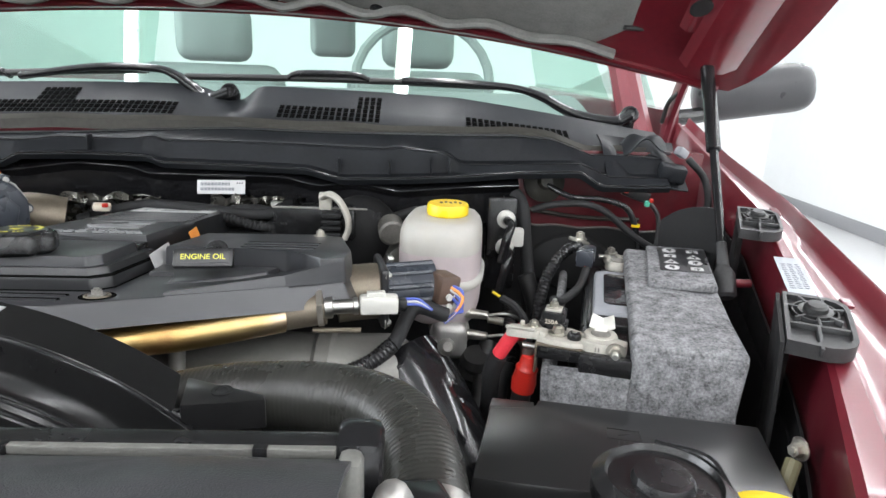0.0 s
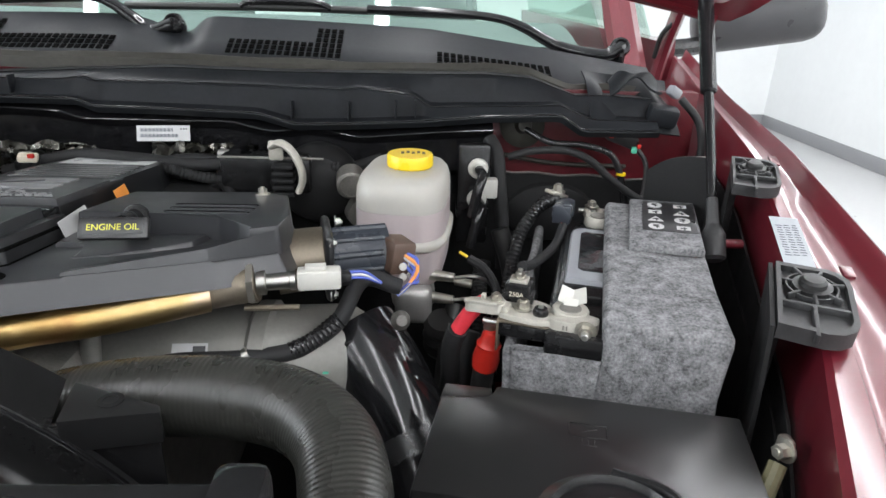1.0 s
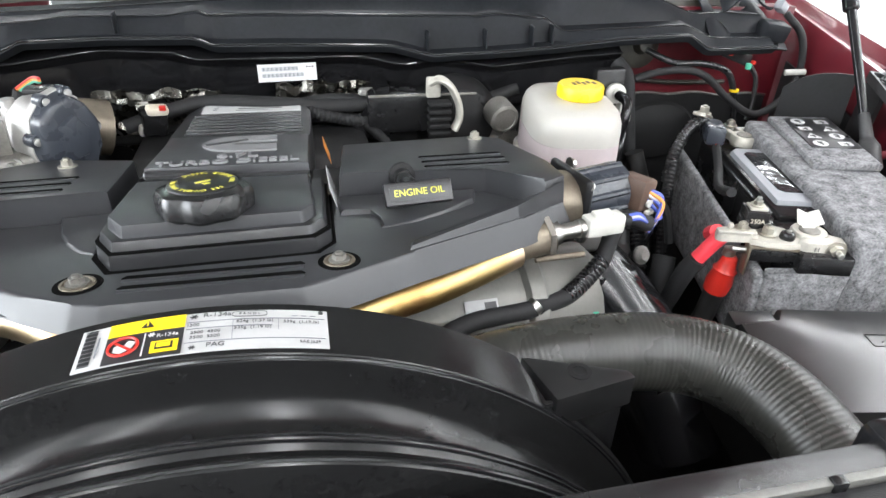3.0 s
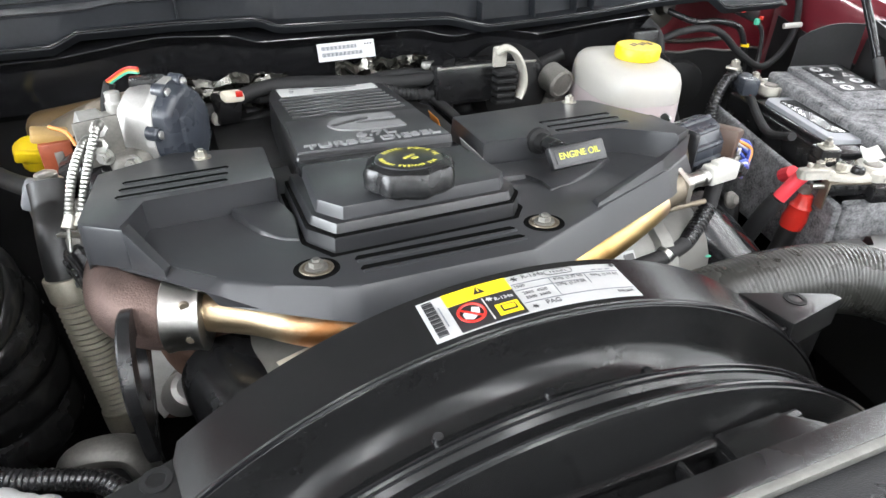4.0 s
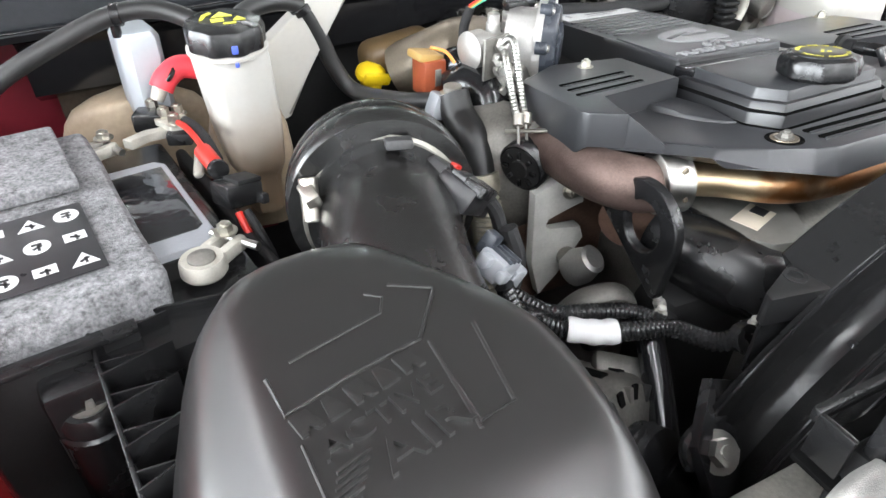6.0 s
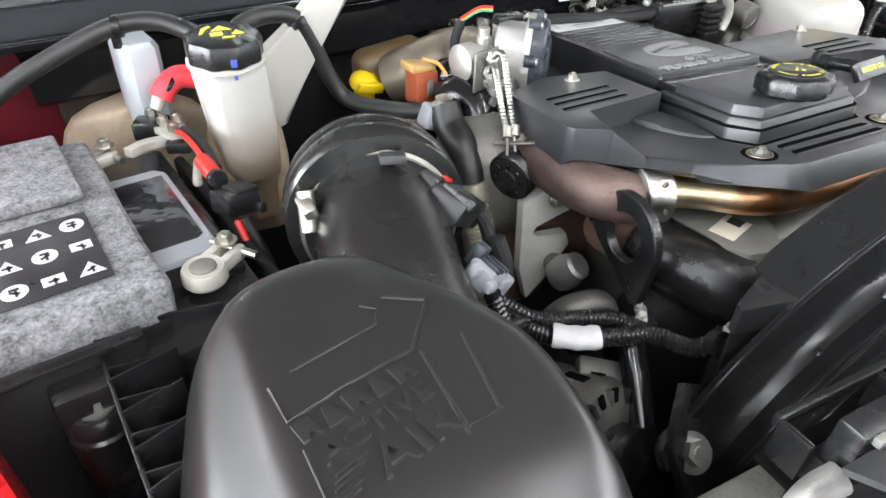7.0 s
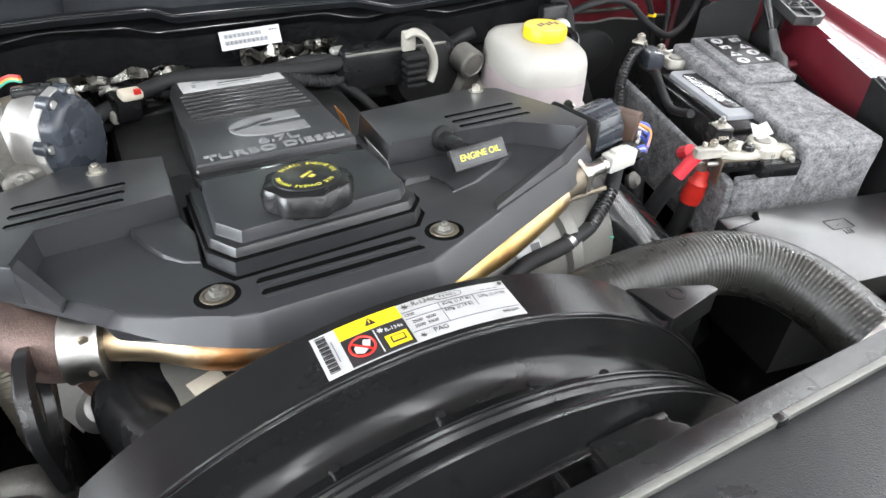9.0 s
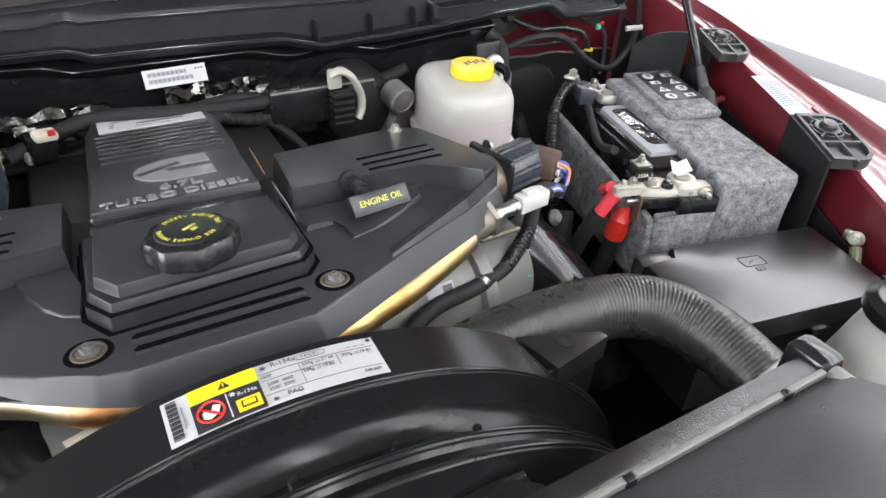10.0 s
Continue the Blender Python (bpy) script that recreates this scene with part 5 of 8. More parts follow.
shroud_label(to_a(-0.0265), to_a(-0.0195), 0.3775, 0.3805, "sign_mark", YELLOW, lb, 0.0044)
shroud_label(to_a(-0.0343), to_a(-0.0336), 0.3735, 0.3915, "divider", PAPER, lb, 0.0034)


def on_label(x, y, up=0.0034):
    """A frame lying on the shroud's label at across x and depth y."""
    p = sh_pt(to_a(x), y, up - 0.0005 - 0.0025 * (0.41 - y) / 0.044)
    return pose(*p, 0, math.degrees(to_a(x)), 0)


def label_text(text, x, y, size, material=INK):
    letters(text, on_label(x, y), size, 0.00008, material, lb, "printed_text")


def snowflake(x, y, r, material):
    for k in range(3):
        part("snowflake_bar", moved(box(N(), (0, 0, 0), (2 * r, r * 0.28, 0.0003), 0, pose(0, 0, 0, 0, 0, 60 * k)), on_label(x, y)), material, lb)


part("warning_triangle", moved(prism(N(), [(-0.0034, -0.0026), (0.0034, -0.0026), (0, 0.0034)], 0, 0.0004), on_label(-0.0335, 0.3985)), INK, lb)
part("triangle_mark", moved(box(N(), (0, -0.0001, 0.0006), (0.0007, 0.0030, 0.0003)), on_label(-0.0335, 0.3985)), YELLOW, lb)
label_text("R-134a", -0.0222, 0.3878, 0.0040, PAPER)
snowflake(-0.0305, 0.3893, 0.0019, PAPER)
part("prohibition_sign", tube(N(), [sh_pt(to_a(-0.044 + 0.0075 * math.cos(t)), 0.3825 + 0.0075 * math.sin(t), 0.0022) for t in (k * 2 * math.pi / 28 for k in range(29))], 0.0008, 6, 0, False), RED, lb)
part("prohibition_bar", moved(box(N(), (0, 0, 0.0006), (0.0145, 0.0013, 0.0005), 0, pose(0, 0, 0, 0, 0, -42)), on_label(-0.044, 0.3825)), RED, lb)
part("sign_glove", moved(prism(N(), [(-0.005, -0.003), (-0.001, -0.005), (0.004, -0.002), (0.006, 0.003), (0.002, 0.005), (0.0, 0.001), (-0.003, 0.003), (-0.005, 0.001)], 0, 0.0003), on_label(-0.044, 0.3825)), PAPER, lb)
for k in range(26):
    wide = 0.00035 + 0.00035 * ((k * 7) % 3)
    shroud_label(to_a(-0.0665), to_a(-0.0605), 0.3745 + 0.0011 * k, 0.3745 + 0.0011 * k + wide, "bar_code", INK, lb, 0.0028)
shroud_label(to_a(-0.0590), to_a(-0.0582), 0.3800, 0.3960, "print_line", INK_GREY, lb, 0.0028)
label_text("R-134a", 0.0030, 0.4005, 0.0054)
snowflake(-0.0095, 0.4000, 0.0022, INK)
snowflake(-0.0085, 0.3745, 0.0018, INK)
label_text("P R N D L", 0.0205, 0.4000, 0.0028)
part("print_outline", tube(N(), [on_label(0.0205 + 0.0095 * math.copysign(abs(math.cos(t)) ** 0.4, math.cos(t)), 0.4000 + 0.0023 * math.copysign(abs(math.sin(t)) ** 0.6, math.sin(t))).translation for t in (k * 2 * math.pi / 32 for k in range(33))], 0.00022, 4, 0, False), INK, lb)
for text, x, y in (("1500", -0.0095, 0.3930), ("2500  4500", -0.0025, 0.3865), ("3500  5500", -0.0025, 0.3825), ("624g  (1.37 lb)", 0.0235, 0.3935), ("539g  (1.19 lb)", 0.0225, 0.3880), ("539g  (1.19 lb)", 0.0490, 0.3925)):
    label_text(text, x, y, 0.0035)
label_text("PAG", 0.0035, 0.3755, 0.0052)
label_text("SAE J639", 0.0535, 0.3755, 0.0032)
for x0, x1, y0, y1 in ((-0.013, 0.062, 0.3962, 0.3965), (-0.013, 0.033, 0.3905, 0.3908), (-0.013, 0.062, 0.3793, 0.3796), (0.0115, 0.0118, 0.3796, 0.3962), (0.0362, 0.0365, 0.3865, 0.3962), (0.044, 0.047, 0.3985, 0.3988), (0.049, 0.052, 0.3985, 0.3988), (0.054, 0.057, 0.3985, 0.3988)):
    shroud_label(to_a(x0), to_a(x1), y0, y1, "print_line", INK_GREY, lb, 0.0028)
part("print_mark", moved(lathe(N(), Matrix.Identity(4), [(0.0016, 0), (0.0016, 0.0003)], 12), on_label(0.0600, 0.4010)), INK, lb)
rad = thing("radiator", (0, 0.27, 0.65), "radiator behind its grey plastic sight shield", "radiator")
part("core", box(N(), (0.0, 0.27, 0.93), (0.86, 0.05, 0.5), 0.004), ALU_DARK, rad)
part("top_tank", box(N(), (0.01, 0.258, 1.185), (0.67, 0.032, 0.09), 0.01), BLACK_MATT, rad)
part("top_rail", box(N(), (0.010, 0.2580, 1.247), (0.67, 0.017, 0.034), 0.003), BLACK, rad)
part("rail_end", box(N(), (0.352, 0.262, 1.243), (0.028, 0.034, 0.05), 0.007), BLACK_GLOSS, rad)
part("rail_end", tube(N(), [(-0.378, 0.226, 1.214), (-0.370, 0.244, 1.226), (-0.350, 0.250, 1.232), (-0.328, 0.250, 1.234)], 0.009, 12, 6, True, 0.6), ALU, rad, "pale cast rail end")
part("end_foam", box(N(), (0.349, 0.240, 1.245), (0.014, 0.02, 0.04), 0.005), SEAM_METAL, rad, "worn grey foam block")
part("seam_strip", box(N(), (0.010, 0.2475, 1.2615), (0.66, 0.005, 0.006), 0.0008), SEAM_METAL, rad, "pale metal seam strip")
for k in range(5):
    part("seam_clip", box(N(), (-0.27 + 0.142 * k, 0.2465, 1.2625), (0.008, 0.006, 0.007), 0.001), BLACK, rad)
part("sight_shield", sheet(N(), lambda u, v: (-0.345 + 0.695 * u, 0.247 - 0.22 * v, 1.2575 + 0.036 * math.sin(min(1.0, v * 2.4) * math.pi / 2) + 0.012 * math.exp(-((u - 0.90) / 0.07) ** 2) * math.sin(v * 3) - 0.06 * v * v), 40, 12, 0.004), GRILLE_PLASTIC, rad)

hose = thing("radiator_hose", (0.36, 0.45, 1.10), "thick ribbed black rubber radiator hose", "hose")
HOSE_LINE = spline([(0.08, 0.452, 1.135), (0.15, 0.450, 1.165), (0.22, 0.446, 1.182), (0.29, 0.438, 1.189), (0.342, 0.424, 1.189), (0.376, 0.394, 1.186), (0.391, 0.35, 1.180), (0.397, 0.28, 1.165)], 60)
hose_run = [0.0]
for a, b in zip(HOSE_LINE, HOSE_LINE[1:]):
    hose_run.append(hose_run[-1] + (b - a).length)
part("rubber_hose", tube(N(), HOSE_LINE, lambda f: 0.0309 + 0.00017 * math.sin(hose_run[min(len(hose_run) - 1, round(f * (len(hose_run) - 1)))] * 2 * math.pi / 0.0042), 48, smooth=0), HOSE, hose, angle=60)
part("hose_clamp", lathe(N(), Matrix.Translation((0.3955, 0.305, 1.171)) @ pose(0, 0, 0, 98, 0, 4), [(0.033, 0), (0.034, 0.001), (0.034, 0.012), (0.033, 0.013)], 28), STEEL, hose)

# ---- fuse box ----
fuse = thing("fuse_box", (0.57, 0.44, 1.02), "flat black plastic fuse box lid with an embossed sign", "fuse box")
part("lid", prism(N(), [(0.430, 0.385), (0.690, 0.338), (0.722, 0.474), (0.509, 0.521), (0.502, 0.498), (0.458, 0.507)], 1.118, 1.146, 0.004, 0.003), FUSE_LID, fuse)
part("latch_tab", prism(N(), [(0.458, 0.507), (0.502, 0.498), (0.508, 0.522), (0.464, 0.530)], 1.110, 1.141, 0.003), FUSE_LID, fuse)
part("base", prism(N(), [(0.440, 0.390), (0.686, 0.345), (0.714, 0.47), (0.46, 0.52)], 1.02, 1.118), BLACK_MATT, fuse)
for x, y in ((0.50, 0.370), (0.585, 0.355), (0.655, 0.342)):
    part("clip", box(N(), (x, y, 1.108), (0.022, 0.006, 0.02), 0.001, pose(0, 0, 0, 0, 0, -10)), BLACK, fuse)
mf = pose(0.580, 0.452, 1.1462, 0, 0, -12) @ Matrix.Diagonal((0.62, 0.62, 0.8, 1))
for c, s in (((0, 0.016, 0), (0.050, 0.0012, 0.0012)), ((0, -0.012, 0), (0.050, 0.0012, 0.0012)), ((-0.025, 0.002, 0), (0.0012, 0.028, 0.0012)), ((0.025, 0.002, 0), (0.0012, 0.028, 0.0012)), ((0.002, 0.003, 0), (0.022, 0.0016, 0.0012)), ((-0.008, -0.022, 0), (0.001, 0.012, 0.001)), ((0.0, -0.022, 0), (0.001, 0.012, 0.001)), ((0.008, -0.022, 0), (0.001, 0.012, 0.001)), ((0.0, -0.028, 0), (0.02, 0.001, 0.001))):
    part("embossed_line", moved(box(N(), c, s, 0.0002, pose(0, 0, 0, 0, 0, 25) if s[0] == 0.022 else None), mf), FUSE_LID, fuse)


# ---- batteries ----
def battery_pair(m, side, name_label):
    """A battery seen from above: front towards -y, felt sleeve on the outer side. side: 1 felt at +x, -1 felt at -x."""
    bt = thing("car_battery", m @ Vector((0, 0.17, 1.0)), name_label, "battery", "two batteries in felt sleeves")
    s = side
    c0, c1 = (-0.055, 0.10) if s > 0 else (-0.10, 0.072)
    part("case", moved(box(N(), ((c0 + c1) / 2, 0.175, 1.085), (c1 - c0, 0.335, 0.19), 0.006), m), BLACK, bt)
    part("top_step", moved(box(N(), ((c0 + c1) / 2, 0.175, 1.183), (c1 - c0 - 0.012, 0.20, 0.01), 0.003), m), BLACK, bt)
    g0, g1 = (-0.044, 0.06) if s > 0 else (-0.055, 0.058)
    part("lid", moved(prism(N(), [(g0, 0.10), (g1, 0.10), (g1, 0.26), (g1 - 0.01, 0.272), (g0 + 0.01, 0.272), (g0, 0.26)], 1.184, 1.194, 0.003, 0.003), m), GREY_PLASTIC, bt, "pale grey lid")
    part("film_window", moved(prism(N(), [(g0 + 0.020, 0.125), (g1 - 0.014, 0.125), (g1 - 0.008, 0.13), (g1 - 0.008, 0.252), (g0 + 0.020, 0.252), (g0 + 0.014, 0.245), (g0 + 0.014, 0.132)], 1.190, 1.1952, 0.001), m), CLEARVINYL, bt, "glossy wrinkled dark film")
    return bt


def clamp(parent, m, p, yaw, nuts=2):
    """A cast battery terminal clamp with its bolt."""
    mm = m @ Matrix.Translation(p) @ pose(0, 0, 0, 0, 0, yaw)
    cl = part("terminal_clamp", moved(lathe(N(), Matrix.Translation((-0.004, 0, 0)), [(0.0114, 0.0055), (0.0165, 0.0060), (0.0180, 0.0035), (0.0185, -0.006), (0.0165, -0.009), (0.0114, -0.009)], 28), mm), CLAMP_METAL, parent, "pale cast-metal terminal clamp")
    part("post", moved(lathe(N(), Matrix.Translation((-0.004, 0, 0.0)), [(0.0112, 0), (0.0108, 0.0070), (0.0095, 0.0078), (0.004, 0.0078)], 22), mm), ALU_DARK, cl)
    part("clamp_ear", moved(box(N(), (0.022, 0.010, -0.001), (0.030, 0.009, 0.013), 0.003), mm), CLAMP_METAL, cl)
    part("clamp_ear", moved(box(N(), (0.022, -0.007, -0.001), (0.030, 0.009, 0.013), 0.003), mm), CLAMP_METAL, cl)
    part("clamp_bolt", moved(cyl(N(), (0.032, -0.026, 0.001), (0.032, 0.022, 0.001), 0.0038, seg=12), mm), STEEL, cl)
    part("clamp_nut", moved(hexbolt(N(), (0.030, 0.004, 0.008), (0, 0, 1), 0.0065, 0.006), mm), ZINC, cl)
    return cl


MR = pose(0.613, 0.545, 0, 0, 0, -15.2)
ML = pose(-0.617, 0.543, 0, 0, 0, 9.7)
bat_r = battery_pair(MR, 1, "black car battery with a grey lid beside the fuse box")
bat_l = battery_pair(ML, -1, "black car battery with a grey lid behind the air filter box")


def felt_sleeve(m, s, front_low):
    fs = thing("felt_battery_sleeve", m @ Vector((s * 0.06, 0.17, 1.05)), "mottled grey felt sleeve wrapped round the battery", "battery sleeve", "two felt battery sleeves")
    w = 0.113 if s > 0 else 0.135
    fy = 0.0 if s > 0 else 0.054

    def puff(bm):
        for v in bm.verts:
            if s > 0 and v.co.z > 1.16:
                v.co.z -= 0.014 * max(0.0, 1 - v.co.y / 0.335)
            v.co += Vector((noise.noise(v.co * 22), noise.noise(v.co * 22 + Vector((9, 0, 0))), noise.noise(v.co * 22 + Vector((0, 9, 0))))) * 0.0035
        return bm

    def soft_box(c, sz, m2=None, bev=0.006):
        b = box(N(), c, sz, bev, m2, 3)
        bmesh.ops.subdivide_edges(b, edges=list(b.edges), cuts=3, use_grid_fill=True)
        return moved(puff(b), m)

    part("sleeve_top", soft_box((s * w / 2, 0.165 + fy / 2, 1.208), (w, 0.340 - fy, 0.014)), FELT, fs, angle=80)
    part("sleeve_side", soft_box((s * (w - 0.006), 0.165 + fy / 2, 1.135), (0.013, 0.338 - fy, 0.150)), FELT, fs, angle=80)
    part("sleeve_front", soft_box((s * w / 2, fy - 0.001, 1.135), (w, 0.013, 0.150)), FELT, fs, angle=80)
    part("sleeve_inner_edge", soft_box((s * 0.004, 0.165 + fy / 2, 1.200), (0.010, 0.335 - fy, 0.026)), FELT, fs, angle=80)
    if s > 0:
        part("sleeve_front_low", soft_box((-s * 0.042, 0.0, 1.112), (0.088, 0.012, 0.106)), FELT, fs, angle=80)
    part("sleeve_inner_side", soft_box((-s * 0.088, 0.165, 1.11), (0.012, 0.335, 0.12)), FELT if s > 0 else BLACK_MATT, fs, angle=80)
    return fs


fs_r, fs_l = felt_sleeve(MR, 1, 1), felt_sleeve(ML, -1, 1)


def sign_panel(parent, m, w, h, cols, rows):
    """A black printed panel: white discs, triangles and squares, each with a dark pictogram of bars."""
    pn = part("warning_panel", moved(box(N(), (0, 0, 0), (w, h, 0.0008), 0.0002), m), INK, parent, "black panel with white warning signs")
    for i in range(cols):
        for j in range(rows):
            x, y = (i - (cols - 1) / 2) * w / cols, (j - (rows - 1) / 2) * h / rows
            r = min(w / cols, h / rows) * 0.36
            k = (2 * i + j) % 3
            if k == 1:
                bm = prism(N(), [(x - r, y - r * 0.8), (x + r, y - r * 0.8), (x, y + r)], 0.0004, 0.0010)
            elif k == 0:
                bm = lathe(N(), Matrix.Translation((x, y, 0.0004)), [(r, 0), (r, 0.0006)], 24)
            else:
                bm = box(N(), (x, y, 0.0007), (1.7 * r, 1.2 * r, 0.0006))
            sg = part("warning_sign", moved(bm, m), PAPER, pn)
            part("sign_mark", moved(box(N(), (x, y - r * 0.15, 0.0012), (r * 0.8, r * 0.25, 0.0004), 0, pose(0, 0, 0, 0, 0, 30 * ((i + j) % 3 - 1))), m), INK, sg)
            part("sign_mark", moved(box(N(), (x + 0.1 * r, y - r * 0.25, 0.0012), (r * 0.22, r * 0.85, 0.0004)), m), INK, sg)
            if k == 0:
                part("sign_mark", moved(box(N(), (x, y + r * 0.35, 0.0012), (r * 0.75, r * 0.3, 0.0004), 0.0001), m), INK, sg)
    return pn


fl_m = MR @ pose(0.070, 0.252, 1.219, 2, -2, -2)
part("sleeve_flap", moved(box(N(), (0, 0, -0.004), (0.084, 0.165, 0.010), 0.003), fl_m), FELT, fs_r, "folded-back felt flap")
sign_panel(fs_r, fl_m @ Matrix.Translation((0.006, 0.018, 0.0016)), 0.064, 0.105, 2, 4)
fl_m2 = ML @ pose(-0.070, 0.130, 1.2180, 0, 0, 0)
sign_panel(fs_l, fl_m2, 0.078, 0.105, 3, 3)
part("sleeve_flap", moved(box(N(), (-0.075, 0.27, 1.222), (0.10, 0.13, 0.012), 0.004), ML), FELT, fs_l, "folded felt flap")

clamp(bat_r, MR, (-0.01, 0.308, 1.195), 100)
clamp(bat_l, ML, (0.034, 0.072, 1.197), 30)
clamp(bat_l, ML, (-0.012, 0.318, 1.195), 15)
part("front_step", moved(box(N(), (-0.012, 0.006, 1.168), (0.085, 0.02, 0.022), 0.003), MR), BLACK, bat_r)
# fused link on the driver's battery: clamp, stepped cast bar, fuse block, holder
FM = pose(0.485, 0.602, 1.186, 0, 0, -18.1)
fl = thing("fused_battery_link", FM @ Vector((0.06, 0.02, -0.01)), "cast metal battery link with a black fuse block", "fuse link")
arm = part("link_arm", moved(prism(N(), [(0.0, -0.002), (0.004, -0.006), (0.036, -0.004), (0.041, 0.004), (0.040, 0.016), (0.026, 0.019), (0.020, 0.013), (0.002, 0.011)], -0.004, 0.0055, 0.0018, 0.001), FM), CLAMP_METAL, fl)
part("arm_rib", moved(box(N(), (0.017, -0.003, 0.0065), (0.034, 0.004, 0.004), 0.001), FM), CLAMP_METAL, arm)
part("arm_nib", moved(box(N(), (0.017, 0.010, 0.0080), (0.005, 0.006, 0.006), 0.0012), FM), CLAMP_METAL, arm)
part("link_nut", moved(hexbolt(N(), (0.030, 0.011, 0.005), (0, 0, 1), 0.0055, 0.005), FM), ZINC, fl)
plate = part("link_plate", moved(prism(N(), [(0.036, -0.004), (0.050, -0.008), (0.076, -0.010), (0.090, -0.006), (0.092, 0.012), (0.084, 0.030), (0.072, 0.036), (0.046, 0.036), (0.038, 0.022)], -0.006, -0.0005, 0.0012, 0.001), FM), CLAMP_METAL, fl)
part("plate_step", moved(prism(N(), [(0.036, 0.000), (0.045, -0.002), (0.047, 0.014), (0.037, 0.018)], -0.003, 0.004, 0.0015, 0.0015), FM), CLAMP_METAL, plate)
part("under_plate", moved(box(N(), (0.062, 0.004, -0.0078), (0.052, 0.026, 0.0025), 0.0006), FM), BRONZE, fl, "brassy strap edge")
part("nut_washer", moved(lathe(N(), Matrix.Translation((0.058, 0.012, -0.001)), [(0.0095, 0), (0.0095, 0.0016), (0.005, 0.002)], 24), FM), ZINC, fl)
part("link_nut", moved(hexbolt(N(), (0.058, 0.012, 0.0005), (0, 0, 1), 0.0068, 0.0065), FM), ZINC, fl)
part("link_stud", moved(cyl(N(), (0.058, 0.012, 0.006), (0.058, 0.012, 0.0105), 0.0032, seg=12, bevel=0.0006), FM), STEEL, fl)
bn = part("black_nut", moved(lathe(N(), Matrix.Translation((0.0765, 0.006, -0.001)), [(0.0078, 0), (0.0080, 0.004), (0.0066, 0.0075), (0.0036, 0.0085), (0.0036, 0.006)], 20), FM), BLACK, fl)
part("nut_tip", moved(lathe(N(), Matrix.Translation((0.0765, 0.006, 0.0065)), [(0.0030, 0), (0.0026, 0.0024), (0.0008, 0.0028)], 12), FM), STEEL, bn)
part("holder", moved(box(N(), (0.062, 0.006, -0.0165), (0.050, 0.030, 0.015), 0.002), FM), BLACK, fl, "black plastic fuse holder")
for k in range(3):
    part("holder_catch", moved(box(N(), (0.046 + 0.016 * k, -0.0098, -0.0120), (0.008, 0.002, 0.004), 0.0006), FM), BLACK_MATT, fl)
part("strap", moved(box(N(), (0.0365, -0.002, -0.024), (0.0025, 0.015, 0.036), 0.0008), FM), BRONZE, fl, "bent brassy strap")
part("side_stud", moved(cyl(N(), (0.020, 0.000, -0.0145), (0.036, 0.000, -0.0145), 0.0036, seg=12, bevel=0.0006), FM), STEEL, fl)
fb = part("fuse_block", moved(prism(N(), [(0.036, 0.022), (0.060, 0.022), (0.063, 0.026), (0.064, 0.048), (0.037, 0.048)], 0.000, 0.020, 0.0022), FM), BLACK, fl)
part("block_shoulder", moved(box(N(), (0.050, 0.032, 0.004), (0.033, 0.022, 0.009), 0.002), FM), BLACK, fb)
letters("250A", FM @ pose(0.0485, 0.0213, 0.0090, 90, 0, 0), 0.0072, 0.0003, CREAM, fl)
part("print_line", moved(box(N(), (0.0485, 0.0212, 0.0052), (0.0075, 0.0003, 0.0012)), FM), INK_GREY, fb)
part("fuse_cap", moved(box(N(), (0.049, 0.034, 0.0212), (0.019, 0.017, 0.0030), 0.001), FM), CLAMP_METAL, fl)
part("fuse_stud", moved(hexbolt(N(), (0.049, 0.035, 0.0225), (0, 0, 1), 0.0052, 0.0045), FM), ZINC, fl)
part("stud_tip", moved(cyl(N(), (0.049, 0.035, 0.027), (0.049, 0.035, 0.033), 0.0028, seg=12, bevel=0.0006), FM), STEEL, fl)
# clamp round the post
tc = part("terminal_clamp", moved(lathe(N(), Matrix.Translation((0.1045, 0.020, 0.0)), [(0.0118, 0.0040), (0.0175, 0.0045), (0.0190, 0.002), (0.0190, -0.0075), (0.0172, -0.0095), (0.0118, -0.0095)], 32), FM), CLAMP_METAL, bat_r, "pale cast-metal terminal clamp")
part("clamp_jaw", moved(prism(N(), [(0.084, -0.004), (0.092, -0.010), (0.130, -0.010), (0.134, -0.006), (0.135, 0.010), (0.121, 0.016), (0.118, 0.004), (0.092, 0.004)], -0.0095, 0.0035, 0.002, 0.001), FM), CLAMP_METAL, tc)
for u in (0.101, 0.1045):
    part("cast_mark", moved(box(N(), (u, -0.0102, -0.003), (0.0012, 0.0008, 0.005), 0.0002), FM), CAST_GREY, tc)
part("post", moved(lathe(N(), Matrix.Translation((0.1045, 0.020, -0.004)), [(0.0116, 0), (0.0110, 0.0090), (0.0098, 0.0098), (0.004, 0.0098)], 24), FM), ALU_DARK, tc)
part("clamp_nut", moved(hexbolt(N(), (0.1225, -0.009, -0.003), (0, -1, 0), 0.0072, 0.0055), FM), ZINC, tc)
part("clamp_bolt", moved(cyl(N(), (0.1225, -0.012, -0.003), (0.1225, -0.0225, -0.0035), 0.0037, seg=12, bevel=0.0008), FM), STEEL, tc)
for k, (u, v, z, w, rx, ry, rz) in enumerate(((0.0985, 0.031, 0.0125, 0.015, 38, 24, 10), (0.1110, 0.032, 0.0125, 0.016, 34, -26, -6), (0.1040, 0.0235, 0.0065, 0.014, 62, 4, 2))):
    part("post_cover", moved(box(N(), (0, 0, 0), (w, 0.019 - 0.006 * (k == 2), 0.0018), 0.0007), FM @ pose(u, v, z, rx, ry, rz)), WHITE, bat_r, "crumpled white cover")
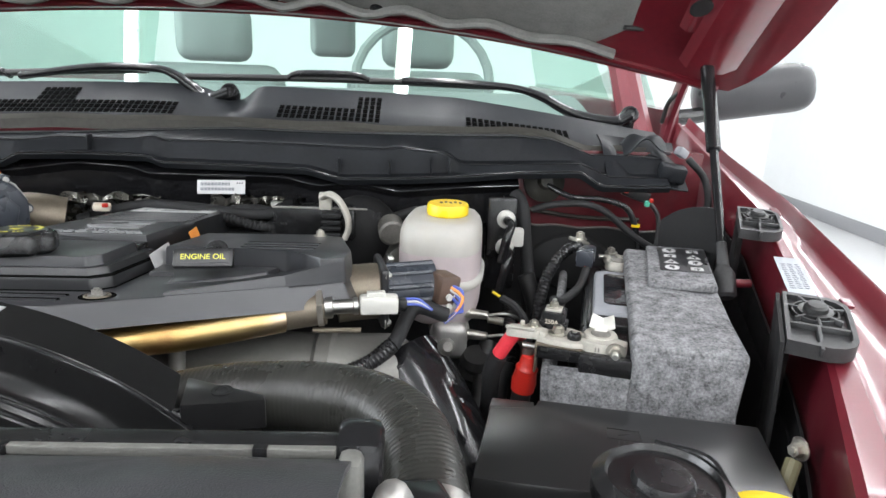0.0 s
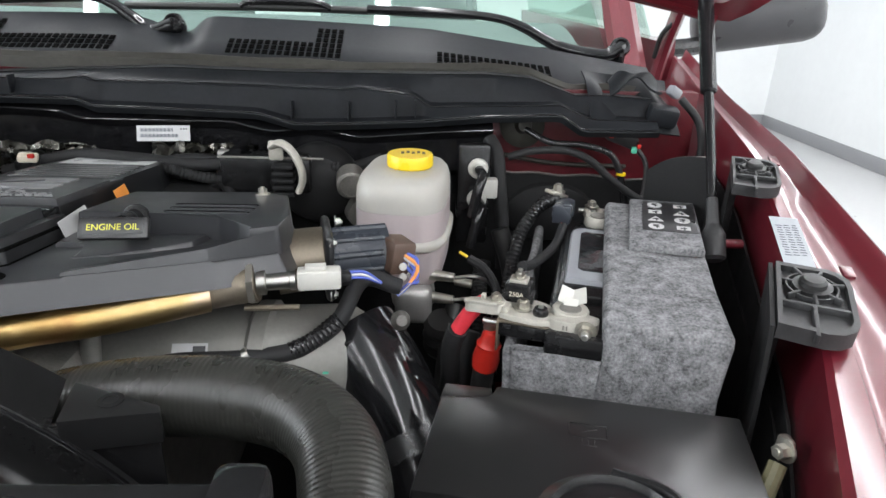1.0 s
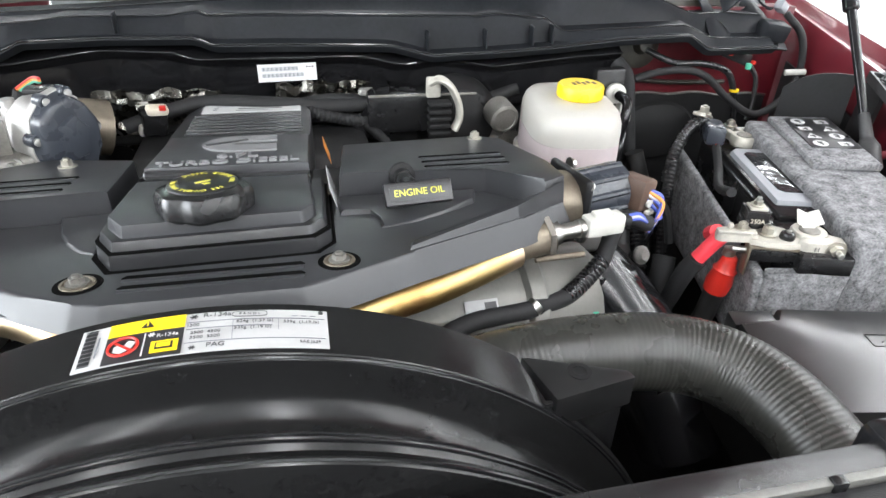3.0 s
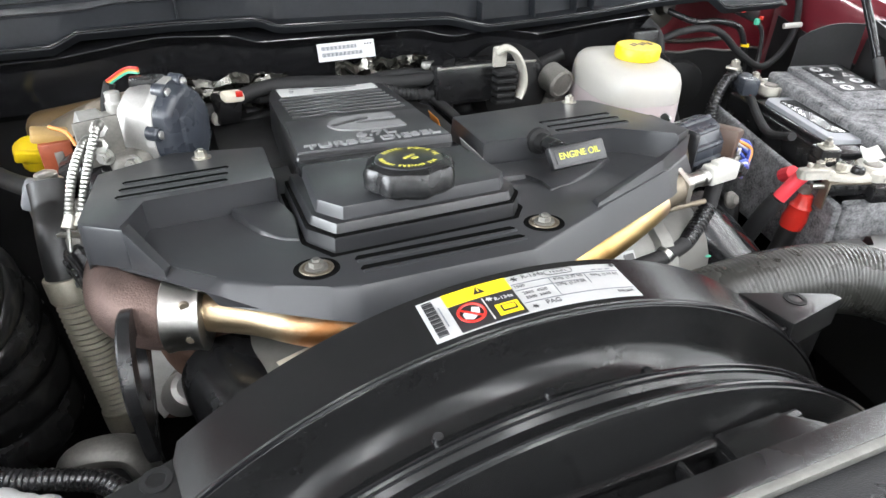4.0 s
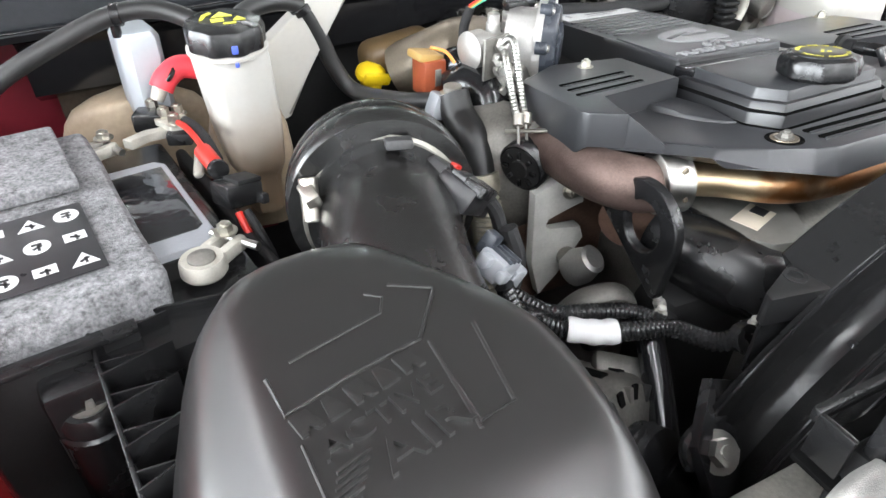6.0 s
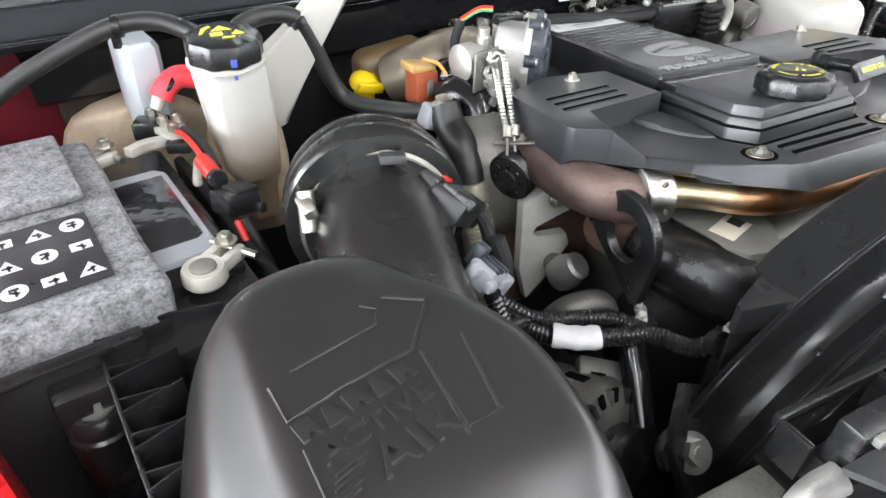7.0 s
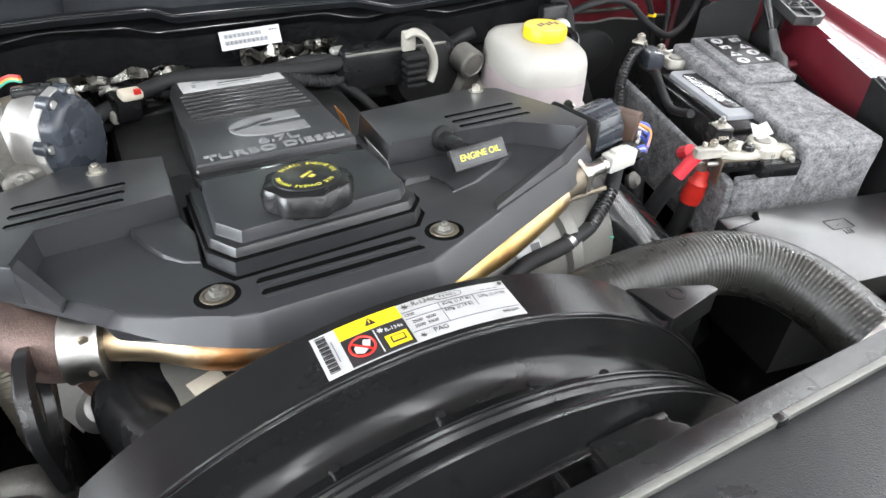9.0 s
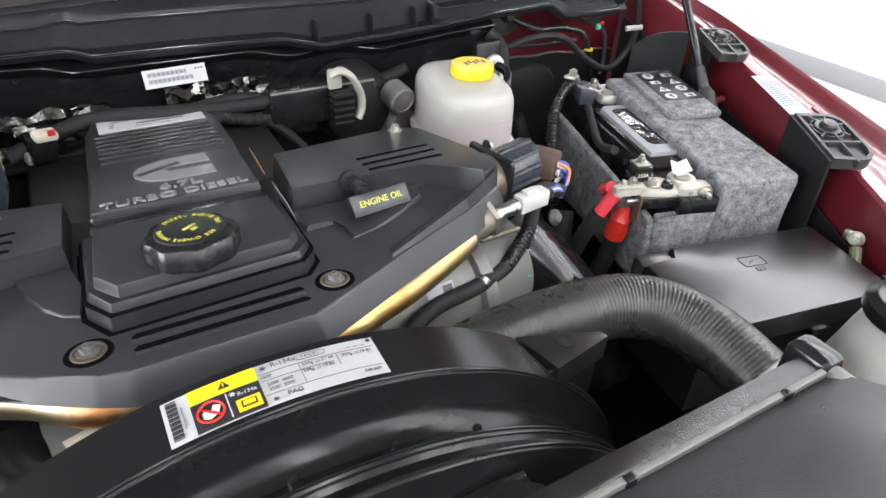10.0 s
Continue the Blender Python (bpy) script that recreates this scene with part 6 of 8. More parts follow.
# red boot and red taped leads
rb = thing("red_cable_boot", (0.510, 0.606, 1.11), "red rubber boot on a battery cable", "cable boot")
part("boot", lathe(N(), pose(0.510, 0.608, 1.108, 4, 6, 0), [(0.0135, 0), (0.015, 0.012), (0.0125, 0.026), (0.0135, 0.030), (0.0105, 0.034), (0.0085, 0.046), (0.006, 0.048)], 20), RED, rb)
part("boot_lug", lathe(N(), pose(0.513, 0.608, 1.155, 4, 6, 0), [(0.007, 0), (0.007, 0.008), (0.004, 0.010)], 12), ZINC, rb)
part("cable", tube(N(), [(0.510, 0.608, 1.11), (0.505, 0.612, 1.06), (0.49, 0.63, 1.0), (0.46, 0.66, 0.9)], 0.012, 12), RUBBER, rb)
part("red_tape", tube(N(), [(0.497, 0.606, 1.182), (0.489, 0.610, 1.168), (0.480, 0.614, 1.150)], 0.0085, 12), RED_TAPE, rb, "red tape round a cable end")
part("red_tape", tube(N(), [(0.505, 0.625, 1.176), (0.509, 0.64, 1.165)], 0.009, 10, 3), RED_TAPE, rb)
part("cable", tube(N(), [(0.480, 0.614, 1.150), (0.474, 0.624, 1.12), (0.475, 0.65, 1.05), (0.46, 0.7, 0.92)], 0.011, 12), TAPE, rb)
# rear lead of the driver's battery
rl = thing("battery_lead", (0.61, 0.86, 1.19), "black corrugated battery lead with a bolted end", "cable")
part("lead", corrugated(N(), [(0.632, 0.868, 1.218), (0.605, 0.862, 1.205), (0.578, 0.845, 1.17), (0.56, 0.81, 1.11), (0.54, 0.76, 1.03), (0.53, 0.72, 0.95)], 0.0095), BLACK, rl)
part("lead_block", box(N(), (0.637, 0.850, 1.205), (0.026, 0.045, 0.026), 0.004, pose(0, 0, 0, 0, 0, -20)), SLATE, rl)
part("lead_lug", box(N(), (0.630, 0.872, 1.222), (0.03, 0.02, 0.006), 0.002, pose(0, 0, 0, 0, 20, 30)), ZINC, rl)
part("lead_nut", hexbolt(N(), (0.632, 0.874, 1.224), (0, 0, 1), 0.007, 0.009), ZINC, rl)
part("red_mark", box(N(), (0.633, 0.83, 1.193), (0.006, 0.006, 0.004), 0.001), RED, rl)
part("lead_tail", tube(N(), [(0.634, 0.83, 1.19), (0.615, 0.79, 1.175), (0.58, 0.735, 1.175), (0.555, 0.68, 1.195)], 0.006, 10), TAPE, rl)

# ---- brake fluid reservoir ----
res = thing("brake_fluid_reservoir", (0.425, 0.85, 1.12), "milky plastic brake fluid reservoir with a yellow cap", "reservoir")


def rounded(cx, cy, hx, hy, z, n=32, p=3.8, yaw=-8):
    out = []
    for k in range(n):
        a = 2 * math.pi * k / n
        c, s = math.cos(a), math.sin(a)
        x, y = hx * math.copysign(abs(c) ** (2 / p), c), hy * math.copysign(abs(s) ** (2 / p), s)
        r = radians(yaw)
        out.append((cx + x * math.cos(r) - y * math.sin(r), cy + x * math.sin(r) + y * math.cos(r), z))
    return out


RCX, RCY = 0.418, 0.866
tank_rings = ((0.0600, 0.0830, 1.214), (0.0602, 0.0832, 1.228), (0.0592, 0.0820, 1.241), (0.0560, 0.0785, 1.251), (0.0500, 0.0720, 1.2575), (0.0400, 0.0600, 1.2605), (0.0200, 0.0300, 1.2620))
part("upper_tank", loft(N(), [rounded(RCX, RCY, hx, hy, z, 48, 3.4) for hx, hy, z in tank_rings]), MILKY, res, angle=75)
part("fluid_band", loft(N(), [rounded(RCX, RCY, 0.0606, 0.0836, z, 48, 3.4) for z in (1.172, 1.19, 1.2165)]), MILKY_PINK, res, "faintly pink fluid behind the plastic", 75)
part("seam_rim", loft(N(), [rounded(RCX, RCY, hx, hy, z, 48, 3.4) for hx, hy, z in ((0.0630, 0.0860, 1.166), (0.0660, 0.0890, 1.169), (0.0662, 0.0892, 1.176), (0.0630, 0.0860, 1.180))]), MILKY, res, angle=60)
part("lower_tank", loft(N(), [rounded(RCX + 0.003, RCY - 0.006, hx, hy, z, 48, 3.4) for hx, hy, z in ((0.040, 0.055, 1.105), (0.052, 0.066, 1.113), (0.0575, 0.074, 1.135), (0.0595, 0.079, 1.170))]), MILKY_PINK, res, angle=75)
part("neck", cyl(N(), (0.4245, 0.856, 1.252), (0.4245, 0.856, 1.268), 0.024, seg=24), MILKY, res)
yc = part("cap", lathe(N(), Matrix.Translation((0.4245, 0.856, 1.262)), [(0.029, 0), (0.0305, 0.002), (0.0305, 0.014), (0.029, 0.017), (0.012, 0.0175)], 60, lambda a: 1 + 0.012 * math.cos(30 * a)), YELLOW, res, "bright yellow screw cap")
for k in range(5):
    part("cap_mark", box(N(), (0.4285 - 0.014 + 0.007 * k, 0.856 + 0.004 * (k % 2), 1.2797), (0.004, 0.010, 0.0006)), BROWN, yc)
mc = thing("brake_master_cylinder", (0.43, 0.87, 1.05), "cast aluminium brake master cylinder under the reservoir", "cylinder")
part("body", tube(N(), [(0.432, 0.80, 1.095), (0.428, 0.90, 1.098), (0.42, 1.02, 1.10)], 0.03, 18), ALU, mc)
part("end_block", box(N(), (0.432, 0.80, 1.088), (0.05, 0.045, 0.055), 0.012, None, 3), ALU, mc)
for z in (1.095, 1.128):
    part("union", cyl(N(), (0.452, 0.80, z), (0.486, 0.79, z), 0.008, 0.006, 12), ZINC, mc)
    part("brake_line", tube(N(), [(0.486, 0.79, z), (0.515, 0.785, z + 0.004), (0.54, 0.80, z - 0.02), (0.55, 0.85, z - 0.10)], 0.0025, 8), STEEL, mc)
tray = thing("battery_shield", (-0.72, 0.525, 0.95), "black plastic shield in front of the felt battery sleeve", "shield")
part("panel", moved(box(N(), (-0.115, 0.034, 1.07), (0.17, 0.006, 0.25), 0.002), ML), BLACK_MATT, tray)
part("panel_lip", moved(box(N(), (-0.115, 0.030, 1.195), (0.17, 0.012, 0.005), 0.001), ML), BLACK, tray)


# ---- air filter box and intake duct ----
af = thing("air_filter_box", (-0.53, 0.38, 0.98), "satin black air filter box with an embossed lid", "air filter box")
foot = [(-0.646, 0.46), (-0.628, 0.515), (-0.576, 0.554), (-0.512, 0.560), (-0.476, 0.541), (-0.452, 0.500), (-0.422, 0.450), (-0.405, 0.40), (-0.408, 0.33), (-0.425, 0.26), (-0.48, 0.225), (-0.58, 0.225), (-0.64, 0.27), (-0.658, 0.35), (-0.655, 0.41)]
fc = Vector((-0.535, 0.395, 0))


def foot_ring(k, z, drop=0.0):
    return [Vector((fc.x + (p.x - fc.x) * k, fc.y + (p.y - fc.y) * k, z - drop * (p.y - 0.4))) for p in spline([(x, y, 0) for x, y in foot], 4, True)]


LID = [(1.01, 1.08), (1.0, 1.115), (0.988, 1.146), (0.968, 1.178), (0.940, 1.206), (0.900, 1.2275), (0.855, 1.2410), (0.80, 1.2490), (0.73, 1.2530), (0.60, 1.2543), (0.3, 1.2545)]


def lid_ring(f):
    """A ring of the lid; its outer flank and front fall away gently from the flat field."""
    q = spline([(k, z, 0) for k, z in LID], 4)[f]
    out = []
    for v in foot_ring(q.x, q.y):
        w = min(1.0, max(0.0, (q.y - 1.18) / 0.05))
        fall = 0.54 * max(0.0, -0.590 - v.x) + 0.26 * max(0.0, 0.325 - v.y)
        out.append(Vector((v.x, v.y, v.z - w * fall)))
    return out


part("lid", loft(N(), [lid_ring(f) for f in range(41)]), AIRBOX, af, angle=75)
part("base", loft(N(), [[Vector((x, y, z)) for x, y in ((-0.678, 0.585), (-0.60, 0.56), (-0.46, 0.54), (-0.40, 0.46), (-0.39, 0.25), (-0.62, 0.21), (-0.645, 0.40))] for z in (0.98, 1.14)]), BLACK_MATT, af)
rim_a, rim_b = Vector((-0.686, 0.590, 1.165)), Vector((-0.636, 0.25, 1.165))
part("base_rim", box(N(), (rim_a + rim_b) / 2, (0.003, 0.345, 0.05), 0.001, pose(0, 0, 0, 0, 0, 8.4)), BLACK, af)
part("base_rim", box(N(), (-0.640, 0.588, 1.165), (0.095, 0.003, 0.05), 0.001, pose(0, 0, 0, 0, 0, -6)), BLACK, af)
for k in range(20):
    p = rim_a.lerp(rim_b, (k + 0.6) / 20.5)
    q = Vector((-0.632, p.y + (0.014 if k % 2 else -0.002), 1.172))
    mid, d = (p + q) / 2, q - p
    part("rib", box(N(), (mid.x, mid.y, 1.168), (d.length, 0.0016, 0.05 if k % 2 else 0.042), 0.0005, pose(0, 0, 0, 0, 0, math.degrees(math.atan2(d.y, d.x)))), BLACK, af)
bs = part("bolt_boss", loft(N(), [[Vector((-0.694 + r * math.cos(a), 0.545 + r * math.sin(a), z)) for a in (k * 2 * math.pi / 20 for k in range(20))] for r, z in ((0.024, 1.05), (0.023, 1.135), (0.0245, 1.137), (0.0245, 1.142), (0.022, 1.144), (0.022, 1.152), (0.018, 1.158))]), BLACK, af)
part("boss_bolt", hexbolt(N(), (-0.694, 0.545, 1.158), (0, 0, 1), 0.009, 0.008), ALU_DARK, bs)
# raised panels: a field, plain shapes for the maker's word, and the lettering under it
ma = Matrix.Translation((0, 0, 1.2548))


def lid_line(pts, r=0.0011):
    part("embossed_line", moved(tube(N(), [(x, y, 0) for x, y in pts], r, 8, 0), ma), AIRBOX, af)


lid_line([(-0.587, 0.420), (-0.584, 0.393), (-0.548, 0.404), (-0.503, 0.414), (-0.481, 0.445), (-0.478, 0.451), (-0.502, 0.465)], 0.0012)
lid_line([(-0.573, 0.427), (-0.515, 0.443), (-0.509, 0.456), (-0.518, 0.463)], 0.0009)
lid_line([(-0.499, 0.410), (-0.501, 0.346)], 0.0013)
lid_line([(-0.470, 0.413), (-0.478, 0.354), (-0.499, 0.350), (-0.500, 0.380)], 0.0014)
lid_line([(-0.581, 0.373), (-0.579, 0.335)], 0.0009)
row = Vector((0.075, 0.020, 0)).normalized()
for k in range(5):
    p = Vector((-0.576, 0.3845, 0)) + row * (0.0155 * k)
    yaw = math.degrees(math.atan2(row.y, row.x))
    mk = ma @ pose(p.x, p.y, 0, 0, 0, yaw)
    poly = [(-0.006, -0.007), (-0.002, -0.007), (0.0, -0.002), (0.003, -0.007), (0.007, -0.007), (0.004, 0.007), (-0.006, 0.007)] if k % 2 == 0 else [(-0.006, -0.007), (0.006, -0.007), (0.006, -0.003), (0.001, 0.007), (-0.003, 0.007)]
    part("embossed_block", moved(prism(N(), poly, -0.002, 0.0018, 0.0006), mk), AIRBOX, af)
letters("ACTIVE", ma @ pose(-0.541, 0.373, 0.0, 0, 0, 15) @ Matrix.Diagonal((1.2, 1, 1, 1)), 0.0175, 0.0026, AIRBOX, af)
letters("AIR", ma @ pose(-0.527, 0.3535, 0.0, 0, 0, 15) @ Matrix.Diagonal((1.25, 1, 1, 1)), 0.027, 0.0028, AIRBOX, af)
for k in range(6):
    part("embossed_line", moved(box(N(), (-0.562 - 0.002 * k, 0.355 - 0.0042 * k, 0.0004), (0.020 - 0.001 * k, 0.0016, 0.003), 0.0005, pose(0, 0, 0, 0, 0, 20)), ma), AIRBOX, af)

duct = thing("intake_duct", (-0.44, 0.65, 1.1), "black plastic intake duct with a ribbed rubber bellows", "air duct")
dline = [(-0.472, 0.455, 1.165), (-0.470, 0.515, 1.200), (-0.458, 0.565, 1.212), (-0.446, 0.612, 1.208)]
part("duct_tube", tube(N(), dline, lambda f: 0.062 - 0.006 * math.sin(f * 3), 36, 8), DUCT, duct, angle=60)
bl = [(-0.449, 0.600, 1.210), (-0.440, 0.64, 1.206), (-0.428, 0.680, 1.185), (-0.418, 0.712, 1.14), (-0.412, 0.728, 1.07), (-0.41, 0.735, 0.98)]


def bellow_r(f):
    if f < 0.06:
        return 0.066
    return 0.0725 + 0.0078 * abs(math.sin(f * 31)) ** 0.55 + 0.005 * math.sin(f * 3.1)


part("bellows", tube(N(), bl, bellow_r, 48, 30), BELLOWS, duct, "ribbed rubber bellows", 60)
dirc = Vector((0.010, 0.04, -0.004)).to_track_quat("Z", "Y").to_matrix().to_4x4()
hc = part("hose_clamp", lathe(N(), Matrix.Translation((-0.4475, 0.606, 1.2085)) @ dirc, [(0.0670, 0), (0.0700, 0.0006), (0.0694, 0.006), (0.0700, 0.0115), (0.0670, 0.012)], 48), ZINC, duct, "bright worm-drive clamp")
part("clamp_screw", cyl(N(), (-0.512, 0.600, 1.222), (-0.508, 0.618, 1.252), 0.0075, seg=12, bevel=0.001), ZINC, hc)
part("clamp_housing", box(N(), (-0.508, 0.610, 1.236), (0.012, 0.02, 0.028), 0.002, pose(0, 0, 0, 20, -20, 0)), ZINC, hc)
part("duct_catch", box(N(), (-0.437, 0.600, 1.2755), (0.022, 0.014, 0.008), 0.002, pose(0, 0, 0, -10, 0, -14)), DUSTY, duct)
part("paint_dot", lathe(N(), Matrix.Translation((-0.482, 0.628, 1.262)) @ pose(0, 0, 0, -20, -30), [(0.005, 0.0), (0.004, 0.004)], 12), PAPER, duct)

# flow sensor plugs beside the duct
ms = thing("air_flow_sensor", (-0.392, 0.56, 1.2), "black air flow sensor plug with a red catch", "sensor")
mm = pose(-0.394, 0.572, 1.234, 22, 32, 38)
part("sensor_head", moved(box(N(), (0.004, 0.034, 0.002), (0.034, 0.034, 0.022), 0.004), mm), BLACK, ms)
part("plug", moved(box(N(), (0, 0, 0), (0.044, 0.036, 0.022), 0.003), mm), COVER_DARK, ms)
part("plug_hood", moved(box(N(), (-0.004, -0.012, 0.012), (0.032, 0.020, 0.010), 0.002), mm), BLACK, ms)
for k in range(5):
    part("plug_rib", moved(box(N(), (-0.018 + 0.009 * k, -0.004, 0.0125), (0.0022, 0.030, 0.005), 0.0006), mm), COVER_DARK, ms)
part("plug_socket", moved(box(N(), (0.030, -0.004, -0.004), (0.022, 0.026, 0.018), 0.003), mm), BLACK_MATT, ms)
part("red_catch", moved(box(N(), (0.012, 0.022, 0.012), (0.013, 0.007, 0.006), 0.0015), mm), RED, ms)
part("red_catch", moved(box(N(), (0.026, 0.016, 0.008), (0.006, 0.006, 0.006), 0.001), mm), RED, ms)
part("lead", tube(N(), [(-0.374, 0.574, 1.228), (-0.360, 0.572, 1.205), (-0.356, 0.560, 1.17), (-0.358, 0.545, 1.14), (-0.352, 0.53, 1.125)], 0.0065, 10), TAPE, ms)
gp = thing("grey_wiring_plug", (-0.395, 0.505, 1.15), "grey wiring plug with an orange catch", "plug")
mg = pose(-0.392, 0.515, 1.200, 20, 28, 30)
part("plug_body", moved(box(N(), (0, 0, 0), (0.034, 0.024, 0.020), 0.003), mg), GREY_PLASTIC, gp)
part("plug_tower", moved(box(N(), (-0.004, 0.014, 0.010), (0.014, 0.012, 0.020), 0.002), mg), SLATE, gp)
part("plug_arm", moved(box(N(), (-0.020, 0.002, 0.004), (0.016, 0.009, 0.010), 0.002), mg), GREY_PLASTIC, gp)
part("plug_arm", moved(box(N(), (-0.014, -0.014, 0.0), (0.014, 0.008, 0.009), 0.002), mg), GREY_PLASTIC, gp)
for k in range(3):
    part("plug_rib", moved(box(N(), (-0.008 + 0.008 * k, -0.002, 0.0115), (0.002, 0.020, 0.004), 0.0005), mg), SLATE, gp)
part("plug_socket", moved(box(N(), (0.026, -0.004, -0.010), (0.024, 0.022, 0.024), 0.003), mg), GREY_PLASTIC, gp)
part("orange_catch", moved(box(N(), (0.040, -0.004, -0.020), (0.008, 0.012, 0.005), 0.001), mg), ORANGE, gp)
part("loom_tail", corrugated(N(), [(-0.390, 0.505, 1.185), (-0.380, 0.495, 1.155), (-0.36, 0.505, 1.14), (-0.345, 0.512, 1.13)], 0.008, 0.005), BLACK, gp)

# ---- coolant bottle ----
def stained_bottle(name):
    """Milky plastic with a tan tide mark that the coolant has left in its lower part."""
    m = shader(name, (0.50, 0.49, 0.46), 0.38, 0, 0.05, 20, 0.05, 600, sss=0.35)
    nt = m.node_tree
    b = nt.nodes["Principled BSDF"]
    ramp = [n for n in nt.nodes if n.type == "VALTORGB"][0]
    geo, sep, mr, mx, tex, add = (nt.nodes.new(k) for k in ("ShaderNodeNewGeometry", "ShaderNodeSeparateXYZ", "ShaderNodeMapRange", "ShaderNodeMixRGB", "ShaderNodeTexNoise", "ShaderNodeMath"))
    nt.links.new(geo.outputs["Position"], sep.inputs[0])
    nt.links.new(geo.outputs["Position"], tex.inputs["Vector"])
    tex.inputs["Scale"].default_value = 30
    add.operation = "MULTIPLY_ADD"
    add.inputs[1].default_value = 0.04
    nt.links.new(tex.outputs["Fac"], add.inputs[0])
    nt.links.new(sep.outputs["Z"], add.inputs[2])
    nt.links.new(add.outputs[0], mr.inputs["Value"])
    for key, val in (("From Min", 1.170), ("From Max", 1.255), ("To Min", 0.85), ("To Max", 0.0)):
        mr.inputs[key].default_value = val
    nt.links.new(mr.outputs["Result"], mx.inputs[0])
    nt.links.new(ramp.outputs["Color"], mx.inputs[1])
    mx.inputs[2].default_value = (0.33, 0.22, 0.13, 1)
    nt.links.new(mx.outputs[0], b.inputs["Base Color"])
    return m


deg = thing("coolant_bottle", (-0.515, 0.85, 1.05), "tall milky coolant bottle with a black cap", "coolant bottle")


def oct_ring(cx, cy, hx, hy, z, ch=0.35, yaw=12):
    pts = [(1, 1 - ch), (1 - ch, 1), (ch - 1, 1), (-1, 1 - ch), (-1, ch - 1), (ch - 1, -1), (1 - ch, -1), (1, ch - 1)]
    r = radians(yaw)
    return [Vector((cx + hx * x * math.cos(r) - hy * y * math.sin(r), cy + hx * x * math.sin(r) + hy * y * math.cos(r), z)) for x, y in pts]


bm = loft(N(), [oct_ring(-0.506, 0.862, 0.018, 0.020, 1.085), oct_ring(-0.507, 0.862, 0.020, 0.022, 1.138), oct_ring(-0.510, 0.860, 0.028, 0.030, 1.146), oct_ring(-0.513, 0.857, 0.033, 0.034, 1.20), oct_ring(-0.518, 0.848, 0.034, 0.035, 1.262), oct_ring(-0.520, 0.842, 0.034, 0.035, 1.284), oct_ring(-0.521, 0.840, 0.032, 0.033, 1.291)])
bmesh.ops.bevel(bm, geom=list(bm.edges), offset=0.004, segments=2, affect="EDGES")
part("bottle", bm, stained_bottle("coolant_stained_plastic"), deg, angle=50)
part("neck_ring", lathe(N(), pose(-0.521, 0.838, 1.287, 4), [(0.036, 0), (0.0395, 0.002), (0.0395, 0.005), (0.036, 0.007)], 32), MILKY, deg)
part("stained_side", loft(N(), [rounded(-0.508, 0.888, 0.036, 0.028, 1.06, 28, 3), rounded(-0.508, 0.887, 0.044, 0.030, 1.10, 28, 3), rounded(-0.508, 0.886, 0.046, 0.030, 1.15, 28, 3), rounded(-0.509, 0.885, 0.044, 0.028, 1.18, 28, 3), rounded(-0.510, 0.884, 0.036, 0.024, 1.21, 28, 3), rounded(-0.512, 0.88, 0.02, 0.016, 1.235, 28, 3)]), MILKY_BROWN, deg, "brown-stained lower tank", 60)
part("tank_arm", moved(prism(N(), [(-0.485, 1.17), (-0.455, 1.18), (-0.40, 1.285), (-0.355, 1.335), (-0.40, 1.335), (-0.435, 1.298), (-0.478, 1.265)], -0.012, 0.012, 0.005), Matrix.Translation((0, 0.905, 0)) @ pose(0, 0, 0, 90)), MILKY, deg)
part("side_tank", loft(N(), [oct_ring(-0.600, 0.945, 0.020, 0.03, 1.18), oct_ring(-0.603, 0.945, 0.021, 0.03, 1.21), oct_ring(-0.602, 0.945, 0.021, 0.03, 1.283), oct_ring(-0.602, 0.945, 0.017, 0.026, 1.29)]), shader("bluish_milky_plastic", (0.42, 0.45, 0.48), 0.35, 0, 0.06, 20, sss=0.3), deg)
part("rear_tank", loft(N(), [[Vector((-0.62 + 0.085 * k * math.cos(a), 0.985 + 0.03 * math.sin(a), z + 0.0 * k)) for a in (j * 2 * math.pi / 40 for j in range(40))] for k, z in ((0.9, 1.08), (1.03, 1.12), (1.05, 1.14), (1.03, 1.16), (0.95, 1.178), (0.82, 1.192), (0.6, 1.201), (0.3, 1.205))]), MILKY_BROWN, deg, "", 60)
mcp = pose(-0.521, 0.837, 1.292, 5)
kc = part("cap", lathe(N(), mcp, [(0.034, 0), (0.0375, 0.003), (0.0375, 0.018), (0.0345, 0.024), (0.024, 0.0262), (0.008, 0.0268)], 72, lambda a: 1 + 0.035 * math.cos(9 * a)), BLACK, deg, "black scalloped screw cap")
for pts in ([(-0.010, 0.004), (0.010, 0.004), (0.000, 0.016)], [(0.008, -0.008), (0.020, -0.008), (0.014, 0.001)], [(-0.012, -0.008), (0.000, -0.008), (0.000, 0.000), (-0.012, 0.000)], [(-0.022, 0.000), (-0.019, 0.000), (-0.014, 0.010), (-0.008, 0.015), (-0.010, 0.018), (-0.018, 0.012)], [(-0.002, -0.015), (0.010, -0.015), (0.010, -0.0125), (-0.002, -0.0125)]):
    part("warning_mark", moved(prism(N(), pts, 0.0266, 0.0274), mcp), YELLOW_INK, kc)
part("blue_dot", box(N(), (-0.520, 0.7985, 1.284), (0.004, 0.002, 0.005), 0.001), BLUE, deg)
part("blue_dot", box(N(), (-0.520, 0.797, 1.299), (0.006, 0.002, 0.008), 0.001), BLUE, deg)

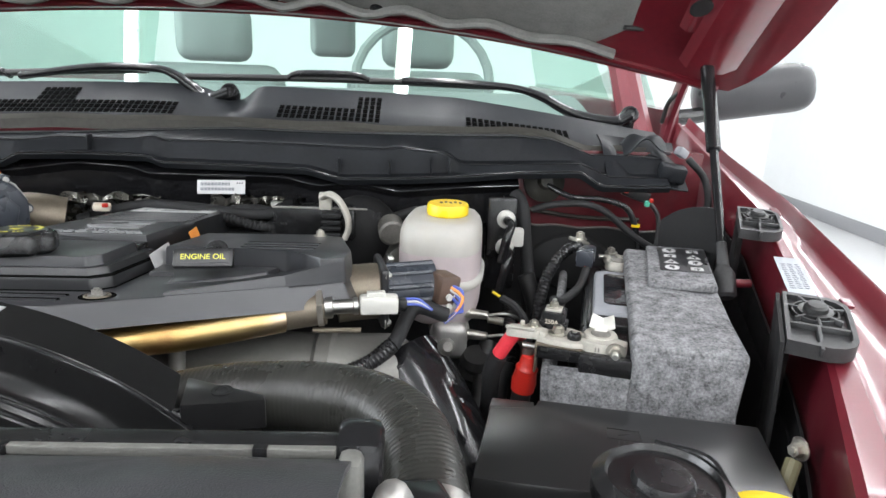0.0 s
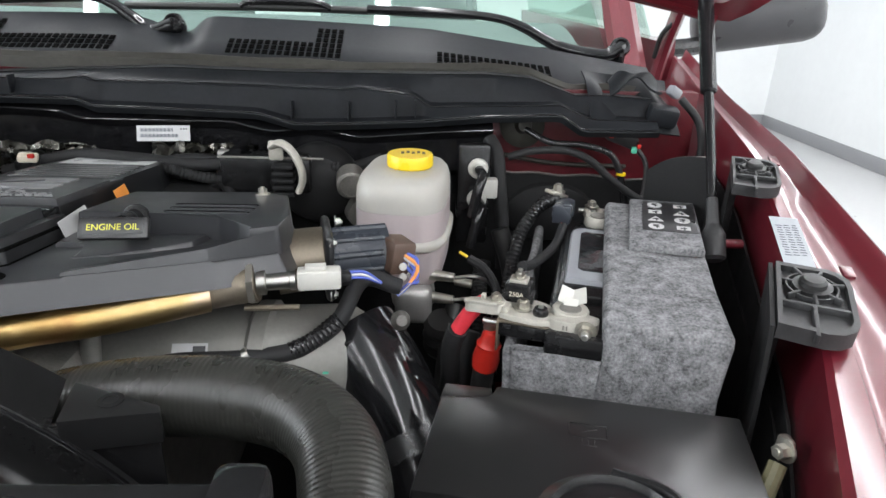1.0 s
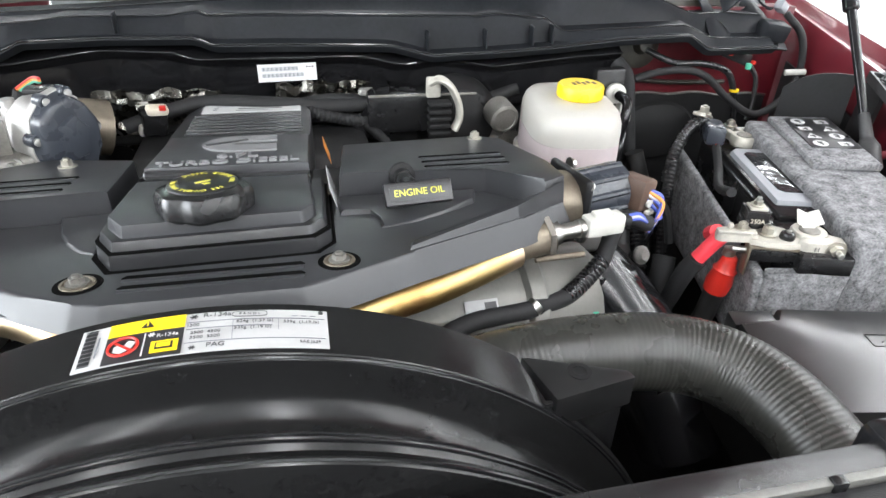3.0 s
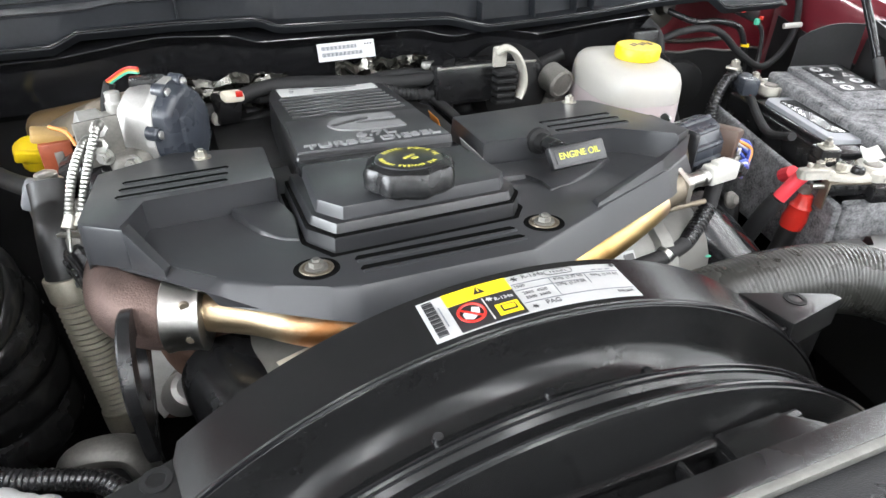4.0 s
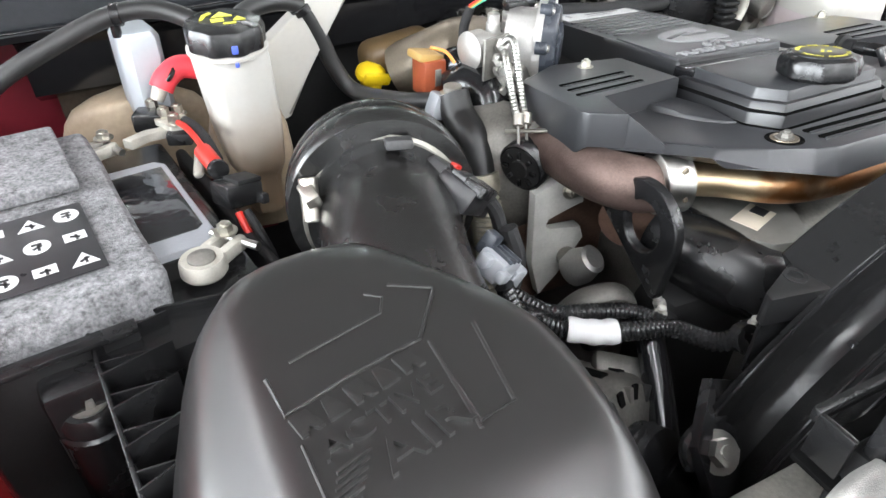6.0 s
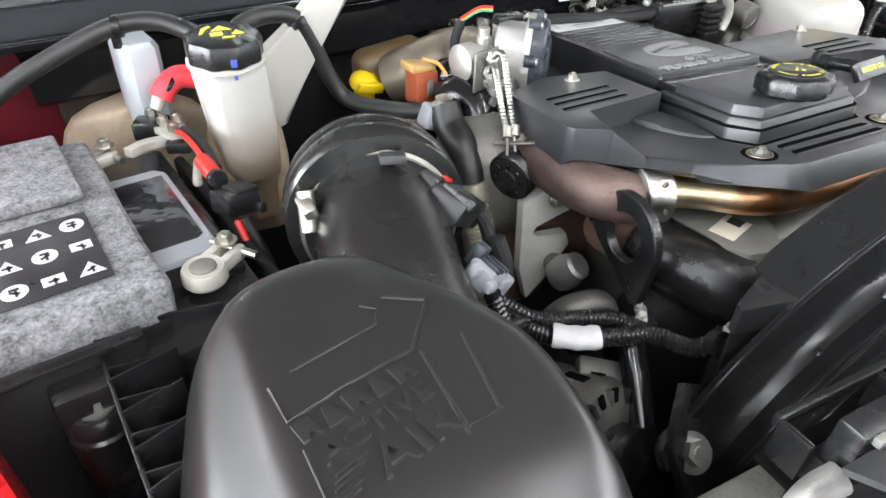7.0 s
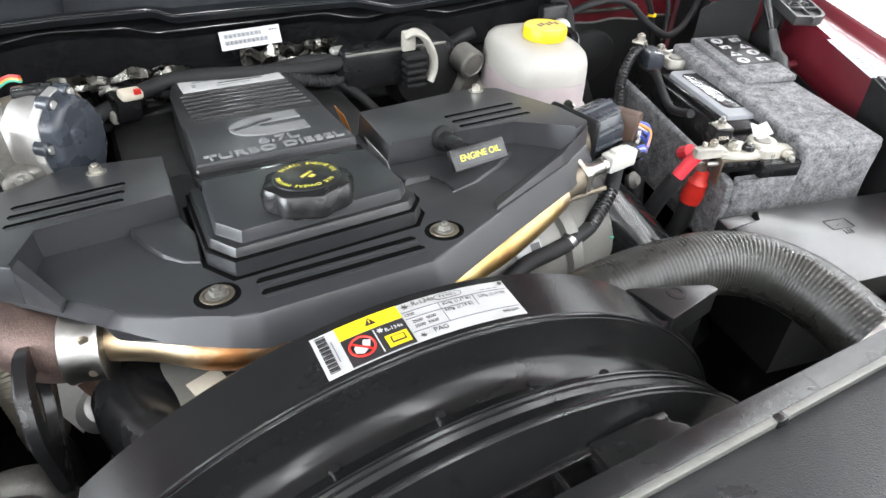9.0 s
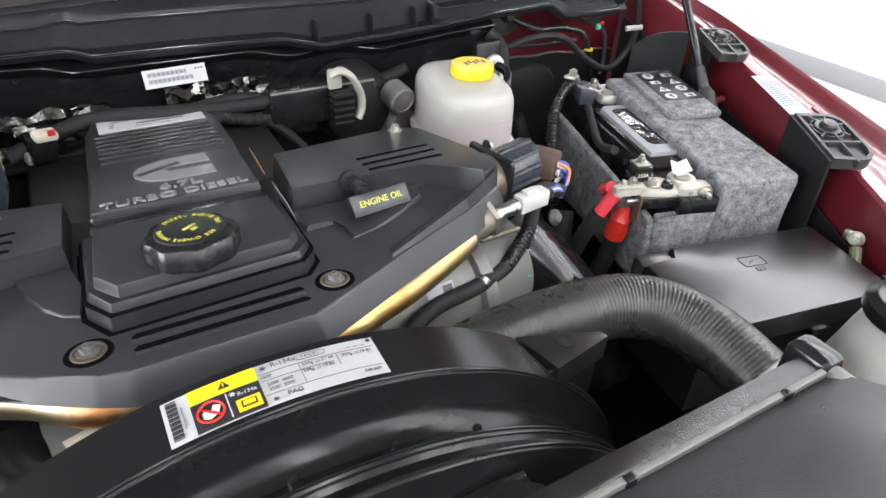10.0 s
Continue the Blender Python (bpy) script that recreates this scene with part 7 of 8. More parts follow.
for pts, r, lab, mt in (
    ([(-0.80, 0.90, 1.215), (-0.737, 0.92, 1.258), (-0.676, 0.925, 1.287), (-0.617, 0.925, 1.309), (-0.572, 0.915, 1.312), (-0.535, 0.89, 1.298), (-0.528, 0.868, 1.288)], 0.0098, "slim black rubber coolant hose over the bottle", RUBBER),
    ([(-0.51, 0.872, 1.286), (-0.494, 0.895, 1.303), (-0.46, 0.90, 1.311), (-0.430, 0.90, 1.304), (-0.412, 0.90, 1.272), (-0.397, 0.898, 1.232), (-0.378, 0.885, 1.203), (-0.345, 0.835, 1.205), (-0.318, 0.79, 1.216), (-0.305, 0.774, 1.220)], 0.0098, "slim black rubber coolant hose curving past the bottle", RUBBER)):
    hs = thing("coolant_hose", pts[0], lab, "hose", "slim coolant hoses")
    part("hose", tube(N(), pts, r, 14, 8), mt, hs)
    part("hose_clip", lathe(N(), Matrix.Translation(pts[3]) @ (Vector(pts[4]) - Vector(pts[3])).to_track_quat("Z", "Y").to_matrix().to_4x4(), [(r + 0.001, 0), (r + 0.002, 0.001), (r + 0.002, 0.008), (r + 0.001, 0.009)], 16), BLACK, hs)
    part("clip_stem", cyl(N(), Vector(pts[3]), Vector(pts[3]) - Vector((0, 0, 0.022)), 0.005, seg=10), BLACK, hs)

# ---- turbo side: down pipe, sleeve, actuator ----
dp = thing("braided_coolant_pipe", (-0.297, 0.68, 1.06), "black hose running into a silver braided sleeve", "pipe")
part("upper_hose", tube(N(), [(-0.303, 0.771, 1.228), (-0.302, 0.755, 1.208), (-0.300, 0.730, 1.196), (-0.299, 0.714, 1.178), (-0.299, 0.706, 1.160)], 0.0185, 18, 8), RUBBER, dp)
part("elbow_cap", lathe(N(), Matrix.Translation((-0.303, 0.771, 1.222)), [(0.014, 0), (0.014, 0.008), (0.010, 0.009), (0.010, 0.016), (0.006, 0.018)], 18), ZINC, dp)
s0, s1 = Vector((-0.299, 0.706, 1.166)), Vector((-0.282, 0.676, 0.996))
sq = (s1 - s0).to_track_quat("Z", "Y").to_matrix().to_4x4()
L = (s1 - s0).length
part("sleeve_collar", lathe(N(), Matrix.Translation(s0) @ sq, [(0.0205, 0), (0.0212, 0.001), (0.0212, 0.022), (0.0190, 0.023)], 24), SLEEVE_METAL, dp)
part("braided_sleeve", lathe(N(), Matrix.Translation(s0) @ sq, [(0.0165 + 0.0034 * (k % 2), 0.022 + (L - 0.044) * k / 44) for k in range(45)], 24), SLEEVE_METAL, dp, "silver braided sleeve", 20)
part("sleeve_collar", lathe(N(), Matrix.Translation(s0.lerp(s1, 1 - 0.024 / L)) @ sq, [(0.0190, 0), (0.0212, 0.001), (0.0212, 0.022), (0.0205, 0.024)], 24), SLEEVE_METAL, dp)
part("lower_hose", tube(N(), [tuple(s1), (-0.279, 0.672, 0.97), (-0.276, 0.668, 0.92)], 0.015, 14), RUBBER, dp)
part("hose_clip", box(N(), (-0.318, 0.776, 1.216), (0.020, 0.024, 0.028), 0.005, pose(0, 0, 0, 0, 20, 0)), GREY_PLASTIC, dp, "pale spring clip")

tb = thing("turbo_actuator", (-0.21, 0.80, 1.18), "cast aluminium turbo actuator with a dark blue-grey cover", "actuator")
md = Matrix.Translation((-0.182, 0.785, 1.266)) @ Matrix(((0.655, 0.0, 0.755, 0), (0.755, 0.0, -0.655, 0), (0.0, 1.0, 0.0, 0), (0, 0, 0, 1))) @ Matrix.Diagonal((0.74, 0.84, 0.74, 1))
plate = [(-0.050, -0.012), (-0.038, -0.048), (-0.012, -0.058), (0.026, -0.050), (0.044, -0.024), (0.046, 0.014), (0.030, 0.040), (0.006, 0.056), (-0.020, 0.050), (-0.044, 0.030)]
part("housing", moved(prism(N(), [(x * 0.86 - 0.004, y * 0.80) for x, y in plate], -0.052, -0.006, 0.006), md), ALU, tb)
part("rim", moved(prism(N(), plate, -0.008, 0.004, 0.002), md), ALU, tb, "bright cast rim")
part("cover_dome", moved(prism(N(), [(x * 0.97, y * 0.97) for x, y in plate], 0.003, 0.026, 0.008, 0.004, 3), md), SLATE, tb, "dark blue-grey moulded cover")
part("cover_boss", moved(prism(N(), [(-0.022, -0.030), (0.016, -0.026), (0.026, 0.006), (0.004, 0.030), (-0.022, 0.018)], 0.022, 0.031, 0.003, 0.003), md), SLATE, tb)
for x, y in ((-0.046, 0.004), (-0.020, 0.046), (0.012, 0.050), (0.042, 0.000), (0.022, -0.046), (-0.034, -0.044)):
    part("cover_lug", moved(lathe(N(), Matrix.Translation((x, y, -0.004)), [(0.0085, 0), (0.0085, 0.016), (0.007, 0.018)], 16), md), SLATE, tb)
    part("screw_head", moved(lathe(N(), Matrix.Translation((x, y, 0.013)), [(0.005, 0), (0.005, 0.004), (0.003, 0.0045)], 12), md), ALU, tb)
part("shaft_drum", lathe(N(), pose(-0.272, 0.800, 1.262, 0, 90, 12), [(0.012, 0), (0.021, 0.004), (0.021, 0.022), (0.017, 0.026), (0.017, 0.045)], 24), ALU, tb)
part("lower_housing", box(N(), (-0.222, 0.788, 1.232), (0.060, 0.046, 0.034), 0.008, pose(0, 0, 0, 0, 0, 20), 3), ALU_DARK, tb)
for x, y, z in ((-0.234, 0.808, 1.277), (-0.213, 0.806, 1.277), (-0.205, 0.822, 1.282)):
    part("post", lathe(N(), Matrix.Translation((x, y, z - 0.010)), [(0.0085, 0), (0.0085, 0.020), (0.0070, 0.022), (0.0070, 0.030), (0.0040, 0.031)], 16), ALU, tb)
for x, z in ((-0.248, 1.250), (-0.226, 1.240), (-0.206, 1.226), (-0.245, 1.226)):
    part("bolt", hexbolt(N(), (x, 0.765, z), (-0.3, -1, 0.2), 0.0055, 0.009), STEEL, tb)
part("lever_plate", box(N(), (-0.250, 0.772, 1.262), (0.040, 0.004, 0.046), 0.0015, pose(0, 0, 0, 0, 0, 20)), ALU_DARK, tb)
part("top_plug", box(N(), (-0.200, 0.812, 1.302), (0.034, 0.018, 0.012), 0.003), BLACK, tb)
for k, mt in enumerate((GREEN, ORANGE, RED)):
    part("wire", tube(N(), [(-0.208, 0.835, 1.306 + 0.002 * k), (-0.220, 0.848, 1.303 + 0.002 * k), (-0.240, 0.856, 1.290 + 0.002 * k)], 0.0018, 6), mt, tb)
part("loom", tube(N(), [(-0.238, 0.856, 1.292), (-0.246, 0.856, 1.27), (-0.250, 0.85, 1.24), (-0.262, 0.845, 1.20)], 0.006, 10), TAPE, tb)
spr = thing("turbo_wastegate_links", (-0.275, 0.64, 1.18), "pair of silver ribbed cables running down to a black pulley", "cable")
for dx, dz in ((0.0, 0.0), (-0.011, -0.016)):
    line = [(-0.248 + 0.3 * dx, 0.765, 1.277 + dz), (-0.245 + 0.6 * dx, 0.755, 1.286 + dz), (-0.248 + dx, 0.738, 1.284 + 0.5 * dz), (-0.260 + dx, 0.705, 1.258), (-0.270 + 0.8 * dx, 0.672, 1.228)]
    part("ribbed_cable", corrugated(N(), line, 0.0042, 0.004, 0.2, 10), STEEL, spr)
    part("cable_wire", cyl(N(), line[-1], (-0.272 + dx, 0.660, 1.196), 0.0017, seg=8), STEEL, spr)
    part("cable_end", cyl(N(), line[-1], Vector(line[-1]) + Vector((0.004, 0.007, 0.008)), 0.0058, seg=12), ZINC, spr)
    part("cable_nut", lathe(N(), pose(*line[0], 70, 0, 0), [(0.008, -0.004), (0.008, 0.003), (0.005, 0.004)], 6), STEEL, spr)
part("bracket", box(N(), (-0.268, 0.664, 1.224), (0.054, 0.006, 0.003), 0.001, pose(0, 0, 0, 0, -8, -38)), ZINC, spr)
mpl = pose(-0.280, 0.660, 1.186, 0, 82, 24) @ Matrix.Diagonal((1.06, 1.06, 1.06, 1))
pu = part("pulley", lathe(N(), mpl, [(0.0235, 0), (0.0255, 0.002), (0.0225, 0.005), (0.0255, 0.009), (0.0255, 0.012), (0.023, 0.014), (0.023, 0.045)], 36), BLACK, spr)
part("pulley_face", lathe(N(), mpl, [(0.022, -0.001), (0.022, 0.0), (0.010, 0.0012), (0.009, -0.003), (0.004, -0.0035)], 24), RUBBER, pu)
for k in range(8):
    a = 2 * math.pi * k / 8
    part("face_lug", moved(box(N(), (0.0155 * math.cos(a), 0.0155 * math.sin(a), -0.0022), (0.007, 0.004, 0.003), 0.0008, pose(0, 0, 0, 0, 0, math.degrees(a))), mpl), BLACK, pu)
part("return_spring", corrugated(N(), [(-0.258, 0.672, 1.222), (-0.246, 0.676, 1.214), (-0.236, 0.682, 1.208)], 0.007, 0.004, 0.25, 12), ALU_DARK, spr)

yd = thing("transmission_dipstick", (-0.344, 0.92, 1.15), "bright yellow dipstick handle", "dipstick")
part("handle", lathe(N(), pose(-0.341, 0.930, 1.198, 20, 0, 10), [(0.018, 0), (0.020, 0.004), (0.019, 0.010), (0.013, 0.016), (0.006, 0.018)], 20), YELLOW, yd)
part("grip", box(N(), (-0.338, 0.912, 1.201), (0.038, 0.008, 0.015), 0.003, pose(0, 0, 0, 20, 12, 8)), YELLOW, yd)
part("collar", lathe(N(), pose(-0.341, 0.930, 1.185, 20, 0, 10), [(0.014, 0), (0.014, 0.012)], 18), YELLOW, yd)
part("tube", tube(N(), [(-0.341, 0.932, 1.19), (-0.337, 0.97, 1.13), (-0.33, 1.01, 1.06)], 0.008, 10), BLACK, yd)
rc = thing("red_brown_connector", (-0.303, 0.835, 1.18), "red-brown wiring connector with a yellow top", "plug")
part("body", box(N(), (-0.300, 0.838, 1.226), (0.030, 0.03, 0.042), 0.003, pose(0, 0, 0, 0, 0, 8)), BROWN_RED, rc)
part("slot", box(N(), (-0.296, 0.8215, 1.228), (0.008, 0.002, 0.02), 0.0006, pose(0, 0, 0, 0, 0, 8)), ALU_DARK, rc)
part("top", box(N(), (-0.303, 0.842, 1.249), (0.034, 0.030, 0.010), 0.003, pose(0, 0, 0, 0, 12, 8)), shader("tan_plastic", (0.42, 0.27, 0.09), 0.45), rc)
part("wire", tube(N(), [(-0.30, 0.835, 1.26), (-0.285, 0.825, 1.256), (-0.278, 0.815, 1.245)], 0.002, 6), ORANGE, rc)
part("blue_catch", box(N(), (-0.287, 0.826, 1.205), (0.006, 0.006, 0.012), 0.001), BLUE, rc)
part("block_below", box(N(), (-0.322, 0.81, 1.185), (0.024, 0.022, 0.035), 0.004), ALU_DARK, rc)
tp = thing("turbo_housing", (-0.27, 0.8, 1.0), "dark cast turbo housing and pipes beside the engine", "turbocharger")
part("snail", lathe(N(), pose(-0.255, 0.74, 1.14, 0, 75, 25), [(0.04, -0.05), (0.07, -0.03), (0.082, 0.0), (0.075, 0.03), (0.05, 0.05)], 32), ALU_DARK, tp)
part("oil_pipe", tube(N(), [(-0.28, 0.815, 1.21), (-0.262, 0.80, 1.222), (-0.255, 0.775, 1.21), (-0.262, 0.75, 1.17)], 0.026, 18), BLACK_GLOSS, tp)
part("heat_pipe", tube(N(), [(-0.30, 0.93, 1.20), (-0.26, 0.90, 1.225), (-0.22, 0.91, 1.23), (-0.18, 0.93, 1.22)], 0.035, 18), BRONZE, tp)
part("tan_block", box(N(), (-0.292, 0.955, 1.215), (0.105, 0.05, 0.05), 0.018, pose(0, 0, 0, 0, -6, 5), 4), shader("aged_tan_plastic", (0.12, 0.078, 0.036), 0.4, 0, 0.2, 30), tp)
part("tan_plate", box(N(), (-0.242, 0.93, 1.208), (0.10, 0.012, 0.012), 0.004, pose(0, 0, 0, 0, 3, 5), 2), MILKY_BROWN, tp)
part("bypass_hose", tube(N(), [(-0.268, 0.842, 1.232), (-0.258, 0.830, 1.236), (-0.248, 0.818, 1.230), (-0.240, 0.808, 1.208), (-0.242, 0.798, 1.175)], 0.021, 18, 8), BLACK_GLOSS, tp, "glossy black rubber elbow")

# ---- alternator, brackets and looms low on the turbo side ----
alt = thing("alternator", (-0.33, 0.43, 0.98), "cast aluminium alternator low beside the engine", "alternator")
mal = pose(-0.325, 0.425, 1.045, 66, 0, 16)
part("body", lathe(N(), mal, [(0.056, -0.06), (0.064, -0.05), (0.064, 0.01), (0.058, 0.024), (0.045, 0.030), (0.02, 0.032)], 36), GRIMY, alt)
part("pulley", lathe(N(), mal, [(0.030, 0.030), (0.030, 0.034), (0.026, 0.036), (0.030, 0.040), (0.026, 0.043), (0.030, 0.047), (0.026, 0.05), (0.030, 0.054), (0.012, 0.056)], 28), BLACK, alt)
for k in range(18):
    a = 2 * math.pi * k / 18
    # slots are surface blocks with their inner shade painted in
    part("air_slot", moved(box(N(), (0.0640 * math.cos(a), 0.0640 * math.sin(a), -0.006), (0.003, 0.010, 0.024), 0.001, pose(0, 0, 0, 0, 0, math.degrees(a))), mal), VOID, alt)
    part("air_slot", moved(box(N(), (0.052 * math.cos(a + 0.17), 0.052 * math.sin(a + 0.17), 0.0275), (0.016, 0.007, 0.003), 0.001, pose(0, 0, 0, 0, 0, math.degrees(a) + 10)), mal), VOID, alt)
for k in range(14):
    a = 2 * math.pi * k / 14
    part("cooling_fin", moved(box(N(), (0.051 * math.cos(a), 0.051 * math.sin(a), 0.026), (0.016, 0.005, 0.008), 0.001, pose(0, 0, 0, 0, 0, math.degrees(a))), mal), GRIMY if k % 2 else BLACK_MATT, alt)
part("ear", box(N(), (-0.289, 0.458, 1.088), (0.055, 0.026, 0.016), 0.005, pose(0, 0, 0, 20, 10, -30)), GRIMY, alt)
part("ear", box(N(), (-0.352, 0.462, 1.088), (0.05, 0.03, 0.03), 0.006, pose(0, 0, 0, 20, 10, -30)), GRIMY, alt)
part("belt_guard", tube(N(), [(-0.262, 0.462, 1.115), (-0.275, 0.43, 1.09), (-0.29, 0.395, 1.06), (-0.30, 0.37, 1.02)], 0.013, 12), BLACK_GLOSS, alt)
part("cast_arm", tube(N(), [(-0.30, 0.54, 1.085), (-0.288, 0.525, 1.115), (-0.255, 0.515, 1.118), (-0.245, 0.51, 1.085)], 0.016, 14, 6, True, 0.7), GRIMY, alt)
part("arm_filler", box(N(), (-0.262, 0.517, 1.088), (0.05, 0.02, 0.06), 0.008), BLACK_MATT, alt)

lm = thing("engine_wiring_loom", (-0.28, 0.46, 1.12), "black corrugated wiring loom with a white tape wrap", "wiring loom")
part("loom", corrugated(N(), [(-0.365, 0.545, 1.145), (-0.345, 0.515, 1.135), (-0.325, 0.503, 1.132), (-0.30, 0.494, 1.132), (-0.27, 0.482, 1.130), (-0.25, 0.462, 1.125)], 0.0082, 0.0042), BLACK, lm)
part("loom", corrugated(N(), [(-0.37, 0.528, 1.140), (-0.347, 0.50, 1.130), (-0.322, 0.478, 1.130), (-0.29, 0.462, 1.132), (-0.257, 0.447, 1.135), (-0.238, 0.418, 1.137), (-0.222, 0.405, 1.150)], 0.0088, 0.0042), BLACK, lm)
part("white_tape", tube(N(), [(-0.334, 0.487, 1.131), (-0.315, 0.474, 1.131), (-0.298, 0.466, 1.132)], lambda f: 0.0120 + 0.0006 * math.sin(17 * f), 18, 6, True, 0.8), PAPER, lm, "white tape wrap")
part("loom_clip", lathe(N(), Matrix.Translation((-0.225, 0.408, 1.146)) @ pose(0, 0, 0, 60), [(0.012, 0), (0.012, 0.01)], 16), BLACK, lm)
part("taped_loom", tube(N(), [(-0.358, 0.555, 1.20), (-0.352, 0.545, 1.17), (-0.36, 0.54, 1.14), (-0.37, 0.53, 1.11), (-0.37, 0.52, 1.05)], 0.008, 10), TAPE, lm)
part("red_lead", tube(N(), [(-0.375, 0.51, 1.06), (-0.355, 0.49, 1.055), (-0.34, 0.475, 1.045)], 0.0045, 10), RED, lm)
for p in ((-0.222, 0.490, 1.102), (-0.176, 0.428, 1.122)):
    pn = part("push_pin", lathe(N(), Matrix.Translation(p), [(0.006, 0), (0.006, 0.003), (0.0035, 0.004), (0.0045, 0.008), (0.003, 0.010)], 12), WHITE, lm)
    part("pin_bracket", box(N(), (p[0], p[1], p[2] - 0.012), (0.03, 0.022, 0.024), 0.004), BLACK_MATT, lm)
part("green_mark", box(N(), (-0.243, 0.494, 1.106), (0.005, 0.004, 0.004), 0.001), GREEN, lm)

rb2 = thing("shroud_brace", (-0.29, 0.35, 1.05), "black brace bolted to the fan shroud", "bracket")
part("brace", tube(N(), [(-0.205, 0.388, 1.135), (-0.26, 0.372, 1.125), (-0.312, 0.362, 1.118), (-0.315, 0.352, 1.10)], 0.006, 10), BLACK, rb2)
part("brace_plate", moved(prism(N(), [(-0.03, -0.03), (0.015, -0.035), (0.05, 0.03), (0.02, 0.05), (-0.025, 0.02)], -0.004, 0.004, 0.001), pose(-0.29, 0.352, 1.105, 55, 0, 20)), BLACK, rb2)
part("bolt", hexbolt(N(), (-0.296, 0.348, 1.112), (-0.1, -0.6, 0.75), 0.011, 0.010, 1.5), STEEL, rb2)

# ---- passenger battery leads ----
pl = thing("passenger_battery_lead", (-0.60, 0.86, 1.19), "red positive battery cable with a bolted link", "cable")
part("red_boot", tube(N(), [(-0.546, 0.905, 1.250), (-0.566, 0.905, 1.254), (-0.582, 0.900, 1.246), (-0.590, 0.896, 1.236)], 0.0125, 16, 6), RED_TAPE, pl)
part("boot_end", cyl(N(), (-0.590, 0.896, 1.238), (-0.597, 0.893, 1.226), 0.0085, 0.007, 14), CLAMP_METAL, pl)
part("cable_tie", lathe(N(), Matrix.Translation((-0.579, 0.901, 1.248)) @ pose(0, 0, 0, 0, -45, 10), [(0.0130, 0), (0.0142, 0.001), (0.0142, 0.004), (0.0130, 0.005)], 18), BLACK, pl)
part("link", prism(N(), [(-0.612, 0.900), (-0.592, 0.896), (-0.572, 0.872), (-0.578, 0.846), (-0.592, 0.848), (-0.604, 0.874)], 1.206, 1.213, 0.002), CLAMP_METAL, pl)
part("link_arm", prism(N(), [(-0.640, 0.852), (-0.618, 0.866), (-0.596, 0.868), (-0.596, 0.856), (-0.616, 0.854), (-0.632, 0.842)], 1.198, 1.207, 0.002), CLAMP_METAL, pl)
part("fuse_block", box(N(), (-0.606, 0.892, 1.206), (0.036, 0.028, 0.020), 0.003, pose(0, 0, 0, 0, 0, -20)), BLACK, pl)
part("fuse_block", box(N(), (-0.582, 0.852, 1.201), (0.026, 0.030, 0.014), 0.003, pose(0, 0, 0, 0, 0, -20)), BLACK, pl)
for x, y in ((-0.603, 0.905), (-0.594, 0.878), (-0.580, 0.880), (-0.586, 0.856)):
    part("nut", hexbolt(N(), (x, y, 1.212), (0, 0, 1), 0.0062, 0.009), ZINC, pl)
part("wax_crust", box(N(), (-0.575, 0.800, 1.19), (0.010, 0.05, 0.010), 0.004, pose(0, 0, 0, 0, 0, -10)), CLAMP_METAL, pl, "crusty pale corrosion")
part("black_cable", tube(N(), [(-0.576, 0.852, 1.214), (-0.570, 0.83, 1.216), (-0.564, 0.80, 1.214), (-0.560, 0.765, 1.208)], 0.0062, 12), TAPE, pl)
part("red_cable", tube(N(), [(-0.583, 0.846, 1.217), (-0.578, 0.825, 1.220), (-0.572, 0.795, 1.219), (-0.567, 0.765, 1.212)], 0.0032, 10), RED, pl)
part("red_wrap", tube(N(), [(-0.570, 0.780, 1.213), (-0.565, 0.760, 1.209), (-0.563, 0.752, 1.206)], 0.0085, 12), RED, pl)
part("tie_wrap", lathe(N(), Matrix.Translation((-0.563, 0.752, 1.206)) @ pose(0, 0, 0, 80, 0, 10), [(0.0092, 0), (0.0098, 0.002), (0.0098, 0.008), (0.0092, 0.009)], 16), BLACK, pl)
mx = pose(-0.552, 0.722, 1.194, -12, 8, 18)
part("connector_box", moved(box(N(), (0, 0, 0), (0.036, 0.036, 0.022), 0.003), mx), BLACK, pl)
part("connector_lid", moved(box(N(), (0.006, -0.002, 0.012), (0.024, 0.030, 0.004), 0.001), mx), BLACK_MATT, pl)
part("connector_ear", moved(box(N(), (0.012, -0.024, -0.004), (0.008, 0.014, 0.010), 0.002), mx), BLACK, pl)
part("red_lead", tube(N(), [(-0.556, 0.704, 1.182), (-0.553, 0.690, 1.170), (-0.545, 0.672, 1.15), (-0.535, 0.65, 1.10)], 0.0035, 8), RED, pl)
part("black_lead", tube(N(), [(-0.549, 0.704, 1.182), (-0.543, 0.688, 1.168), (-0.535, 0.668, 1.14), (-0.525, 0.65, 1.09)], 0.0045, 8), TAPE, pl)

# ---- firewall side: label, servo box, looms ----
part("firewall_label", moved(box(N(), (0, 0, 0), (0.080, 0.0006, 0.0235)), pose(0.0475, 0.9985, 1.2655, -18, -1.5, 0)), PAPER, truck, "white printed label")
for row in range(2):
    for k in range(30 - 4 * (1 - row)):
        part("bar_code", moved(box(N(), (-0.034 + 0.0019 * k, -0.0006, 0.0050 - 0.0085 * row), (0.0007 + 0.0005 * (k * 5 % 3), 0.0004, 0.0050)), pose(0.0475, 0.9985, 1.2655, -18, -1.5, 0)), INK_GREY, truck)
for k in range(3):
    part("print_line", moved(box(N(), (0.027 + 0.004 * k, -0.0006, 0.0065), (0.0022, 0.0004, 0.0022)), pose(0.0475, 0.9985, 1.2655, -18, -1.5, 0)), INK, truck)
sv = thing("vacuum_servo", (0.26, 0.96, 1.15), "black servo unit on the firewall with a pale bracket", "servo unit")
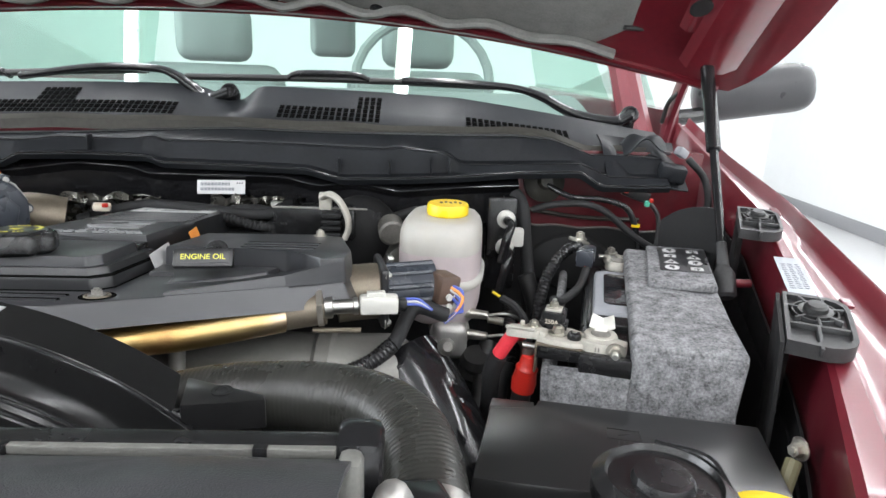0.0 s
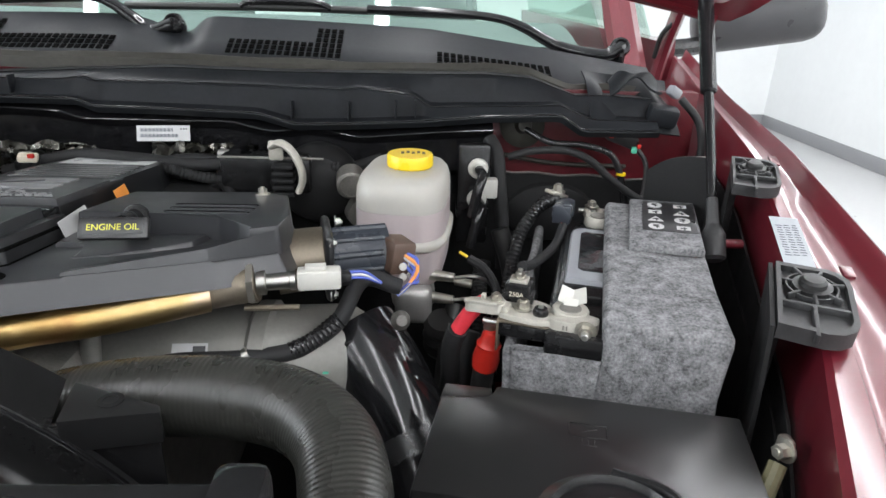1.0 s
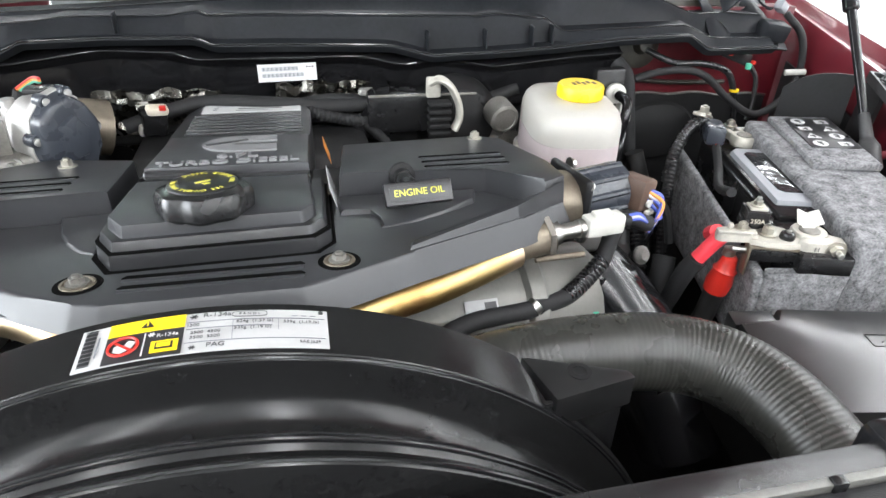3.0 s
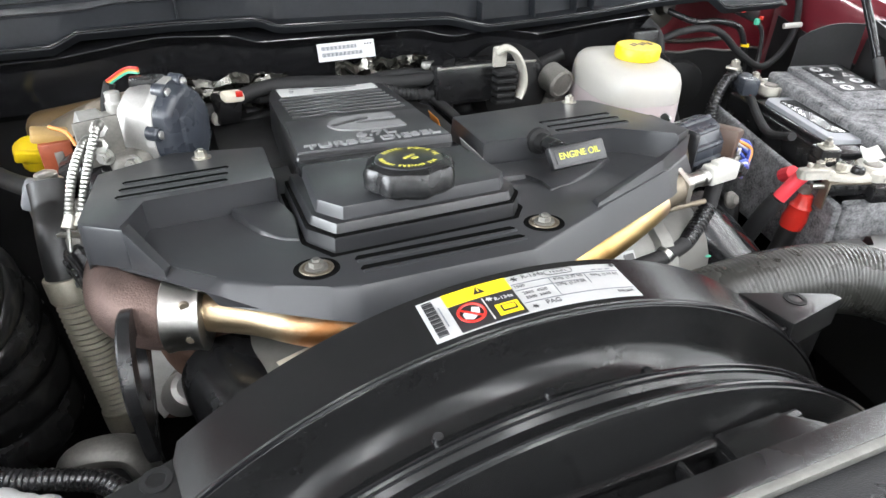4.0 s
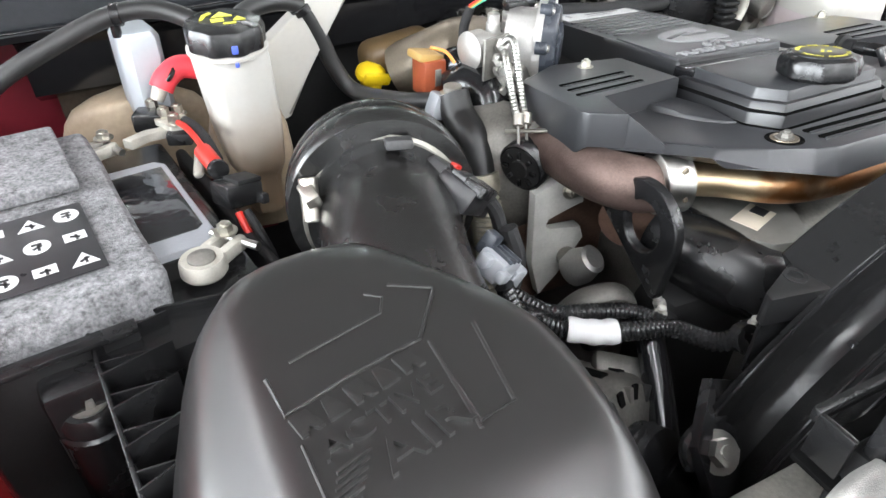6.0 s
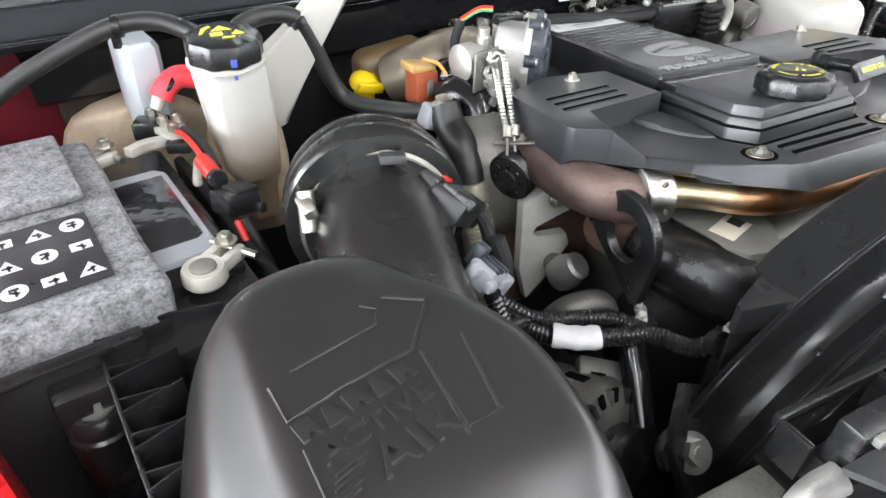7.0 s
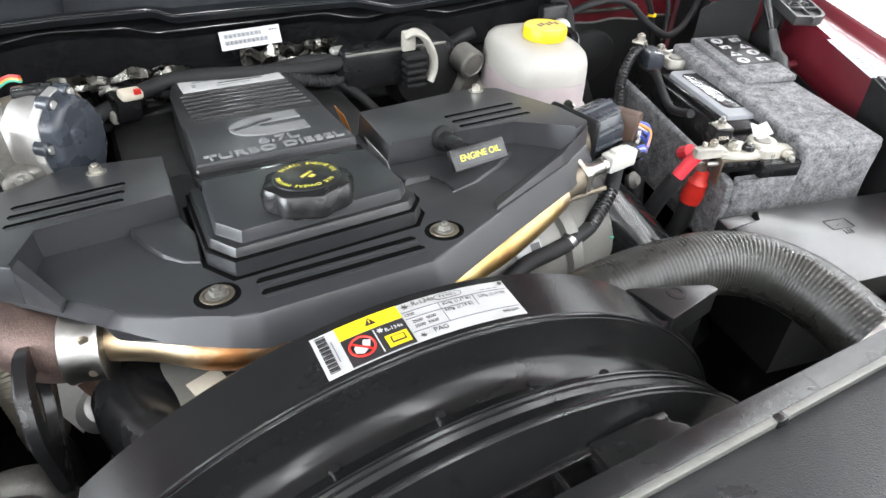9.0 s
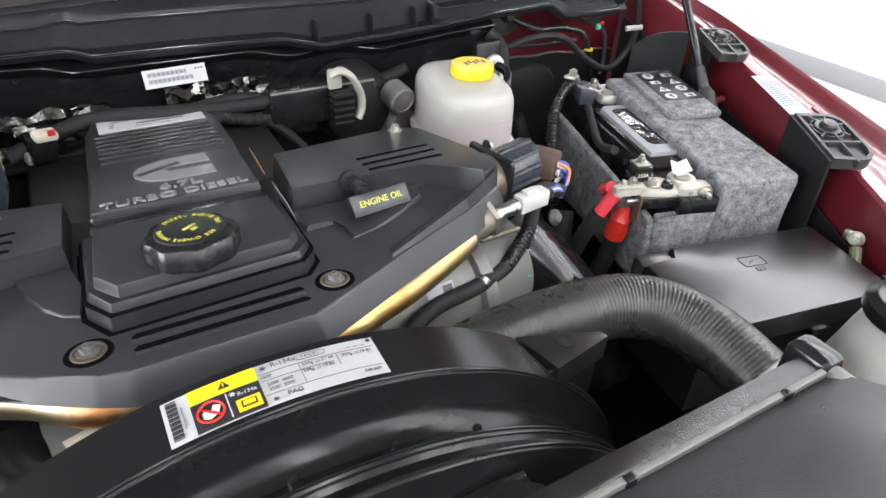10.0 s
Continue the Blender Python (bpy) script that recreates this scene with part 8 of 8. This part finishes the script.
part("drum", lathe(N(), pose(0.285, 0.985, 1.200, 90), [(0.055, -0.02), (0.062, 0.0), (0.062, 0.02), (0.05, 0.045), (0.03, 0.055)], 40), BLACK_MATT, sv)
part("block", box(N(), (0.215, 0.945, 1.225), (0.13, 0.045, 0.055), 0.006), BLACK, sv)
part("wedge", loft(N(), [[Vector(p) for p in ((0.12, 0.93, 1.19), (0.18, 0.93, 1.19), (0.18, 0.93, 1.262), (0.165, 0.93, 1.26))], [Vector(p) for p in ((0.12, 0.98, 1.19), (0.18, 0.98, 1.19), (0.18, 0.98, 1.262), (0.165, 0.98, 1.26))]]), BLACK_GLOSS, sv)
part("pale_bracket", tube(N(), [(0.232, 0.905, 1.272), (0.243, 0.90, 1.278), (0.258, 0.90, 1.268), (0.270, 0.90, 1.245), (0.272, 0.90, 1.225), (0.266, 0.90, 1.208)], 0.011, 12, 6, True, 0.45), CLAMP_METAL, sv, "off-white plastic bracket")
part("pale_bracket", box(N(), (0.236, 0.906, 1.266), (0.020, 0.008, 0.028), 0.003), CLAMP_METAL, sv)
part("can_ring", lathe(N(), pose(0.336, 0.935, 1.222, 100, 0, 8), [(0.016, 0.0), (0.021, 0.0), (0.021, 0.03), (0.017, 0.032), (0.016, 0.03)], 28), ALU_DARK, sv, "silver ringed canister")
part("can_core", lathe(N(), pose(0.336, 0.935, 1.222, 100, 0, 8), [(0.016, 0.001), (0.016, 0.026), (0.002, 0.026)], 20), BLACK, sv)
for k in range(5):
    part("plug_rib", box(N(), (0.245, 0.905, 1.244 - 0.010 * k), (0.030, 0.02, 0.006), 0.0015), BLACK_MATT, sv)
part("rail", box(N(), (0.225, 0.918, 1.252), (0.15, 0.004, 0.003), 0.001), ALU_DARK, sv)
part("can", lathe(N(), pose(0.345, 0.97, 1.17, 100, 0, 20), [(0.026, -0.02), (0.028, 0.02), (0.026, 0.035), (0.02, 0.037)], 24), ALU_DARK, sv)
rng = random.Random(5)
ln = thing("firewall_wiring", (0.1, 0.97, 1.2), "tangle of black taped looms along the firewall", "wiring loom")
for k in range(9):
    y, z = 0.965 + rng.uniform(-0.02, 0.025), 1.205 + rng.uniform(-0.03, 0.03)
    x0 = -0.22 + 0.03 * k
    pts = [(x0 + 0.09 * j, y + rng.uniform(-0.018, 0.012), z + rng.uniform(-0.016, 0.016)) for j in range(5)]
    part("taped_loom", (corrugated if k % 3 == 0 else tube)(N(), pts, rng.uniform(0.006, 0.011)), (TAPE, BLACK_MATT, TAPE)[k % 3], ln)
part("hose", tube(N(), [(0.10, 0.955, 1.222), (0.14, 0.94, 1.212), (0.165, 0.92, 1.196), (0.185, 0.90, 1.175)], 0.007, 14), BLACK_MATT, ln)
part("hose", tube(N(), [(0.02, 0.968, 1.222), (0.08, 0.960, 1.226), (0.12, 0.958, 1.222)], 0.008, 14), BLACK_MATT, ln)
for c, s, mt in (((-0.125, 0.935, 1.225), (0.030, 0.03, 0.032), BLACK), ((-0.116, 0.923, 1.243), (0.026, 0.018, 0.011), CREAM), ((-0.138, 0.93, 1.215), (0.012, 0.014, 0.016), CLAMP_METAL), ((0.155, 0.955, 1.248), (0.03, 0.012, 0.010), ALU)):
    part("plug", box(N(), c, s, 0.004, pose(0, 0, 0, 10, 5, 20)), mt, ln)
part("orange_tag", box(N(), (-0.108, 0.917, 1.247), (0.008, 0.006, 0.006), 0.001), RED, ln)
foil = N()
sheet(foil, lambda u, v: (-0.20 + 0.16 * u, 0.985 + 0.02 * noise.noise(Vector((u * 5, v * 5, 0))) - 0.02 * v, 1.17 + 0.085 * v + 0.012 * noise.noise(Vector((u * 6, v * 6, 3)))), 22, 14, 0.002)
part("foil_wrap", foil, FOIL, ln, "crumpled silver foil wrap", 20)
foil = N()
sheet(foil, lambda u, v: (0.03 + 0.16 * u, 0.995 + 0.015 * noise.noise(Vector((u * 9, v * 5, 7))), 1.222 + 0.03 * v + 0.012 * noise.noise(Vector((u * 9, v * 6, 5)))), 26, 6, 0.002)
part("foil_wrap", foil, FOIL, ln, "crumpled silver foil wrap", 20)
foil = N()
sheet(foil, lambda u, v: (-0.42 + 0.12 * u, 1.02 + 0.015 * noise.noise(Vector((u * 9, v * 5, 9))), 1.27 + 0.05 * v), 16, 6, 0.002)
part("foil_wrap", foil, FOIL, ln, "crumpled silver foil wrap", 20)

# fender corner: grommet, looms, plugs
cw = thing("corner_wiring", (0.7, 1.0, 1.18), "black looms and plugs in the red body corner", "wiring loom")
part("grommet", lathe(N(), pose(0.602, 1.045, 1.283, 80, 0, 0), [(0.036, 0), (0.036, 0.006), (0.028, 0.010), (0.014, 0.014), (0.010, 0.03)], 28), SEAL, cw, "grey rubber grommet")
part("loom", corrugated(N(), [(0.602, 1.02, 1.283), (0.64, 0.99, 1.268), (0.69, 0.985, 1.266), (0.735, 0.98, 1.252), (0.755, 0.975, 1.21), (0.762, 0.97, 1.17)], 0.0055, 0.005), BLACK, cw)
part("loom", tube(N(), [(0.575, 0.985, 1.245), (0.61, 0.98, 1.256), (0.66, 0.98, 1.258), (0.70, 0.98, 1.245), (0.742, 0.975, 1.212), (0.79, 0.965, 1.186), (0.84, 0.975, 1.20), (0.878, 0.99, 1.24), (0.872, 1.0, 1.30), (0.845, 1.02, 1.335)], 0.006, 12), TAPE, cw)
part("loom", tube(N(), [(0.545, 0.995, 1.27), (0.556, 0.975, 1.25), (0.562, 0.965, 1.20), (0.568, 0.955, 1.15), (0.57, 0.93, 1.08)], 0.011, 14), TAPE, cw)
part("loom", tube(N(), [(0.775, 0.985, 1.262), (0.790, 0.98, 1.24), (0.792, 0.975, 1.20), (0.785, 0.97, 1.175)], 0.004, 8), RUBBER, cw)
part("plug", box(N(), (0.750, 0.99, 1.277), (0.05, 0.018, 0.020), 0.004, pose(0, 0, 0, 0, 20, 0)), BLACK, cw)
part("plug_catch", box(N(), (0.768, 0.978, 1.262), (0.008, 0.006, 0.010), 0.001), GREEN, cw)
part("plug_catch", box(N(), (0.730, 0.978, 1.283), (0.008, 0.006, 0.006), 0.001), RED, cw)
part("plug_catch", box(N(), (0.774, 0.976, 1.268), (0.006, 0.006, 0.006), 0.001), RED, cw)
part("yellow_tie", lathe(N(), Matrix.Translation((0.752, 0.976, 1.222)), [(0.0075, 0), (0.0075, 0.004)], 12), YELLOW, cw)
part("white_stud", cyl(N(), (0.855, 0.995, 1.245), (0.885, 0.985, 1.248), 0.005, seg=12), WHITE, cw)
part("clip", box(N(), (0.832, 1.02, 1.345), (0.022, 0.016, 0.016), 0.004, pose(0, 0, 0, 0, 30, 20)), GREY_PLASTIC, cw)
part("body_seam", tube(N(), [(0.575, 1.04, 1.235), (0.66, 1.042, 1.222), (0.78, 1.045, 1.218)], 0.004, 8), SEAL, cw)
hp = thing("brake_hose_fittings", (0.527, 0.95, 1.15), "black hose fittings with white collars beside the reservoir", "hose fitting")
part("backing", box(N(), (0.52, 0.965, 1.19), (0.05, 0.02, 0.16), 0.006), BLACK, hp)
for z in (1.236, 1.188):
    part("white_collar", lathe(N(), pose(0.526, 0.948, z, 90, 0, -15), [(0.014, -0.004), (0.015, 0.0), (0.015, 0.006), (0.010, 0.008)], 20), WHITE, hp)
    part("collar_core", lathe(N(), pose(0.526, 0.942, z, 90, 0, -15), [(0.0085, 0), (0.0085, 0.006), (0.005, 0.007)], 16), STEEL, hp)
    part("hose", tube(N(), [(0.526, 0.940, z), (0.529, 0.915, z - 0.004), (0.522, 0.90, z - 0.02), (0.515, 0.90, z - 0.06)], 0.0075, 12), BLACK_GLOSS, hp)
part("connector", box(N(), (0.545, 0.95, 1.205), (0.022, 0.018, 0.03), 0.003), WHITE, hp)

# ---- exhaust gas valve motor ----
ev = thing("exhaust_valve_motor", (0.36, 0.67, 1.16), "blue-grey valve motor with a brown plug", "valve motor")
part("valve_body", tube(N(), [(0.285, 0.655, 1.205), (0.312, 0.661, 1.207), (0.335, 0.666, 1.208)], 0.034, 22, 4), BRONZE, ev, "stained brown casting")
part("flange", box(N(), (0.338, 0.667, 1.208), (0.010, 0.074, 0.074), 0.008, pose(0, 0, 0, 0, 0, 12), 3), COVER_DARK, ev)
part("motor", tube(N(), [(0.342, 0.668, 1.208), (0.375, 0.675, 1.209), (0.402, 0.681, 1.210)], 0.032, 24, 3), SLATE, ev)
for k in range(4):
    an = math.radians(-10 + 32 * k)
    part("motor_rib", tube(N(), [(0.344, 0.668 - 0.031 * math.cos(an), 1.208 + 0.031 * math.sin(an)), (0.400, 0.680 - 0.031 * math.cos(an), 1.210 + 0.031 * math.sin(an))], 0.004, 8, 0), SLATE, ev)
for dy, dz in ((-0.03, 0.028), (-0.032, -0.03), (0.02, 0.033)):
    part("flange_screw", hexbolt(N(), (0.344, 0.668 + dy, 1.208 + dz), (1, 0.2, 0), 0.005, 0.005), STEEL, ev)
part("brown_plug", box(N(), (0.413, 0.660, 1.216), (0.028, 0.036, 0.036), 0.004, pose(0, 0, 0, 0, 10, 30)), BROWN, ev)
for k in range(6):
    part("wire", tube(N(), [(0.424 - 0.004 * (k % 3), 0.648, 1.222 - 0.005 * (k // 3)), (0.436, 0.640 - 0.003 * (k % 2), 1.216 - 0.004 * k), (0.428, 0.630, 1.195), (0.415, 0.622, 1.185)], 0.0022, 6), (BLUE, ORANGE, PAPER, BLUE, BROWN, BLUE)[k], ev)
for dy, dz in ((0, 0), (0.012, 0), (0, -0.012), (0.012, -0.012)):
    part("terminal", lathe(N(), pose(0.420 + dy * 0.7, 0.641 + dy * 0.5, 1.210 + dz, 90, 0, 30), [(0.0042, 0), (0.0042, 0.003), (0.002, 0.003)], 12), WHITE, ev)
vl = thing("valve_wiring_loom", (0.36, 0.61, 1.09), "black taped loom crossing the grey casting", "wiring loom")
part("loom", tube(N(), [(0.418, 0.628, 1.192), (0.38, 0.622, 1.203), (0.357, 0.605, 1.165), (0.332, 0.592, 1.148), (0.309, 0.58, 1.141), (0.268, 0.565, 1.142), (0.235, 0.555, 1.146), (0.198, 0.548, 1.146), (0.16, 0.532, 1.136), (0.125, 0.50, 1.105), (0.105, 0.47, 1.04)], 0.0090, 14), TAPE, vl)
part("loom_rib", corrugated(N(), [(0.357, 0.605, 1.165), (0.332, 0.592, 1.148), (0.309, 0.58, 1.141)], 0.0098, 0.005), BLACK, vl)
part("tape_band", lathe(N(), Matrix.Translation((0.268, 0.565, 1.142)) @ Vector((0.033, 0.013, 0.02)).to_track_quat("Z", "Y").to_matrix().to_4x4(), [(0.0095, 0), (0.0095, 0.007)], 16), STEEL, vl)
for p in ((0.345, 0.575, 1.120), (0.28, 0.552, 1.098)):
    part("green_mark", box(N(), p, (0.006, 0.003, 0.002), 0.0006), GREEN, vl)
part("loom_tray", box(N(), (0.318, 0.598, 1.112), (0.12, 0.012, 0.012), 0.003, pose(0, 0, 0, 0, -22, 18)), BLACK, vl)
part("white_clip", lathe(N(), pose(0.418, 0.632, 1.150, 60, 30, 0), [(0.010, 0), (0.011, 0.004), (0.006, 0.010)], 14), GRIMY, vl)
bp = thing("charge_air_pipe", (0.42, 0.6, 1.0), "glossy black charge air pipe leaning beside the engine", "pipe")
part("pipe", tube(N(), [(0.365, 0.66, 1.115), (0.395, 0.628, 1.085), (0.430, 0.58, 1.03), (0.46, 0.53, 0.95)], 0.052, 30, 8), BLACK_GLOSS, bp)
part("pipe_band", tube(N(), [(0.425, 0.585, 1.035), (0.436, 0.57, 1.018)], 0.0535, 30, 2), BLACK, bp)
# steering shaft and hoses in the dark gap
gh = thing("lower_hoses", (0.5, 0.7, 0.95), "black hoses in the dark gap beside the engine", "hose")
for k, pts in enumerate(([(0.49, 0.80, 1.08), (0.48, 0.76, 1.04), (0.47, 0.70, 0.98), (0.46, 0.66, 0.9)], [(0.53, 0.86, 1.12), (0.52, 0.80, 1.06), (0.51, 0.74, 0.98)], [(0.50, 0.70, 1.10), (0.49, 0.68, 1.05), (0.50, 0.66, 0.95)], [(0.56, 0.92, 1.15), (0.58, 0.90, 1.08), (0.58, 0.86, 1.0)])):
    part("hose", (corrugated if k == 1 else tube)(N(), pts, 0.014), (RUBBER, BLACK, TAPE, RUBBER)[k], gh)
part("boot", lathe(N(), pose(0.472, 0.78, 1.055, 20), [(0.022, -0.04), (0.026, -0.03), (0.022, -0.02), (0.027, -0.01), (0.022, 0.0), (0.026, 0.01), (0.02, 0.02)], 20), RUBBER, gh)
part("wire", tube(N(), [(0.505, 0.80, 1.152), (0.525, 0.79, 1.142), (0.54, 0.775, 1.12), (0.545, 0.76, 1.08)], 0.006, 8), TAPE, gh)
part("yellow_wire", tube(N(), [(0.492, 0.803, 1.160), (0.503, 0.80, 1.154)], 0.002, 6, 2), YELLOW, gh)
part("sensor", cyl(N(), (0.488, 0.802, 1.118), (0.510, 0.796, 1.116), 0.006, seg=12), ZINC, gh)

# washer filler in front of the fuse box
wf = thing("washer_filler", (0.52, 0.27, 1.05), "cream washer filler neck with a yellow cap beside the radiator", "reservoir")
part("neck", loft(N(), [[Vector((cx + r * math.cos(a), cy + r * math.sin(a), z)) for a in (k * 2 * math.pi / 24 for k in range(24))] for cx, cy, r, z in ((0.545, 0.275, 0.06, 1.02), (0.542, 0.274, 0.056, 1.12), (0.540, 0.272, 0.042, 1.19), (0.540, 0.271, 0.036, 1.215))]), MILKY, wf, angle=60)
part("cap", lathe(N(), Matrix.Translation((0.615, 0.262, 1.190)), [(0.033, 0), (0.035, 0.004), (0.034, 0.014), (0.02, 0.02), (0.006, 0.021)], 28), YELLOW, wf, "bright yellow cap")
part("cap_neck", cyl(N(), (0.615, 0.262, 1.05), (0.615, 0.262, 1.192), 0.028, seg=20), MILKY, wf)
bc = part("black_cap", lathe(N(), Matrix.Translation((0.540, 0.271, 1.212)), [(0.042, 0), (0.044, 0.004), (0.044, 0.014), (0.036, 0.020), (0.034, 0.016), (0.02, 0.016), (0.018, 0.021), (0.004, 0.022)], 32), BLACK, wf, "black ribbed cap")
part("cap_tether", tube(N(), [(0.55, 0.313, 1.228), (0.578, 0.292, 1.230), (0.583, 0.26, 1.222)], 0.003, 8), BLACK, bc)
# fender-side stud and pipe
fs = thing("fender_stud", (0.70, 0.42, 1.12), "zinc nut and clip on the inner fender", "bolt")
part("nut", hexbolt(N(), (0.728, 0.418, 1.156), (-1, -0.3, 0.1), 0.0065, 0.008, 1.5), ZINC, fs)
part("clip", box(N(), (0.735, 0.43, 1.152), (0.010, 0.014, 0.014), 0.003), ZINC, fs)
part("lead", tube(N(), [(0.718, 0.41, 1.15), (0.70, 0.39, 1.12), (0.69, 0.37, 1.07), (0.69, 0.36, 1.02)], 0.007, 10), shader("olive_sleeve", (0.12, 0.11, 0.06), 0.6), fs)
# hood latch parts at the front rail
ht = thing("hood_latch", (0.36, 0.24, 1.17), "worn grey and black hood latch parts at the front rail", "latch")
part("latch_body", box(N(), (0.385, 0.255, 1.21), (0.05, 0.05, 0.03), 0.008, pose(0, 0, 0, 0, 10, 20), 3), BLACK_GLOSS, ht)
part("latch_arm", tube(N(), [(0.368, 0.225, 1.235), (0.372, 0.24, 1.238), (0.375, 0.252, 1.225)], 0.010, 12), ALU, ht)
